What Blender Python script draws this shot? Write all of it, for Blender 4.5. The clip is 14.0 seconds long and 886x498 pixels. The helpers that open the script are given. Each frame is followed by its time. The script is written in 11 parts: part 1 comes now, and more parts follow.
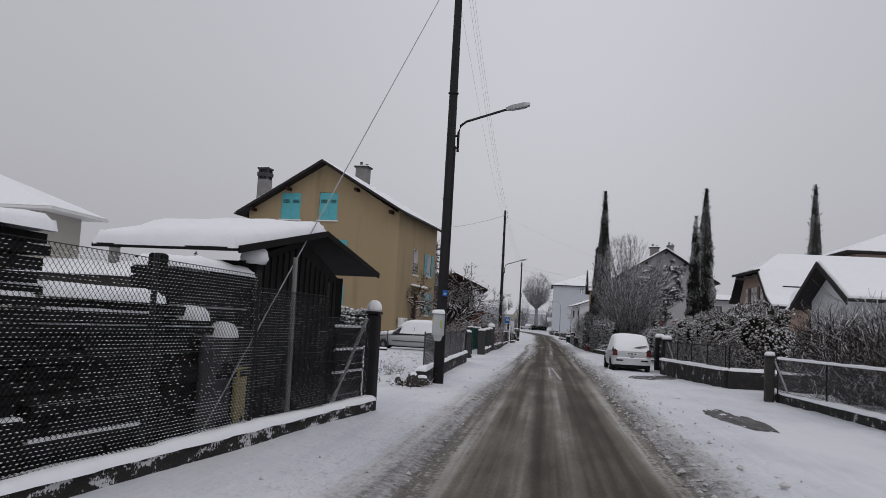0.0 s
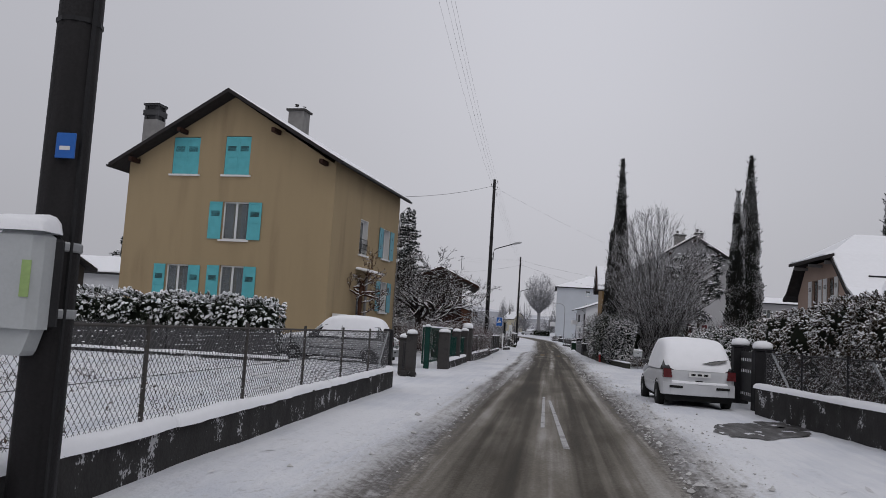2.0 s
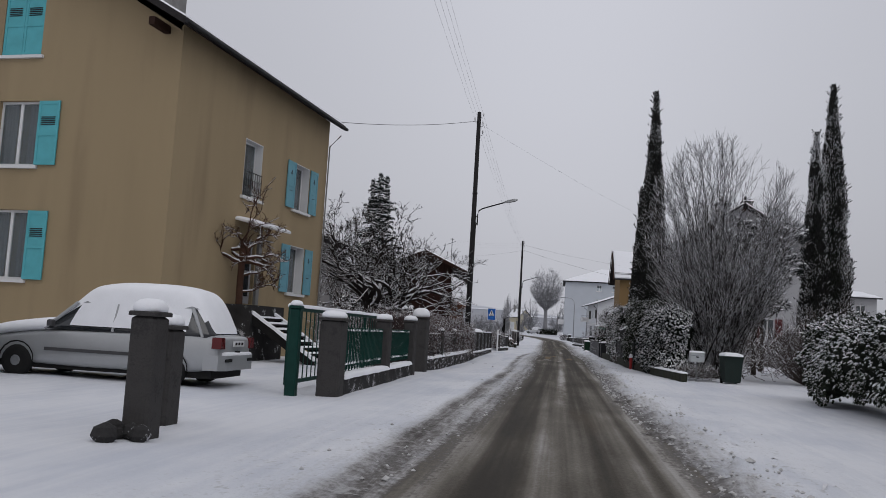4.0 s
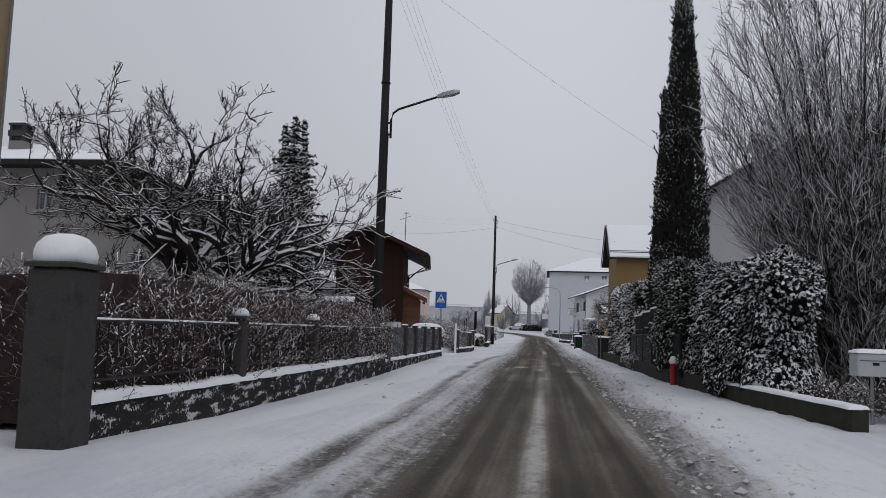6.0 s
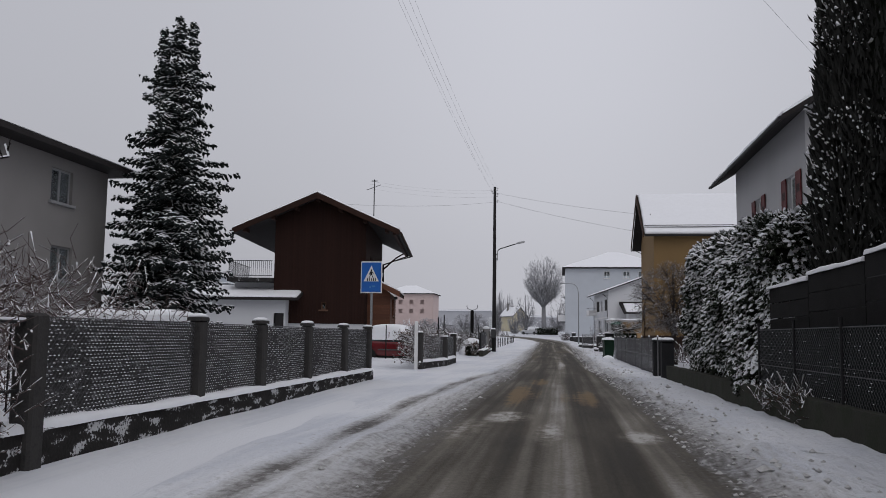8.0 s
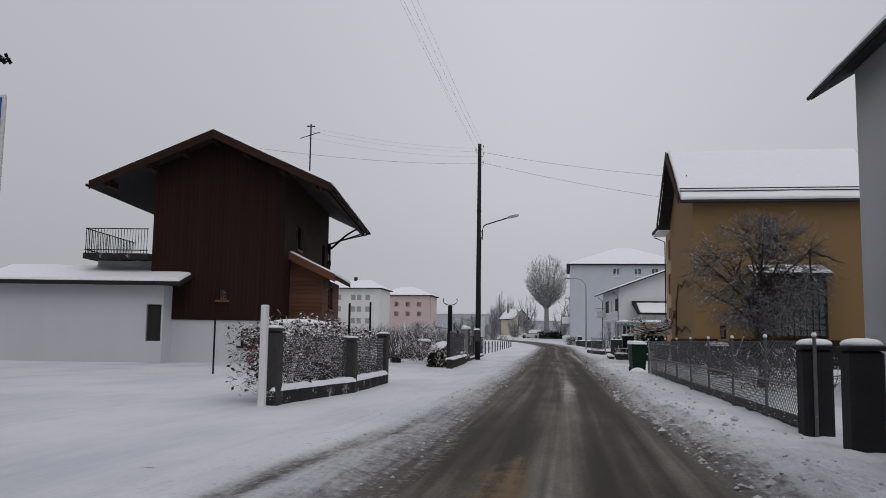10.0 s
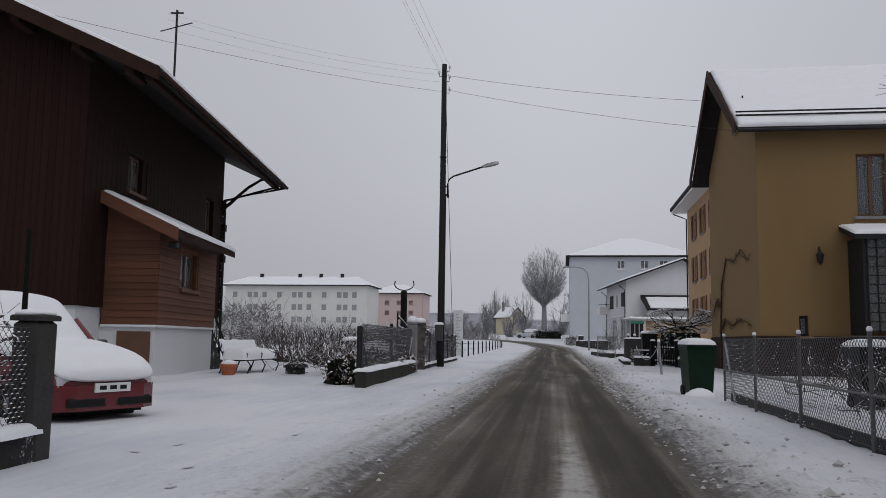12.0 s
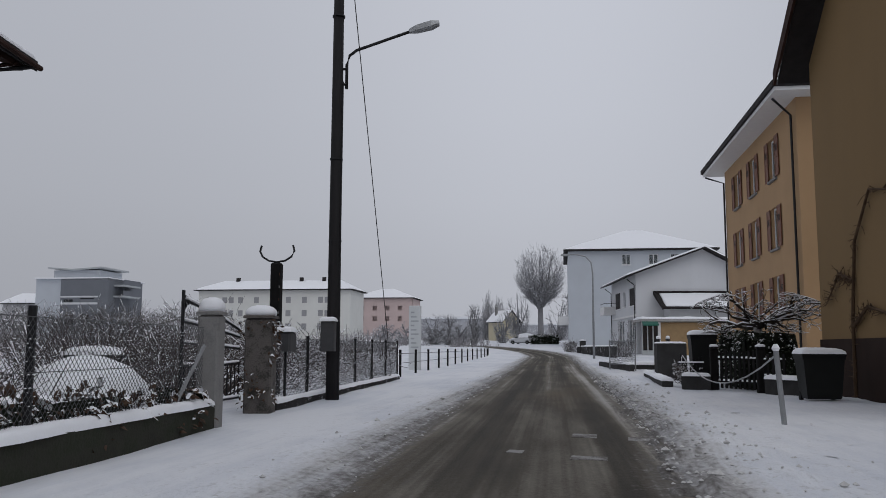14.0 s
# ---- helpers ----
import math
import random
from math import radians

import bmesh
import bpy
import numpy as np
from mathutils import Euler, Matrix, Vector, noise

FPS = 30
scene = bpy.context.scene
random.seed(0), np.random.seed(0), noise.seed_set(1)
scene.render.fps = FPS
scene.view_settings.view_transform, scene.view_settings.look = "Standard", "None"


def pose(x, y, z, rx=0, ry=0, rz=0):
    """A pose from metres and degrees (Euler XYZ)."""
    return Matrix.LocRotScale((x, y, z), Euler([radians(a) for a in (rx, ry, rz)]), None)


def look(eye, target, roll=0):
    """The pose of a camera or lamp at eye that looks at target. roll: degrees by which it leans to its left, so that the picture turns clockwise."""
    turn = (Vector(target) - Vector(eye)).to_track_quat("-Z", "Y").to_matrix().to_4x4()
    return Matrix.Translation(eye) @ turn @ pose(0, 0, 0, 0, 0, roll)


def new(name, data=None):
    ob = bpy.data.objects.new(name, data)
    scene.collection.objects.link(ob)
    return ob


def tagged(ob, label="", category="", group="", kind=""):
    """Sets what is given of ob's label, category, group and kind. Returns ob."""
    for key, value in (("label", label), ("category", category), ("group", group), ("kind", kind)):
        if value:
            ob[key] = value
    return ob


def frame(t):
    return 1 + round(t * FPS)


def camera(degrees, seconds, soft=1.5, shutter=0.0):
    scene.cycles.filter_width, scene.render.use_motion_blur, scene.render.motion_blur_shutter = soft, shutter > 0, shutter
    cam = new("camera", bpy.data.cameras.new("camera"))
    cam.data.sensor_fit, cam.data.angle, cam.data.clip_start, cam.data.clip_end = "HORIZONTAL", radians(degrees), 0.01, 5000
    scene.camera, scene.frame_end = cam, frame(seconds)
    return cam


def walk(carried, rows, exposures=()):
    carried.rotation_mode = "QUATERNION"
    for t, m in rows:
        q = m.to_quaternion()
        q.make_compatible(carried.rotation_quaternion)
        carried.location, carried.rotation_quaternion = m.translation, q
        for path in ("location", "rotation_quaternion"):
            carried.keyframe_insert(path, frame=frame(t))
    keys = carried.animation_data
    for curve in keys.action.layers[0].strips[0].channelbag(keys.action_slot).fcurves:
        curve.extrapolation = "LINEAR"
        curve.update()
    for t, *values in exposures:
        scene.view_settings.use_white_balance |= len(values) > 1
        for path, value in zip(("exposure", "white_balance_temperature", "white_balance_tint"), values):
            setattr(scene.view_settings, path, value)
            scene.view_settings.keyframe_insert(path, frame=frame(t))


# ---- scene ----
cam = camera(55.4, 14.0, 0.9)
METRES, EYE, TILT, LEAN, TURN = 118.0, 1.72, 0.0, 0.0, 7.3
ROWS = [
    (0.0, 0.0, 0.0, 0.0, -0.28, 5.13, -3.12),
    (0.5, 0.0054, 0.0363, -0.0004, -0.42, 5.16, -3.26),
    (1.0, 0.0109, 0.0746, -0.0007, -0.4, 5.35, -3.5),
    (1.5, 0.0165, 0.113, -0.0009, -0.35, 5.4, -3.48),
    (2.0, 0.0216, 0.1519, -0.0012, -0.02, 5.48, -3.54),
    (2.5, 0.0263, 0.19, -0.0016, 0.38, 5.36, -3.77),
    (5.0, 0.0507, 0.381, -0.0034, 0.21, 5.54, -2.61),
    (5.5, 0.0565, 0.4208, -0.0037, -0.11, 5.47, -2.07),
    (6.0, 0.0628, 0.4611, -0.0041, -0.45, 5.48, -1.84),
    (6.5, 0.0684, 0.5018, -0.0043, -0.3, 5.64, -1.6),
    (7.0, 0.0732, 0.5396, -0.0046, 0.15, 5.7, -1.29),
    (7.5, 0.0778, 0.5763, -0.0048, 0.37, 5.84, -0.72),
    (8.0, 0.0822, 0.6125, -0.0049, 0.64, 5.88, -0.74),
    (8.5, 0.0863, 0.6472, -0.0051, 0.88, 5.89, -0.79),
    (9.0, 0.0902, 0.6798, -0.0051, 0.89, 6.21, -0.81),
    (11.5, 0.1092, 0.8284, -0.0056, 0.9, 6.06, -0.88),
    (12.0, 0.1131, 0.8592, -0.0056, 0.83, 6.19, -0.78),
    (12.5, 0.1173, 0.8916, -0.0056, 0.82, 6.37, -0.65),
    (13.0, 0.1216, 0.9241, -0.0054, 0.79, 6.64, -0.46),
    (13.5, 0.1258, 0.9576, -0.0051, 0.77, 6.8, -0.34),
    (14.0, 0.13, 0.9914, -0.0049, 0.73, 6.64, -0.15),
]
walk(cam, [(t, pose(0, 0, EYE, TILT, LEAN, TURN) @ pose(METRES * x, METRES * y, METRES * z, 90 + pitch, roll, yaw)) for t, x, y, z, yaw, pitch, roll in ROWS],
     [(0.0, 0.0, 6500, 10), (2.5, 0.0, 6450, 10), (5.5, 0.0, 6330, 9), (9.0, 0.0, 6420, 10), (11.5, -0.05, 6420, 9), (14.0, -0.1, 6250, 8)])

# ---- world and light: a low, even snow sky ----
world = bpy.data.worlds.new("overcast")
scene.world = world
world.use_nodes = True
wn, wl = world.node_tree.nodes, world.node_tree.links
wn.clear()
w_out = wn.new("ShaderNodeOutputWorld")
w_bg = wn.new("ShaderNodeBackground")
w_sky = wn.new("ShaderNodeTexSky")
w_sky.sky_type, w_sky.sun_disc = "NISHITA", False
w_sky.sun_elevation, w_sky.sun_rotation = radians(38), radians(200)
w_sky.air_density, w_sky.dust_density = 2.0, 6.0
w_co = wn.new("ShaderNodeTexCoord")
w_sep = wn.new("ShaderNodeSeparateXYZ")
w_ramp = wn.new("ShaderNodeValToRGB")
w_mix = wn.new("ShaderNodeMix")
w_mix.data_type = "RGBA"
w_mix.inputs[0].default_value = 0.97
wl.new(w_co.outputs["Generated"], w_sep.inputs[0])
wl.new(w_sep.outputs["Z"], w_ramp.inputs[0])
# dull at the horizon, brighter upwards
w_el = w_ramp.color_ramp.elements
for i, (place, grey) in enumerate(((0.0, 0.56), (0.09, 0.59), (0.17, 0.64), (0.27, 0.675), (0.4, 0.7), (0.8, 0.74))):
    e = w_el[i] if i < 2 else w_el.new(place)
    e.position, e.color = place, (grey, grey, grey * 1.085, 1)
# sky dimmed east and west to fit the camera's view: lens vignetting
w_x2 = wn.new("ShaderNodeMath")
w_x2.operation = "POWER"
w_x2.inputs[1].default_value = 2.0
w_ax = wn.new("ShaderNodeMath")
w_ax.operation = "ABSOLUTE"
wl.new(w_sep.outputs["X"], w_ax.inputs[0])
wl.new(w_ax.outputs[0], w_x2.inputs[0])
w_bell = wn.new("ShaderNodeMath")
w_bell.operation = "MULTIPLY_ADD"
w_bell.inputs[1].default_value, w_bell.inputs[2].default_value = 9.0, 1.0
wl.new(w_x2.outputs[0], w_bell.inputs[0])
w_inv = wn.new("ShaderNodeMath")
w_inv.operation = "DIVIDE"
w_inv.inputs[0].default_value = 0.27
wl.new(w_bell.outputs[0], w_inv.inputs[1])
w_band = wn.new("ShaderNodeMath")
w_band.operation = "ADD"
w_band.inputs[1].default_value = 0.74
wl.new(w_inv.outputs[0], w_band.inputs[0])
w_vignette = wn.new("ShaderNodeVectorMath")
w_vignette.operation = "SCALE"
wl.new(w_ramp.outputs[0], w_vignette.inputs[0])
wl.new(w_band.outputs[0], w_vignette.inputs["Scale"])
w_gain = wn.new("ShaderNodeMix")
w_gain.data_type, w_gain.blend_type = "RGBA", "MULTIPLY"
w_gain.inputs[0].default_value = 1.0
wl.new(w_vignette.outputs[0], w_gain.inputs["A"])
w_gain.inputs["B"].default_value = (8.6, 8.6, 8.6, 1)
wl.new(w_sky.outputs[0], w_mix.inputs["A"])
wl.new(w_gain.outputs["Result"], w_mix.inputs["B"])
wl.new(w_mix.outputs["Result"], w_bg.inputs["Color"])
w_bg.inputs["Strength"].default_value = 0.1
wl.new(w_bg.outputs[0], w_out.inputs[0])
sun_data = bpy.data.lights.new("sun", "SUN")
sun_data.energy, sun_data.angle, sun_data.color = 0.5, radians(40), (1.0, 0.97, 0.94)
sun = new("sun", sun_data)
sun.matrix_basis = look((0, 0, 60), (-30, 34, 0))

# ---- materials ----
MATS = {}


def mat(name, col, rough=0.85, var=0.14, scale=3.0, fine=45.0, bump=0.25, metal=0.0, spec=0.4, col2=None, amount=0.0,
        stretch=(1, 1, 1), edge=(0.5, 0.62), rand=0.0):
    """A surface with two scales of variation; col2 covers patches of it (amount), cut at the noise heights in edge."""
    if name in MATS:
        return MATS[name]
    if max(col) < 0.09 and spec == 0.4:
        spec = 0.14
    m = bpy.data.materials.new(name)
    m.use_nodes = True
    n, l = m.node_tree.nodes, m.node_tree.links
    p = n["Principled BSDF"]
    co = n.new("ShaderNodeTexCoord")
    mp = n.new("ShaderNodeMapping")
    mp.inputs["Scale"].default_value = stretch
    l.new(co.outputs["Object"], mp.inputs[0])
    big, small = n.new("ShaderNodeTexNoise"), n.new("ShaderNodeTexNoise")
    big.inputs["Scale"].default_value, big.inputs["Detail"].default_value = scale, 5
    small.inputs["Scale"].default_value, small.inputs["Detail"].default_value = fine, 3
    l.new(mp.outputs[0], big.inputs["Vector"])
    l.new(co.outputs["Object"], small.inputs["Vector"])
    add = n.new("ShaderNodeMath")
    add.operation = "MULTIPLY_ADD"
    l.new(small.outputs[0], add.inputs[0])
    add.inputs[1].default_value = 0.5
    l.new(big.outputs[0], add.inputs[2])
    rng = n.new("ShaderNodeMapRange")
    rng.inputs[1].default_value, rng.inputs[2].default_value = 0.45, 1.05
    rng.inputs[3].default_value, rng.inputs[4].default_value = 1 - var, 1 + var
    l.new(add.outputs[0], rng.inputs[0])
    mul = n.new("ShaderNodeVectorMath")
    mul.operation = "SCALE"
    mul.inputs[0].default_value = col
    value = rng.outputs[0]
    if rand:
        info = n.new("ShaderNodeObjectInfo")
        r2 = n.new("ShaderNodeMapRange")
        r2.inputs[3].default_value, r2.inputs[4].default_value = 1 - rand, 1 + rand
        l.new(info.outputs["Random"], r2.inputs[0])
        mm = n.new("ShaderNodeMath")
        mm.operation = "MULTIPLY"
        l.new(value, mm.inputs[0])
        l.new(r2.outputs[0], mm.inputs[1])
        value = mm.outputs[0]
    l.new(value, mul.inputs["Scale"])
    colour = mul.outputs[0]
    if col2:
        cut = n.new("ShaderNodeMapRange")
        cut.inputs[1].default_value, cut.inputs[2].default_value = edge[0] * 1.5, edge[1] * 1.5
        cut.inputs[4].default_value = amount
        l.new(add.outputs[0], cut.inputs[0])
        mix = n.new("ShaderNodeMix")
        mix.data_type = "RGBA"
        l.new(cut.outputs[0], mix.inputs[0])
        l.new(colour, mix.inputs["A"])
        mix.inputs["B"].default_value = (*col2, 1)
        colour = mix.outputs["Result"]
    l.new(colour, p.inputs["Base Color"])
    p.inputs["Roughness"].default_value, p.inputs["Metallic"].default_value = rough, metal
    p.inputs["Specular IOR Level"].default_value = spec
    if bump:
        b = n.new("ShaderNodeBump")
        b.inputs["Strength"].default_value, b.inputs["Distance"].default_value = bump, 0.02
        l.new(add.outputs[0], b.inputs["Height"])
        l.new(b.outputs[0], p.inputs["Normal"])
    MATS[name] = m
    return m


SNOWCAP = mat("snow_cap", (0.84, 0.85, 0.88), 0.75, 0.03, 4, 40, 0.35, spec=0.3)
OCHRE = mat("ochre_render", (0.345, 0.265, 0.157), 0.92, 0.12, 0.9, 60, 0.25, col2=(0.22, 0.165, 0.1), amount=0.8, stretch=(1, 1, 0.16), edge=(0.52, 0.68))
OCHRE2 = mat("golden_render", (0.215, 0.138, 0.06), 0.92, 0.08, 0.6, 60, 0.2, col2=(0.15, 0.1, 0.045), amount=0.4, stretch=(1, 1, 0.25), edge=(0.52, 0.7))
PEACH = mat("peach_render", (0.4, 0.26, 0.14), 0.92, 0.07, 0.8, 60, 0.2)
ROSE = mat("rose_render", (0.38, 0.28, 0.23), 0.92, 0.07, 0.8, 60, 0.2)
GREYWALL = mat("grey_render", (0.42, 0.42, 0.43), 0.92, 0.1, 0.6, 50, 0.25, col2=(0.32, 0.32, 0.33), amount=0.4, stretch=(1, 1, 0.3), edge=(0.5, 0.7))
TAUPE = mat("taupe_render", (0.235, 0.223, 0.217), 0.92, 0.08, 0.6, 50, 0.2)
WHITEWALL = mat("white_render", (0.62, 0.63, 0.65), 0.9, 0.06, 0.7, 50, 0.2, col2=(0.5, 0.5, 0.52), amount=0.4, stretch=(1, 1, 0.25), edge=(0.52, 0.7))
# walls of the far blocks: distance haze is paled into these colours
PALEWALL = mat("pale_render", (0.5, 0.53, 0.57), 0.9, 0.05, 0.5, 50, 0.1)
CREAMWALL = mat("hazed_cream_render", (0.66, 0.66, 0.63), 0.9, 0.05, 0.4, 20, 0.1)
PINKWALL = mat("hazed_pink_render", (0.55, 0.44, 0.42), 0.9, 0.05, 0.4, 20, 0.1)
CONCRETE = mat("old_concrete", (0.036, 0.035, 0.035), 0.95, 0.35, 3, 30, 0.8, col2=(0.55, 0.55, 0.57), amount=0.75, edge=(0.585, 0.625))
MOTTLED = mat("mottled_stone", (0.03, 0.028, 0.027), 0.95, 0.35, 4, 30, 0.9, col2=(0.62, 0.62, 0.64), amount=0.85, edge=(0.545, 0.585), stretch=(1, 0.6, 2.2))
MOSSWALL = mat("mossy_concrete", (0.04, 0.04, 0.032), 0.95, 0.3, 3, 35, 0.6, col2=(0.024, 0.03, 0.018), amount=0.7, edge=(0.5, 0.6))
POSTSTONE = mat("post_concrete", (0.06, 0.057, 0.056), 0.95, 0.25, 4, 40, 0.6, col2=(0.03, 0.03, 0.03), amount=0.7, edge=(0.5, 0.62))
PALEPOST = mat("pale_concrete", (0.23, 0.225, 0.22), 0.95, 0.2, 4, 40, 0.6, col2=(0.12, 0.12, 0.12), amount=0.6, edge=(0.5, 0.62))
BLACKPOLE = mat("tarred_wood", (0.022, 0.021, 0.022), 0.75, 0.3, 2, 50, 0.5, stretch=(6, 6, 0.4))
STEEL = mat("galvanised_steel", (0.32, 0.33, 0.34), 0.5, 0.15, 5, 60, 0.1, metal=0.7)
DARKMETAL = mat("dark_metal", (0.03, 0.03, 0.032), 0.55, 0.2, 6, 60, 0.15, metal=0.4)
WIRE = mat("fence_wire", (0.1, 0.1, 0.105), 0.6, 0.2, 6, 60, 0.0, metal=0.5)
GREENPAINT = mat("green_paint", (0.008, 0.04, 0.032), 0.5, 0.2, 5, 50, 0.15)
SHEETGREEN = mat("green_sheet", (0.012, 0.10, 0.07), 0.45, 0.15, 3, 40, 0.15)
TURQ = mat("turquoise_paint", (0.10, 0.42, 0.47), 0.65, 0.12, 3, 50, 0.2)
TURQ2 = mat("faded_blue_paint", (0.15, 0.35, 0.42), 0.65, 0.12, 3, 50, 0.2)
REDSHUT = mat("oxblood_paint", (0.11, 0.022, 0.024), 0.65, 0.15, 3, 50, 0.2)
BROWNSHUT = mat("brown_paint", (0.12, 0.06, 0.035), 0.65, 0.15, 3, 50, 0.2)
DARKSHUT = mat("dark_shutter_paint", (0.03, 0.028, 0.028), 0.65, 0.15, 3, 50, 0.2)
WHITEPAINT = mat("white_paint", (0.72, 0.72, 0.72), 0.5, 0.04, 4, 50, 0.1)
GREYPAINT = mat("grey_paint", (0.3, 0.3, 0.31), 0.5, 0.08, 4, 50, 0.1)
DARKROOF = mat("dark_tiles", (0.03, 0.027, 0.027), 0.8, 0.25, 4, 30, 0.5)
BROWNWOOD = mat("stained_boards", (0.024, 0.011, 0.0083), 0.8, 0.25, 3, 60, 0.45, stretch=(5, 5, 0.4), rand=0.1)
REDWOOD = mat("orange_siding", (0.115, 0.045, 0.024), 0.75, 0.2, 3, 60, 0.4, stretch=(0.5, 0.5, 5), rand=0.18)
EAVEWOOD = mat("eave_boards", (0.032, 0.016, 0.012), 0.8, 0.25, 3, 60, 0.4, rand=0.15)
BLACKWOOD = mat("black_boards", (0.011, 0.0105, 0.0105), 0.85, 0.3, 3, 50, 0.4, rand=0.25)
GREYBLOCK = mat("grey_board", (0.06, 0.06, 0.063), 0.85, 0.2, 3, 50, 0.3)
YELLOWBLOCK = mat("yellow_board", (0.3, 0.25, 0.09), 0.85, 0.2, 3, 50, 0.3)
BARK = mat("bark", (0.045, 0.037, 0.033), 0.9, 0.25, 8, 60, 0.6)
TWIG = mat("frosted_twigs", (0.12, 0.11, 0.11), 0.9, 0.25, 2, 30, 0.2)
TWIGDARK = mat("bush_twigs", (0.075, 0.062, 0.058), 0.9, 0.3, 3, 30, 0.2)
# far trees only: distance haze is paled into the twig colour
FARTWIG = mat("hazed_hoar_twigs", (0.33, 0.33, 0.345), 0.9, 0.12, 0.5, 10, 0.0)
LEAF = mat("laurel_leaf", (0.026, 0.033, 0.022), 0.6, 0.3, 4, 20, 0.1)
# solid cores: the dark of a hedge's inner shade is put into this colour
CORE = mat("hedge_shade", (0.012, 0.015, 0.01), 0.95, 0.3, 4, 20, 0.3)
NEEDLE = mat("spruce_needles", (0.019, 0.024, 0.023), 0.7, 0.3, 3, 20, 0.1)
CYPRESS = mat("cypress_leaf", (0.028, 0.029, 0.027), 0.75, 0.3, 3, 20, 0.1)
DRYLEAF = mat("brown_leaf", (0.07, 0.045, 0.032), 0.8, 0.3, 3, 20, 0.1)
BINGREEN = mat("green_plastic", (0.008, 0.025, 0.014), 0.45, 0.12, 4, 50, 0.1)
BINDARK = mat("dark_plastic", (0.012, 0.013, 0.0125), 0.5, 0.15, 4, 50, 0.1)
SIGNBLUE = mat("sign_blue", (0.012, 0.11, 0.42), 0.4, 0.08, 4, 40, 0.0)
TERRA = mat("terracotta", (0.36, 0.11, 0.05), 0.8, 0.15, 6, 40, 0.2)
HYDRANT = mat("red_enamel", (0.32, 0.02, 0.02), 0.4, 0.12, 6, 40, 0.1)
CARWHITE = mat("white_car_paint", (0.55, 0.56, 0.58), 0.3, 0.06, 3, 40, 0.0, spec=0.5)
CARRED = mat("red_car_paint", (0.12, 0.009, 0.012), 0.25, 0.08, 3, 40, 0.0, spec=0.6)
CARSILVER = mat("silver_car_paint", (0.38, 0.39, 0.4), 0.3, 0.06, 3, 40, 0.0, metal=0.3)
RUBBER = mat("rubber", (0.018, 0.018, 0.018), 0.85, 0.2, 8, 50, 0.2)
TRIMGREY = mat("grey_bumper", (0.07, 0.07, 0.073), 0.6, 0.12, 6, 50, 0.1)
REDLAMP = mat("red_lens", (0.1, 0.01, 0.012), 0.2, 0.1, 8, 50, 0.0)
CLEARLAMP = mat("clear_lens", (0.6, 0.6, 0.6), 0.1, 0.05, 8, 50, 0.0)
CURTAIN = mat("curtain", (0.22, 0.22, 0.24), 0.9, 0.15, 2, 30, 0.2, stretch=(8, 8, 0.3))
PLASTICGREY = mat("grey_box", (0.42, 0.44, 0.45), 0.5, 0.08, 4, 40, 0.1)
SIGNBACK = mat("pale_panel", (0.6, 0.62, 0.63), 0.5, 0.05, 3, 40, 0.0)
# walls of the farthest buildings, greyed to hold the haze in their colour
HAZEGREY = mat("haze_grey_wall", (0.42, 0.43, 0.46), 0.95, 0.12, 0.02, 0.3, 0.0)


def glass_material():
    m = bpy.data.materials.new("window_glass")
    m.use_nodes = True
    p = m.node_tree.nodes["Principled BSDF"]
    p.inputs["Base Color"].default_value = (0.55, 0.6, 0.62, 1)
    p.inputs["Roughness"].default_value = 0.03
    p.inputs["Transmission Weight"].default_value = 0.85
    p.inputs["IOR"].default_value = 1.3
    return m


GLASS = glass_material()
CARGLASS = mat("car_glass", (0.02, 0.022, 0.025), 0.08, 0.1, 3, 40, 0.0, spec=0.6)

# ---- building blocks ----
V = Vector


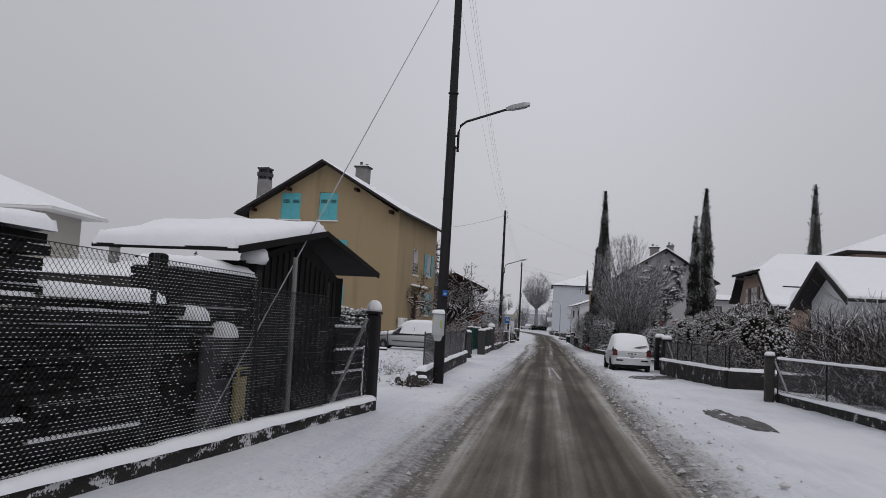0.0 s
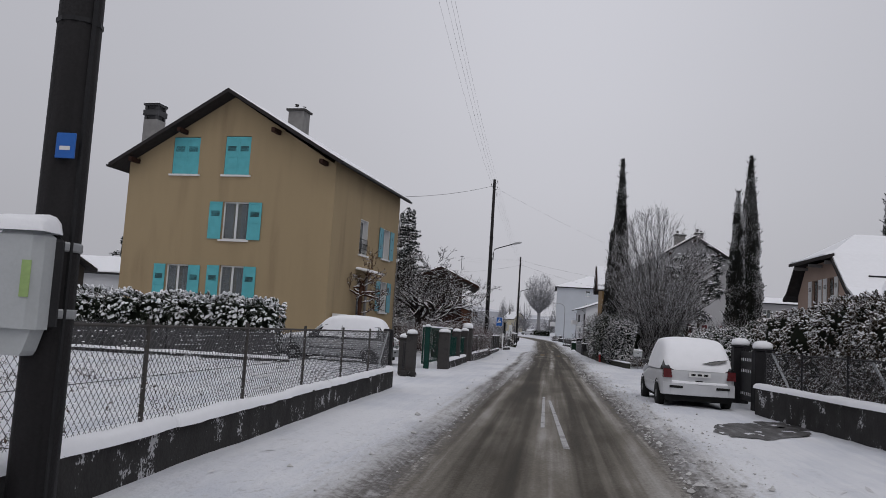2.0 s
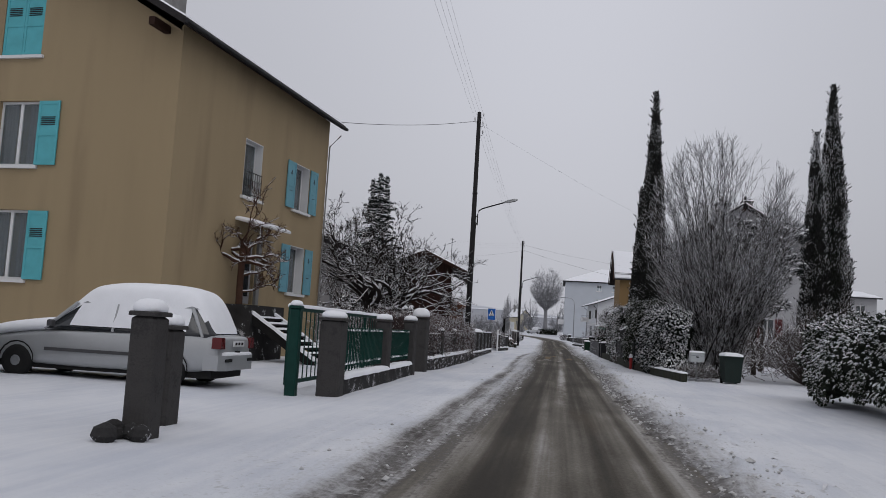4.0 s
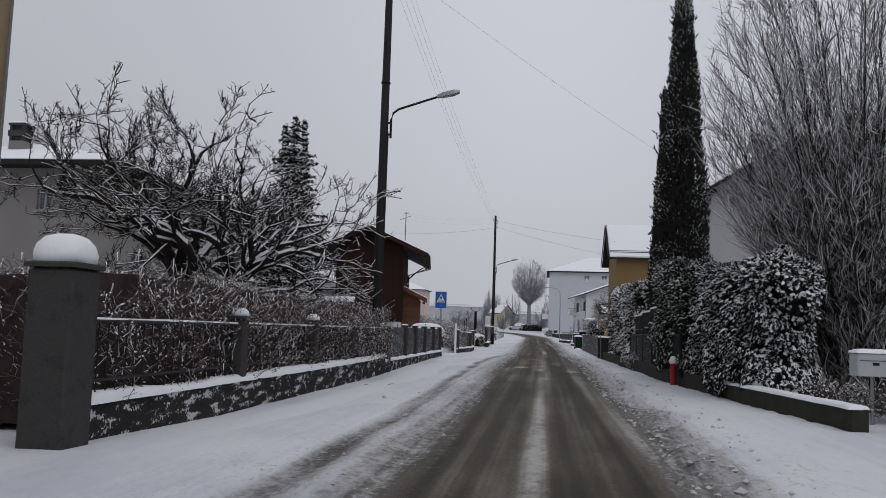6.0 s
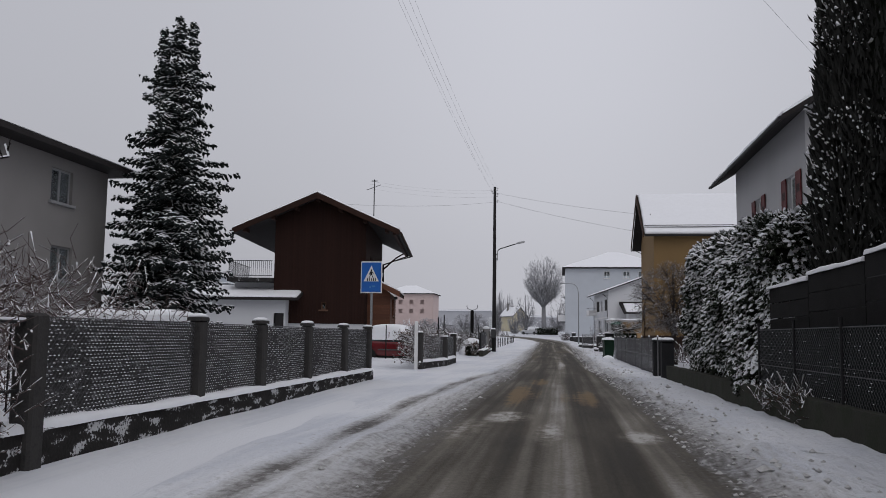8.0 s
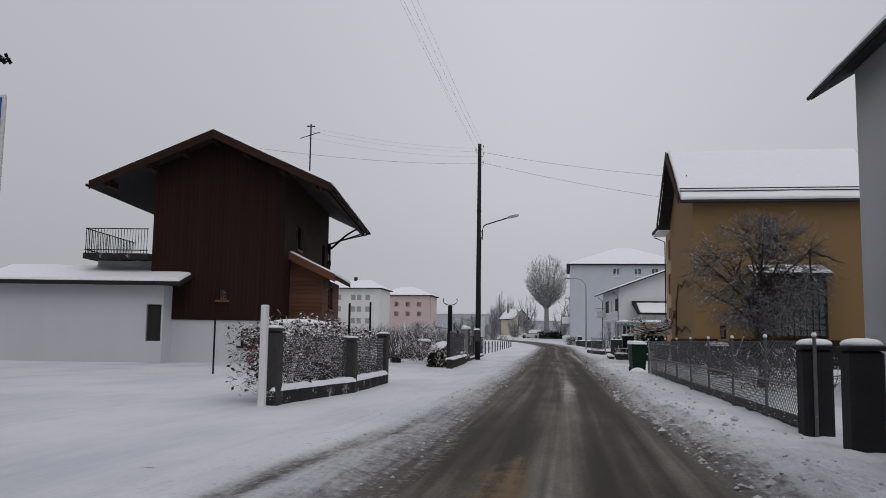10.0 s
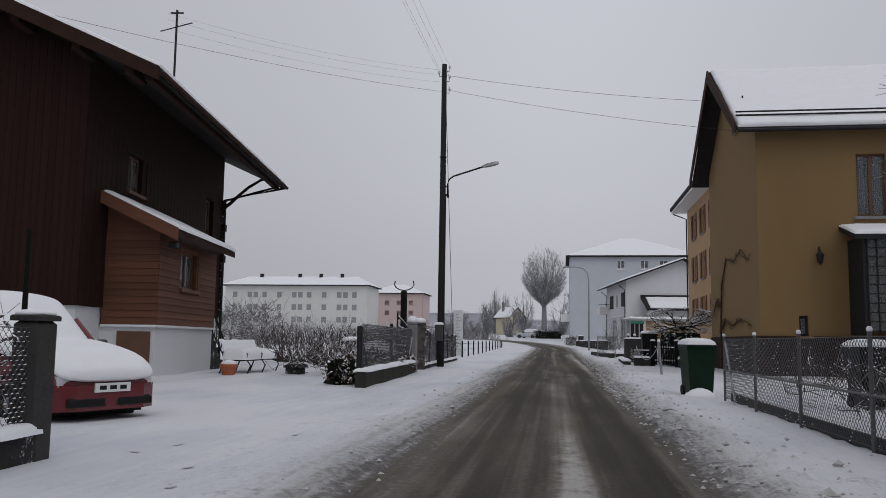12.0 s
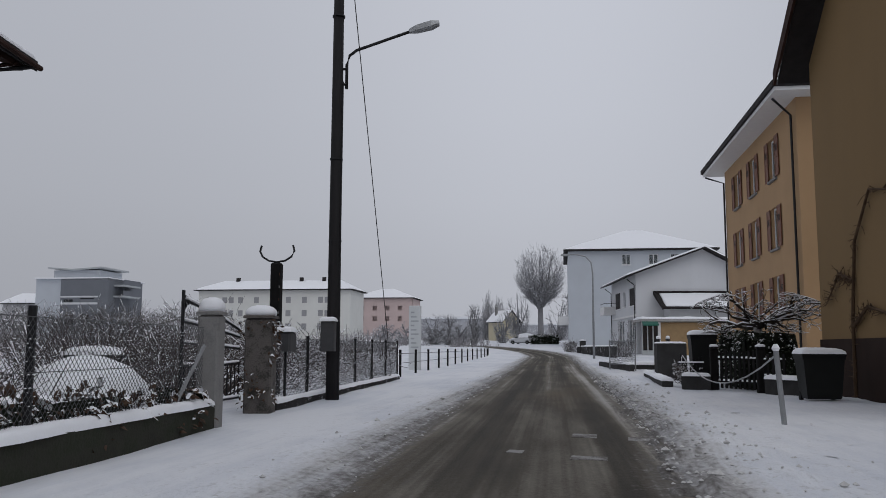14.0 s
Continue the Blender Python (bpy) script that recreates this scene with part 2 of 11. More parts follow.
class Geo:
    """A bag of corners and faces that becomes one mesh."""

    def __init__(self):
        self.v, self.f, self.m = [], [], []
        self.starts = []

    def face(self, pts, m=0):
        k = len(self.v)
        self.v.extend(tuple(p) for p in pts)
        self.f.append(tuple(range(k, k + len(pts))))
        self.m.append(m)

    def hexa(self, c, m=0):
        """c: four corners below, then four above, anticlockwise."""
        k = len(self.v)
        self.v.extend(tuple(p) for p in c)
        for q in ((3, 2, 1, 0), (4, 5, 6, 7), (0, 1, 5, 4), (1, 2, 6, 5), (2, 3, 7, 6), (3, 0, 4, 7)):
            self.f.append(tuple(k + i for i in q))
            self.m.append(m)
        return self

    def box(self, x0, x1, y0, y1, z0, z1, m=0):
        return self.hexa([(x0, y0, z0), (x1, y0, z0), (x1, y1, z0), (x0, y1, z0), (x0, y0, z1), (x1, y0, z1), (x1, y1, z1), (x0, y1, z1)], m)

    def rbox(self, x0, x1, y0, y1, z0, z1, b=0.02, m=0):
        """A box with chamfered edges at the top and the uprights."""
        ring = lambda d, z: [(x0 + d, y0, z), (x1 - d, y0, z), (x1, y0 + d, z), (x1, y1 - d, z), (x1 - d, y1, z), (x0 + d, y1, z), (x0, y1 - d, z), (x0, y0 + d, z)]
        lid = lambda d, z: [(min(max(x, x0 + d), x1 - d), min(max(y, y0 + d), y1 - d), z) for x, y, z in ring(2 * d, z)]
        return self.rings([ring(b, z0), ring(b, z1 - b), lid(b, z1)], m=m)

    def rings(self, rings, m=0, cap=(True, True)):
        k, n = len(self.v), len(rings[0])
        for r in rings:
            self.v.extend(tuple(p) for p in r)
        for i in range(len(rings) - 1):
            for j in range(n):
                a, b = k + i * n + j, k + i * n + (j + 1) % n
                self.f.append((a, b, b + n, a + n))
                self.m.append(m)
        if cap[0]:
            self.f.append(tuple(k + j for j in reversed(range(n))))
            self.m.append(m)
        if cap[1]:
            self.f.append(tuple(k + (len(rings) - 1) * n + j for j in range(n)))
            self.m.append(m)
        return self

    def tube(self, pts, r, n=6, m=0):
        """A tube along pts; r is one radius or one for each point."""
        pts = [V(p) for p in pts]
        rs = r if isinstance(r, (list, tuple)) else [r] * len(pts)
        rings = []
        for i, p in enumerate(pts):
            d = (pts[min(i + 1, len(pts) - 1)] - pts[max(i - 1, 0)]).normalized()
            a = d.cross(V((0, 0, 1)) if abs(d.z) < 0.9 else V((1, 0, 0))).normalized()
            b = d.cross(a)
            rings.append([p + (a * math.cos(t) + b * math.sin(t)) * rs[i] for t in (2 * math.pi * j / n for j in range(n))])
        return self.rings(rings, m)

    def lathe(self, prof, n=12, c=(0, 0), m=0):
        """prof: (radius, z) from below."""
        return self.rings([[(c[0] + r * math.cos(2 * math.pi * j / n), c[1] + r * math.sin(2 * math.pi * j / n), z) for j in range(n)] for r, z in prof], m)

    def prism(self, poly, at, m=0):
        """poly: points (u, z); at(u, z, w) gives the place for w = 0 and 1."""
        a, b = [at(u, z, 0) for u, z in poly], [at(u, z, 1) for u, z in poly]
        return self.rings([a, b], m)

    def mesh(self, name, mats, smooth=False):
        me = bpy.data.meshes.new(name)
        me.from_pydata(self.v, [], self.f)
        for mm in mats if isinstance(mats, (list, tuple)) else [mats]:
            me.materials.append(mm)
        if any(self.m):
            me.polygons.foreach_set("material_index", self.m)
        if smooth:
            me.polygons.foreach_set("use_smooth", [True] * len(self.f))
        me.update()
        return me


def tidy(me):
    b = bmesh.new()
    b.from_mesh(me)
    bmesh.ops.recalc_face_normals(b, faces=b.faces)
    b.to_mesh(me)
    b.free()
    return me


def thing(name, label, category, at=(0, 0, 0), group="", kind=""):
    ob = new(name)
    ob.empty_display_size = 0.2
    ob.matrix_basis = at if isinstance(at, Matrix) else Matrix.Translation(at)
    return tagged(ob, label, category, group, kind)


def part(name, geo, mats, parent, label="", smooth=False, kind="", fix=True):
    """One mesh object under a thing or a part; corners are given in the world, or round a thing that stands at the origin."""
    if isinstance(geo, Geo) and len(geo.starts) > 1 and geo.starts[0] == (0, 0):
        # one mesh for each wall
        ends = geo.starts[1:] + [(len(geo.v), len(geo.f))]
        made = []
        for (v0, f0), (v1, f1) in zip(geo.starts, ends):
            g = Geo()
            g.v, g.f, g.m = geo.v[v0:v1], [tuple(i - v0 for i in f) for f in geo.f[f0:f1]], geo.m[f0:f1]
            g.starts = [(0, 0)]
            made.append(part(name, g, mats, parent, label, smooth, kind, fix))
        return made[0]
    me = geo.mesh(name, mats, smooth) if isinstance(geo, Geo) else geo
    if isinstance(geo, Geo) and geo.starts:
        b = bmesh.new()
        b.from_mesh(me)
        bmesh.ops.remove_doubles(b, verts=b.verts, dist=0.0005)
        bmesh.ops.recalc_face_normals(b, faces=b.faces)
        b.to_mesh(me)
        b.free()
    elif fix and isinstance(geo, Geo) and len(geo.f) < 4000:
        tidy(me)
    ob = new(name, me)
    ob.parent = parent
    top = parent
    while top.parent:
        top = top.parent
    if parent is top:
        ob.matrix_parent_inverse = top.matrix_basis.inverted()
    return tagged(ob, label, kind=kind)


def single(name, geo, mats, label, category, kind="", group="", smooth=False, fix=True):
    me = geo.mesh(name, mats, smooth)
    if fix and len(geo.f) < 4000:
        tidy(me)
    return tagged(new(name, me), label, category, group, kind)


def piece(name, me, m, parent):
    """A small piece on shared mesh data."""
    ob = bpy.data.objects.new(name, me)
    scene.collection.objects.link(ob)
    ob.parent = parent
    top = parent
    while top.parent:
        top = top.parent
    if parent is top:
        ob.matrix_parent_inverse = top.matrix_basis.inverted()
    ob.matrix_basis = m
    return ob


def snow_sheet(geo, p, u, v, lu, lv, thick=0.1, step=0.35, m=0, seed=0.0, ragged=0.03):
    """A soft blanket on the rectangle p + u*lu, v*lv, thickest in the middle and rounded at its edges."""
    p, u, v = V(p), V(u).normalized(), V(v).normalized()
    n = u.cross(v).normalized()
    if n.z < 0:
        n = -n
    edge = min(0.16, lu * 0.3, lv * 0.3)
    ticks = lambda l: [0, edge * 0.15, edge * 0.5, edge] + [edge + (l - 2 * edge) * i / max(1, round((l - 2 * edge) / step)) for i in range(1, max(1, round((l - 2 * edge) / step)))] + [l - edge, l - edge * 0.5, l - edge * 0.15, l]
    us, vs = ticks(lu), ticks(lv)
    k = len(geo.v)
    for a in us:
        for b in vs:
            d = min(a, lu - a, b, lv - b)
            h = thick * math.sqrt(max(0.0, 1 - (1 - min(1, d / edge)) ** 2))
            q = p + u * a + v * b
            w = noise.noise(q * 0.9 + V((seed, 0, 0)))
            h *= 1 + 0.35 * w + 0.2 * noise.noise(q * 3.1)
            if d < edge * 0.9:
                jag = ragged * noise.noise(q * 2.3 + V((0, seed, 5)))
                q = q + u * (jag if a > lu / 2 else -jag) + v * (jag if b > lv / 2 else -jag)
            geo.v.append(tuple(q + n * (h + 0.004 if d > 0 else -0.004)))
    w = len(vs)
    for i in range(len(us) - 1):
        for j in range(w - 1):
            a = k + i * w + j
            geo.f.append((a, a + w, a + w + 1, a + 1))
            geo.m.append(m)
    return geo


def clip(poly, f):
    """The part of a convex polygon of (u, z) where f >= 0."""
    out = []
    for i, a in enumerate(poly):
        b = poly[(i + 1) % len(poly)]
        fa, fb = f(a), f(b)
        if fa >= 0:
            out.append(a)
        if (fa >= 0) != (fb >= 0):
            t = fa / (fa - fb)
            out.append((a[0] + (b[0] - a[0]) * t, a[1] + (b[1] - a[1]) * t))
    return out


def facade(geo, p, u, width, z0, z1, holes=(), gable=None, depth=0.22, m=0):
    """A wall with real openings. p: its corner on the ground, u: along it, seen from outside to the right. holes: (u0, u1, z0, z1). gable: (height of the ridge, where along u)."""
    p, u = V(p), V(u).normalized()
    n = u.cross(V((0, 0, 1)))
    top = gable[0] if gable else z1
    us = sorted({0.0, width, *[h[i] for h in holes for i in (0, 1)]} | ({gable[1]} if gable else set()))
    zs = sorted({z0, z1, top, *[h[i] for h in holes for i in (2, 3)]})
    geo.starts.append((len(geo.v), len(geo.f)))

    def at(a, z, d=0.0):
        a = depth * 0.98 if d and a < 1e-6 else (width - depth * 0.98 if d and a > width - 1e-6 else a)
        return p + u * a + V((0, 0, z)) - n * d

    rim = {}
    for i in range(len(us) - 1):
        for j in range(len(zs) - 1):
            a, b, c, d = us[i], us[i + 1], zs[j], zs[j + 1]
            if any(h[0] < (a + b) / 2 < h[1] and h[2] < (c + d) / 2 < h[3] for h in holes):
                continue
            poly = [(a, c), (b, c), (b, d), (a, d)]
            if gable:
                g, mid = gable
                poly = clip(poly, lambda q: g - (g - z1) * (mid - q[0]) / mid - q[1])
                if len(poly) > 2:
                    poly = clip(poly, lambda q: g - (g - z1) * (q[0] - mid) / (width - mid) - q[1])
            if len(poly) > 2:
                geo.face([at(*q) for q in poly], m)
                geo.face([at(*q, depth) for q in reversed(poly)], m)
                for s, e in zip(poly, poly[1:] + poly[:1]):
                    k = tuple(sorted((round(q[0], 3), round(q[1], 3)) for q in (s, e)))
                    if k[0] != k[1]:
                        rim[k] = (s, e) if k not in rim else None
    for edge in rim.values():
        if edge:
            s, e = edge
            geo.face([at(*s), at(*s, depth), at(*e, depth), at(*e)], m)
    return geo


def window(house, p, u, h, frame=None, sill=None, leaves=2, shutters="", paint=None, curtain=True, rail=False, back=0.12, lining=False, motif=False):
    """A window in the opening h = (u0, u1, z0, z1) of the wall at p along u, with its shutters open or closed."""
    frame, sill, paint = frame or WHITEPAINT, sill or WHITEPAINT, paint or TURQ
    p, u = V(p), V(u).normalized()
    n = u.cross(V((0, 0, 1)))
    a, b, c, d = h
    at = lambda s, z, o: p + u * s + V((0, 0, z)) + n * o

    def slab(g, s0, s1, z0, z1, o0, o1):
        g.hexa([at(s0, z0, o1), at(s1, z0, o1), at(s1, z0, o0), at(s0, z0, o0), at(s0, z1, o1), at(s1, z1, o1), at(s1, z1, o0), at(s0, z1, o0)])
        return g

    if shutters != "closed":
        g = Geo()
        for s0, s1, z0, z1 in ((a, a + 0.07, c, d), (b - 0.07, b, c, d), (a + 0.07, b - 0.07, c, c + 0.07), (a + 0.07, b - 0.07, d - 0.07, d)):
            slab(g, s0, s1, z0, z1, -back - 0.05, -back)
        for i in range(1, leaves):
            s = a + (b - a) * i / leaves
            slab(g, s - 0.05, s + 0.05, c + 0.07, d - 0.07, -back - 0.05, -back + 0.006)
        w = part("window", g, frame, house)
        if lining:
            lg = Geo()
            for s0, s1, z0, z1 in ((a, a + 0.025, c, d), (b - 0.025, b, c, d), (a + 0.025, b - 0.025, d - 0.025, d)):
                slab(lg, s0, s1, z0, z1, -back, -0.004)
            part("reveal", lg, frame, w, "white painted reveal")
        part("pane", slab(Geo(), a + 0.05, b - 0.05, c + 0.05, d - 0.05, -back - 0.035, -back - 0.025), GLASS, w)
        if curtain:
            for s0, s1 in ((a + 0.04, a + (b - a) * 0.34), (b - (b - a) * 0.34, b - 0.04)):
                cg = Geo()
                cols = 9
                pts = [(s0 + (s1 - s0) * i / cols, -back - 0.1 - 0.025 * (i % 2)) for i in range(cols + 1)]
                for i in range(cols):
                    (q0, o0), (q1, o1) = pts[i], pts[i + 1]
                    cg.face([at(q0, c + 0.03, o0), at(q1, c + 0.03, o1), at(q1, d - 0.03, o1), at(q0, d - 0.03, o0)])
                part("curtain", cg, CURTAIN, w, fix=False)
    else:
        w = part("window", slab(Geo(), a + 0.03, b - 0.03, c, d, -back - 0.05, -back), frame, house)
    part("sill", slab(Geo(), a - 0.12, b + 0.12, c - 0.09, c, -0.1, 0.1), sill, w)
    if shutters:
        half = (b - a) / 2
        spans = ((a - half - 0.02, a - 0.02), (b + 0.02, b + half + 0.02)) if shutters == "open" else ((a + 0.01, a + half - 0.005), (b - half + 0.005, b - 0.01))
        o = 0.03 if shutters == "open" else -0.06
        for s0, s1 in spans:
            g = Geo()
            z0, z1 = c + 0.02, d - 0.02
            slab(g, s0, s1, z0, z1, o, o + 0.025)
            rails = (z0, z0 + (z1 - z0) * 0.45, z1 - 0.1)
            for zr in rails:
                slab(g, s0, s1, zr, zr + 0.09, o + 0.025, o + 0.04)
            for sr in (s0, s1 - 0.08):
                slab(g, sr, sr + 0.08, z0, z1, o + 0.025, o + 0.038)
            sh = part("shutter", g, paint, house)
            lv = Geo()
            if motif:
                sm, zm = (s0 + s1) / 2, z0 + (z1 - z0) * 0.74
                for ds, dz, wd, ht in ((0, 0.02, 0.05, 0.1), (-0.045, -0.03, 0.05, 0.05), (0.045, -0.03, 0.05, 0.05), (0, -0.08, 0.02, 0.06)):
                    slab(lv, sm + ds - wd / 2, sm + ds + wd / 2, zm + dz, zm + dz + ht, o + 0.022, o + 0.029)
                part("slot", slab(Geo(), sm - 0.12, sm + 0.12, z0 + (z1 - z0) * 0.36, z0 + (z1 - z0) * 0.36 + 0.02, o + 0.022, o + 0.029), DARKSHUT, sh)
                part("cut_out", lv, DARKSHUT, sh)
                continue
            zz = z0 + (z1 - z0) * 0.62
            for i in range(5):
                slab(lv, s0 + 0.12, s1 - 0.12, zz + i * 0.055, zz + i * 0.055 + 0.025, o + 0.022, o + 0.042)
            part("louvre", lv, DARKSHUT, sh)
    if rail:
        g = Geo()
        for z in (c + 0.08, c + 0.82):
            slab(g, a, b, z, z + 0.025, 0.02, 0.045)
        k = 8
        for i in range(k + 1):
            s = a + 0.02 + (b - a - 0.04) * i / k
            g.tube([at(s, c + 0.09, 0.032), at(s, c + 0.82, 0.032)], 0.008, 5)
            if i < k:
                q = s + (b - a - 0.04) / k / 2
                r = (b - a) / k * 0.42
                g.tube([at(q + r * math.cos(t), c + 0.45 + 0.16 * math.sin(t), 0.032) for t in (j * math.pi / 4 for j in range(9))], 0.007, 4)
        part("balustrade", g, DARKMETAL, w)
    return w


def gable_roof(house, x0, x1, y0, y1, z_eave, z_ridge, axis, ridge=None, thick=0.16, mat_roof=None, snow=0.13, edge=None, gutter=True, z_eave2=None):
    """Two slopes to a ridge along axis over the whole roof area (overhangs included), with its snow."""
    mat_roof = mat_roof or DARKROOF
    if axis == "y":
        mid = ridge if ridge is not None else (x0 + x1) / 2
        sides = [((x0, y0), (mid, y0), (0, 1), y1 - y0), ((x1, y1), (mid, y1), (0, -1), y1 - y0)]
    else:
        mid = ridge if ridge is not None else (y0 + y1) / 2
        sides = [((x1, y0), (x1, mid), (-1, 0), x1 - x0), ((x0, y1), (x0, mid), (1, 0), x1 - x0)]
    first = None
    for i, (low, high, along, length) in enumerate(sides):
        a, b, w = V((*low, z_eave2 if i and z_eave2 else z_eave)), V((*high, z_ridge)), V((*along, 0)) * length
        up = V((0, 0, thick))
        d = (b - a)
        rf = part("roof", Geo().hexa([a - up, a - up + w, b - up + w, b - up, a, a + w, b + w, b]), mat_roof, house)
        part("snow_cover", snow_sheet(Geo(), a + w.normalized() * 0.03 + d * 0.006, w, d, length - 0.06, d.length * 0.994, snow, 0.6, seed=i * 7.3 + low[0]), SNOWCAP, rf, "thick white snow", smooth=True)
        if gutter:
            q = a - V((0, 0, thick * 0.7)) + (V((*low, 0)) - V((*high, 0))).normalized() * 0.07
            part("gutter", Geo().tube([q, q + w], 0.06, 7), edge or DARKMETAL, rf)
        first = first or rf
    return first


def chimney(house, x, y, z0, z1, w=0.6, cap="plate"):
    g = Geo().box(x - w / 2, x + w / 2, y - w / 2, y + w / 2, z0, z1)
    c = part("chimney", g, mat("chimney_render", (0.2, 0.195, 0.19), 0.95, 0.2, 3, 40, 0.4), house, "weathered grey chimney")
    k = Geo()
    if cap == "slots":
        for i in range(2):
            for dx, dy in ((-1, -1), (1, -1), (1, 1), (-1, 1)):
                k.box(x + dx * w * 0.4 - 0.07, x + dx * w * 0.4 + 0.07, y + dy * w * 0.4 - 0.07, y + dy * w * 0.4 + 0.07, z1 + 0.01 + i * 0.52, z1 + 0.22 + i * 0.52)
            k.box(x - w * 0.56, x + w * 0.56, y - w * 0.56, y + w * 0.56, z1 + 0.22 + i * 0.52, z1 + (0.5 if i == 0 else 0.32) + i * 0.52)
        top = z1 + 0.86
        k.box(x - w * 0.35, x + w * 0.35, y - w * 0.35, y + w * 0.35, z1, top - 0.1)
    else:
        k.box(x - w * 0.62, x + w * 0.62, y - w * 0.62, y + w * 0.62, z1, z1 + 0.12)
        k.lathe([(0.11, z1 + 0.12), (0.1, z1 + 0.45), (0.13, z1 + 0.46), (0.13, z1 + 0.5)], 8, (x - w * 0.2, y))
        k.lathe([(0.1, z1 + 0.12), (0.09, z1 + 0.3), (0.12, z1 + 0.31), (0.12, z1 + 0.35)], 8, (x + w * 0.3, y))
        top = z1 + 0.12
    part("chimney_cap", k, GREYBLOCK if cap == "slots" else POSTSTONE, c)
    part("snow_cap", snow_sheet(Geo(), (x - w * 0.6, y - w * 0.6, top), (1, 0, 0), (0, 1, 0), w * 1.2, w * 1.2, 0.08), SNOWCAP, c, smooth=True)
    return c


def downpipe(house, x, y, z0, z1, lean=(0, 0)):
    part("downpipe", Geo().tube([(x + lean[0], y + lean[1], z1), (x, y, z1 - 0.5), (x, y, z0)], 0.05, 7), DARKMETAL, house)


# ---- ground, road and snowbanks ----
def bend(y):
    """How far the street has swung to the west at y."""
    return 0.0 if y < 108 else -0.012 * (y - 108) - (0.0042 * (y - 188) ** 2 if y > 188 else 0.0)


RISE = [(0, 0.0), (145, 0.0), (165, 0.12), (197, 0.4), (218, 0.85), (253, 1.6), (284, 2.2), (330, 3.0)]


def rise(y):
    """The street climbs gently towards its bend."""
    return along(RISE, y)


def raised(ob, y):
    """Set a thing on the climbing ground."""
    ob.matrix_basis = Matrix.Translation((0, 0, rise(y))) @ ob.matrix_basis
    return ob


def along(table, y):
    return float(np.interp(y, [a for a, _ in table], [b for _, b in table]))


BARE_WEST = [(-10, -1.27), (21, -1.27), (30, -1.12), (40, -1.22), (48, -0.95), (52, -0.72), (60, -0.7), (70, -0.65), (78, -0.85), (88, -1.05), (97, -0.85), (104, -0.97), (113, -1.02), (124, -1.08), (134, -1.27), (400, -1.4)]
BARE_EAST = [(-10, 1.66), (24, 1.65), (31, 1.85), (42, 1.73), (53, 1.55), (60, 1.48), (66, 1.7), (73, 1.6), (85, 1.7), (96, 1.6), (104, 1.28), (113, 1.42), (124, 1.4), (135, 1.8), (400, 1.9)]

# an older wheel rut through the snow beside the lane
RUT = [(0, -1.45), (55, -1.55), (66, -1.55), (78, -1.85), (88, -2.05), (93, -1.98), (100, -1.45)]


# the level of the trodden walk on the west side
WALK_WEST = [(0, 0.17), (15, 0.17), (23, 0.12), (40, 0.06), (62, 0.05), (66, -0.02), (79, -0.07), (90, 0.03), (105, 0.01), (130, 0.03)]


def thaw(x, y):
    """How far a place lies inside the snow, measured from the edge of the driven lane."""
    xr = x - bend(y)
    d = max(along(BARE_WEST, y) - xr, xr - along(BARE_EAST, y))
    return d + 0.1 * noise.noise(V((x * 1.3, y * 0.25, 0))) + 0.05 * noise.noise(V((x * 3.0, y * 0.8, 3)))


def rut_at(x, y):
    xr = x - bend(y)
    return math.exp(-((xr - along(RUT, y) + 0.05 * noise.noise(V((0, y * 0.3, 4)))) / 0.21) ** 2) * min(1.0, max(0.0, (y - 40) / 8)) * min(1.0, max(0.0, (101 - y) / 3))


def snow_height(x, y):
    xr = x - bend(y)
    d = thaw(x, y)
    rut = rut_at(x, y)
    t = min(1.0, max(0.0, (d + 0.2) / 0.9))
    h = -0.03 + 0.11 * t * t * (3 - 2 * t) - 0.05 * rut * (0.85 + 0.5 * noise.noise(V((x, y * 0.7, 11))))
    if d > 0:
        lump = max(0.0, noise.noise(V((x * 3.6, y * 2.3, 7)))) * 0.1 + noise.noise(V((x * 5.5, y * 3.2, 1))) * 0.03
        h += lump * math.exp(-((d - 0.4) / (0.9 if x > 0 else 0.5)) ** 2) * (1.35 if x > 0 else 0.6)
        h += 0.03 * noise.noise(V((x * 0.7, y * 0.4, 2))) * t
        if abs(xr) < 7:
            h += (0.03 * noise.noise(V((x * 4, y * 2.4, 9))) + 0.022 * noise.noise(V((x * 5.5, y * 3.0, 19)))) * t * (0.95 if x > 0 else max(0.12, 0.55 - 0.28 * d))
        # the walk beside the walls follows its own level
        w = min(1.0, max(0.0, abs(xr) - 2.1)) * min(1.0, max(0.0, (7.0 - abs(xr)) / 1.6))
        h += w * ((along(WALK_WEST, y) if x < 0 else 0.06) - 0.08)
    return h + rise(y)


SNOW = bpy.data.materials.new("trodden_snow")
SNOW.use_nodes = True
sn, sl_ = SNOW.node_tree.nodes, SNOW.node_tree.links
sp_ = sn["Principled BSDF"]
sco = sn.new("ShaderNodeTexCoord")
sxyz = sn.new("ShaderNodeSeparateXYZ")
sl_.new(sco.outputs["Object"], sxyz.inputs[0])


def snow_noise(scale, detail, sx=1.0, sy=1.0):
    mp = sn.new("ShaderNodeMapping")
    mp.inputs["Scale"].default_value = (sx, sy, 1)
    sl_.new(sco.outputs["Object"], mp.inputs[0])
    t = sn.new("ShaderNodeTexNoise")
    t.inputs["Scale"].default_value, t.inputs["Detail"].default_value, t.inputs["Roughness"].default_value = scale, detail, 0.62
    sl_.new(mp.outputs[0], t.inputs["Vector"])
    return t.outputs[0]


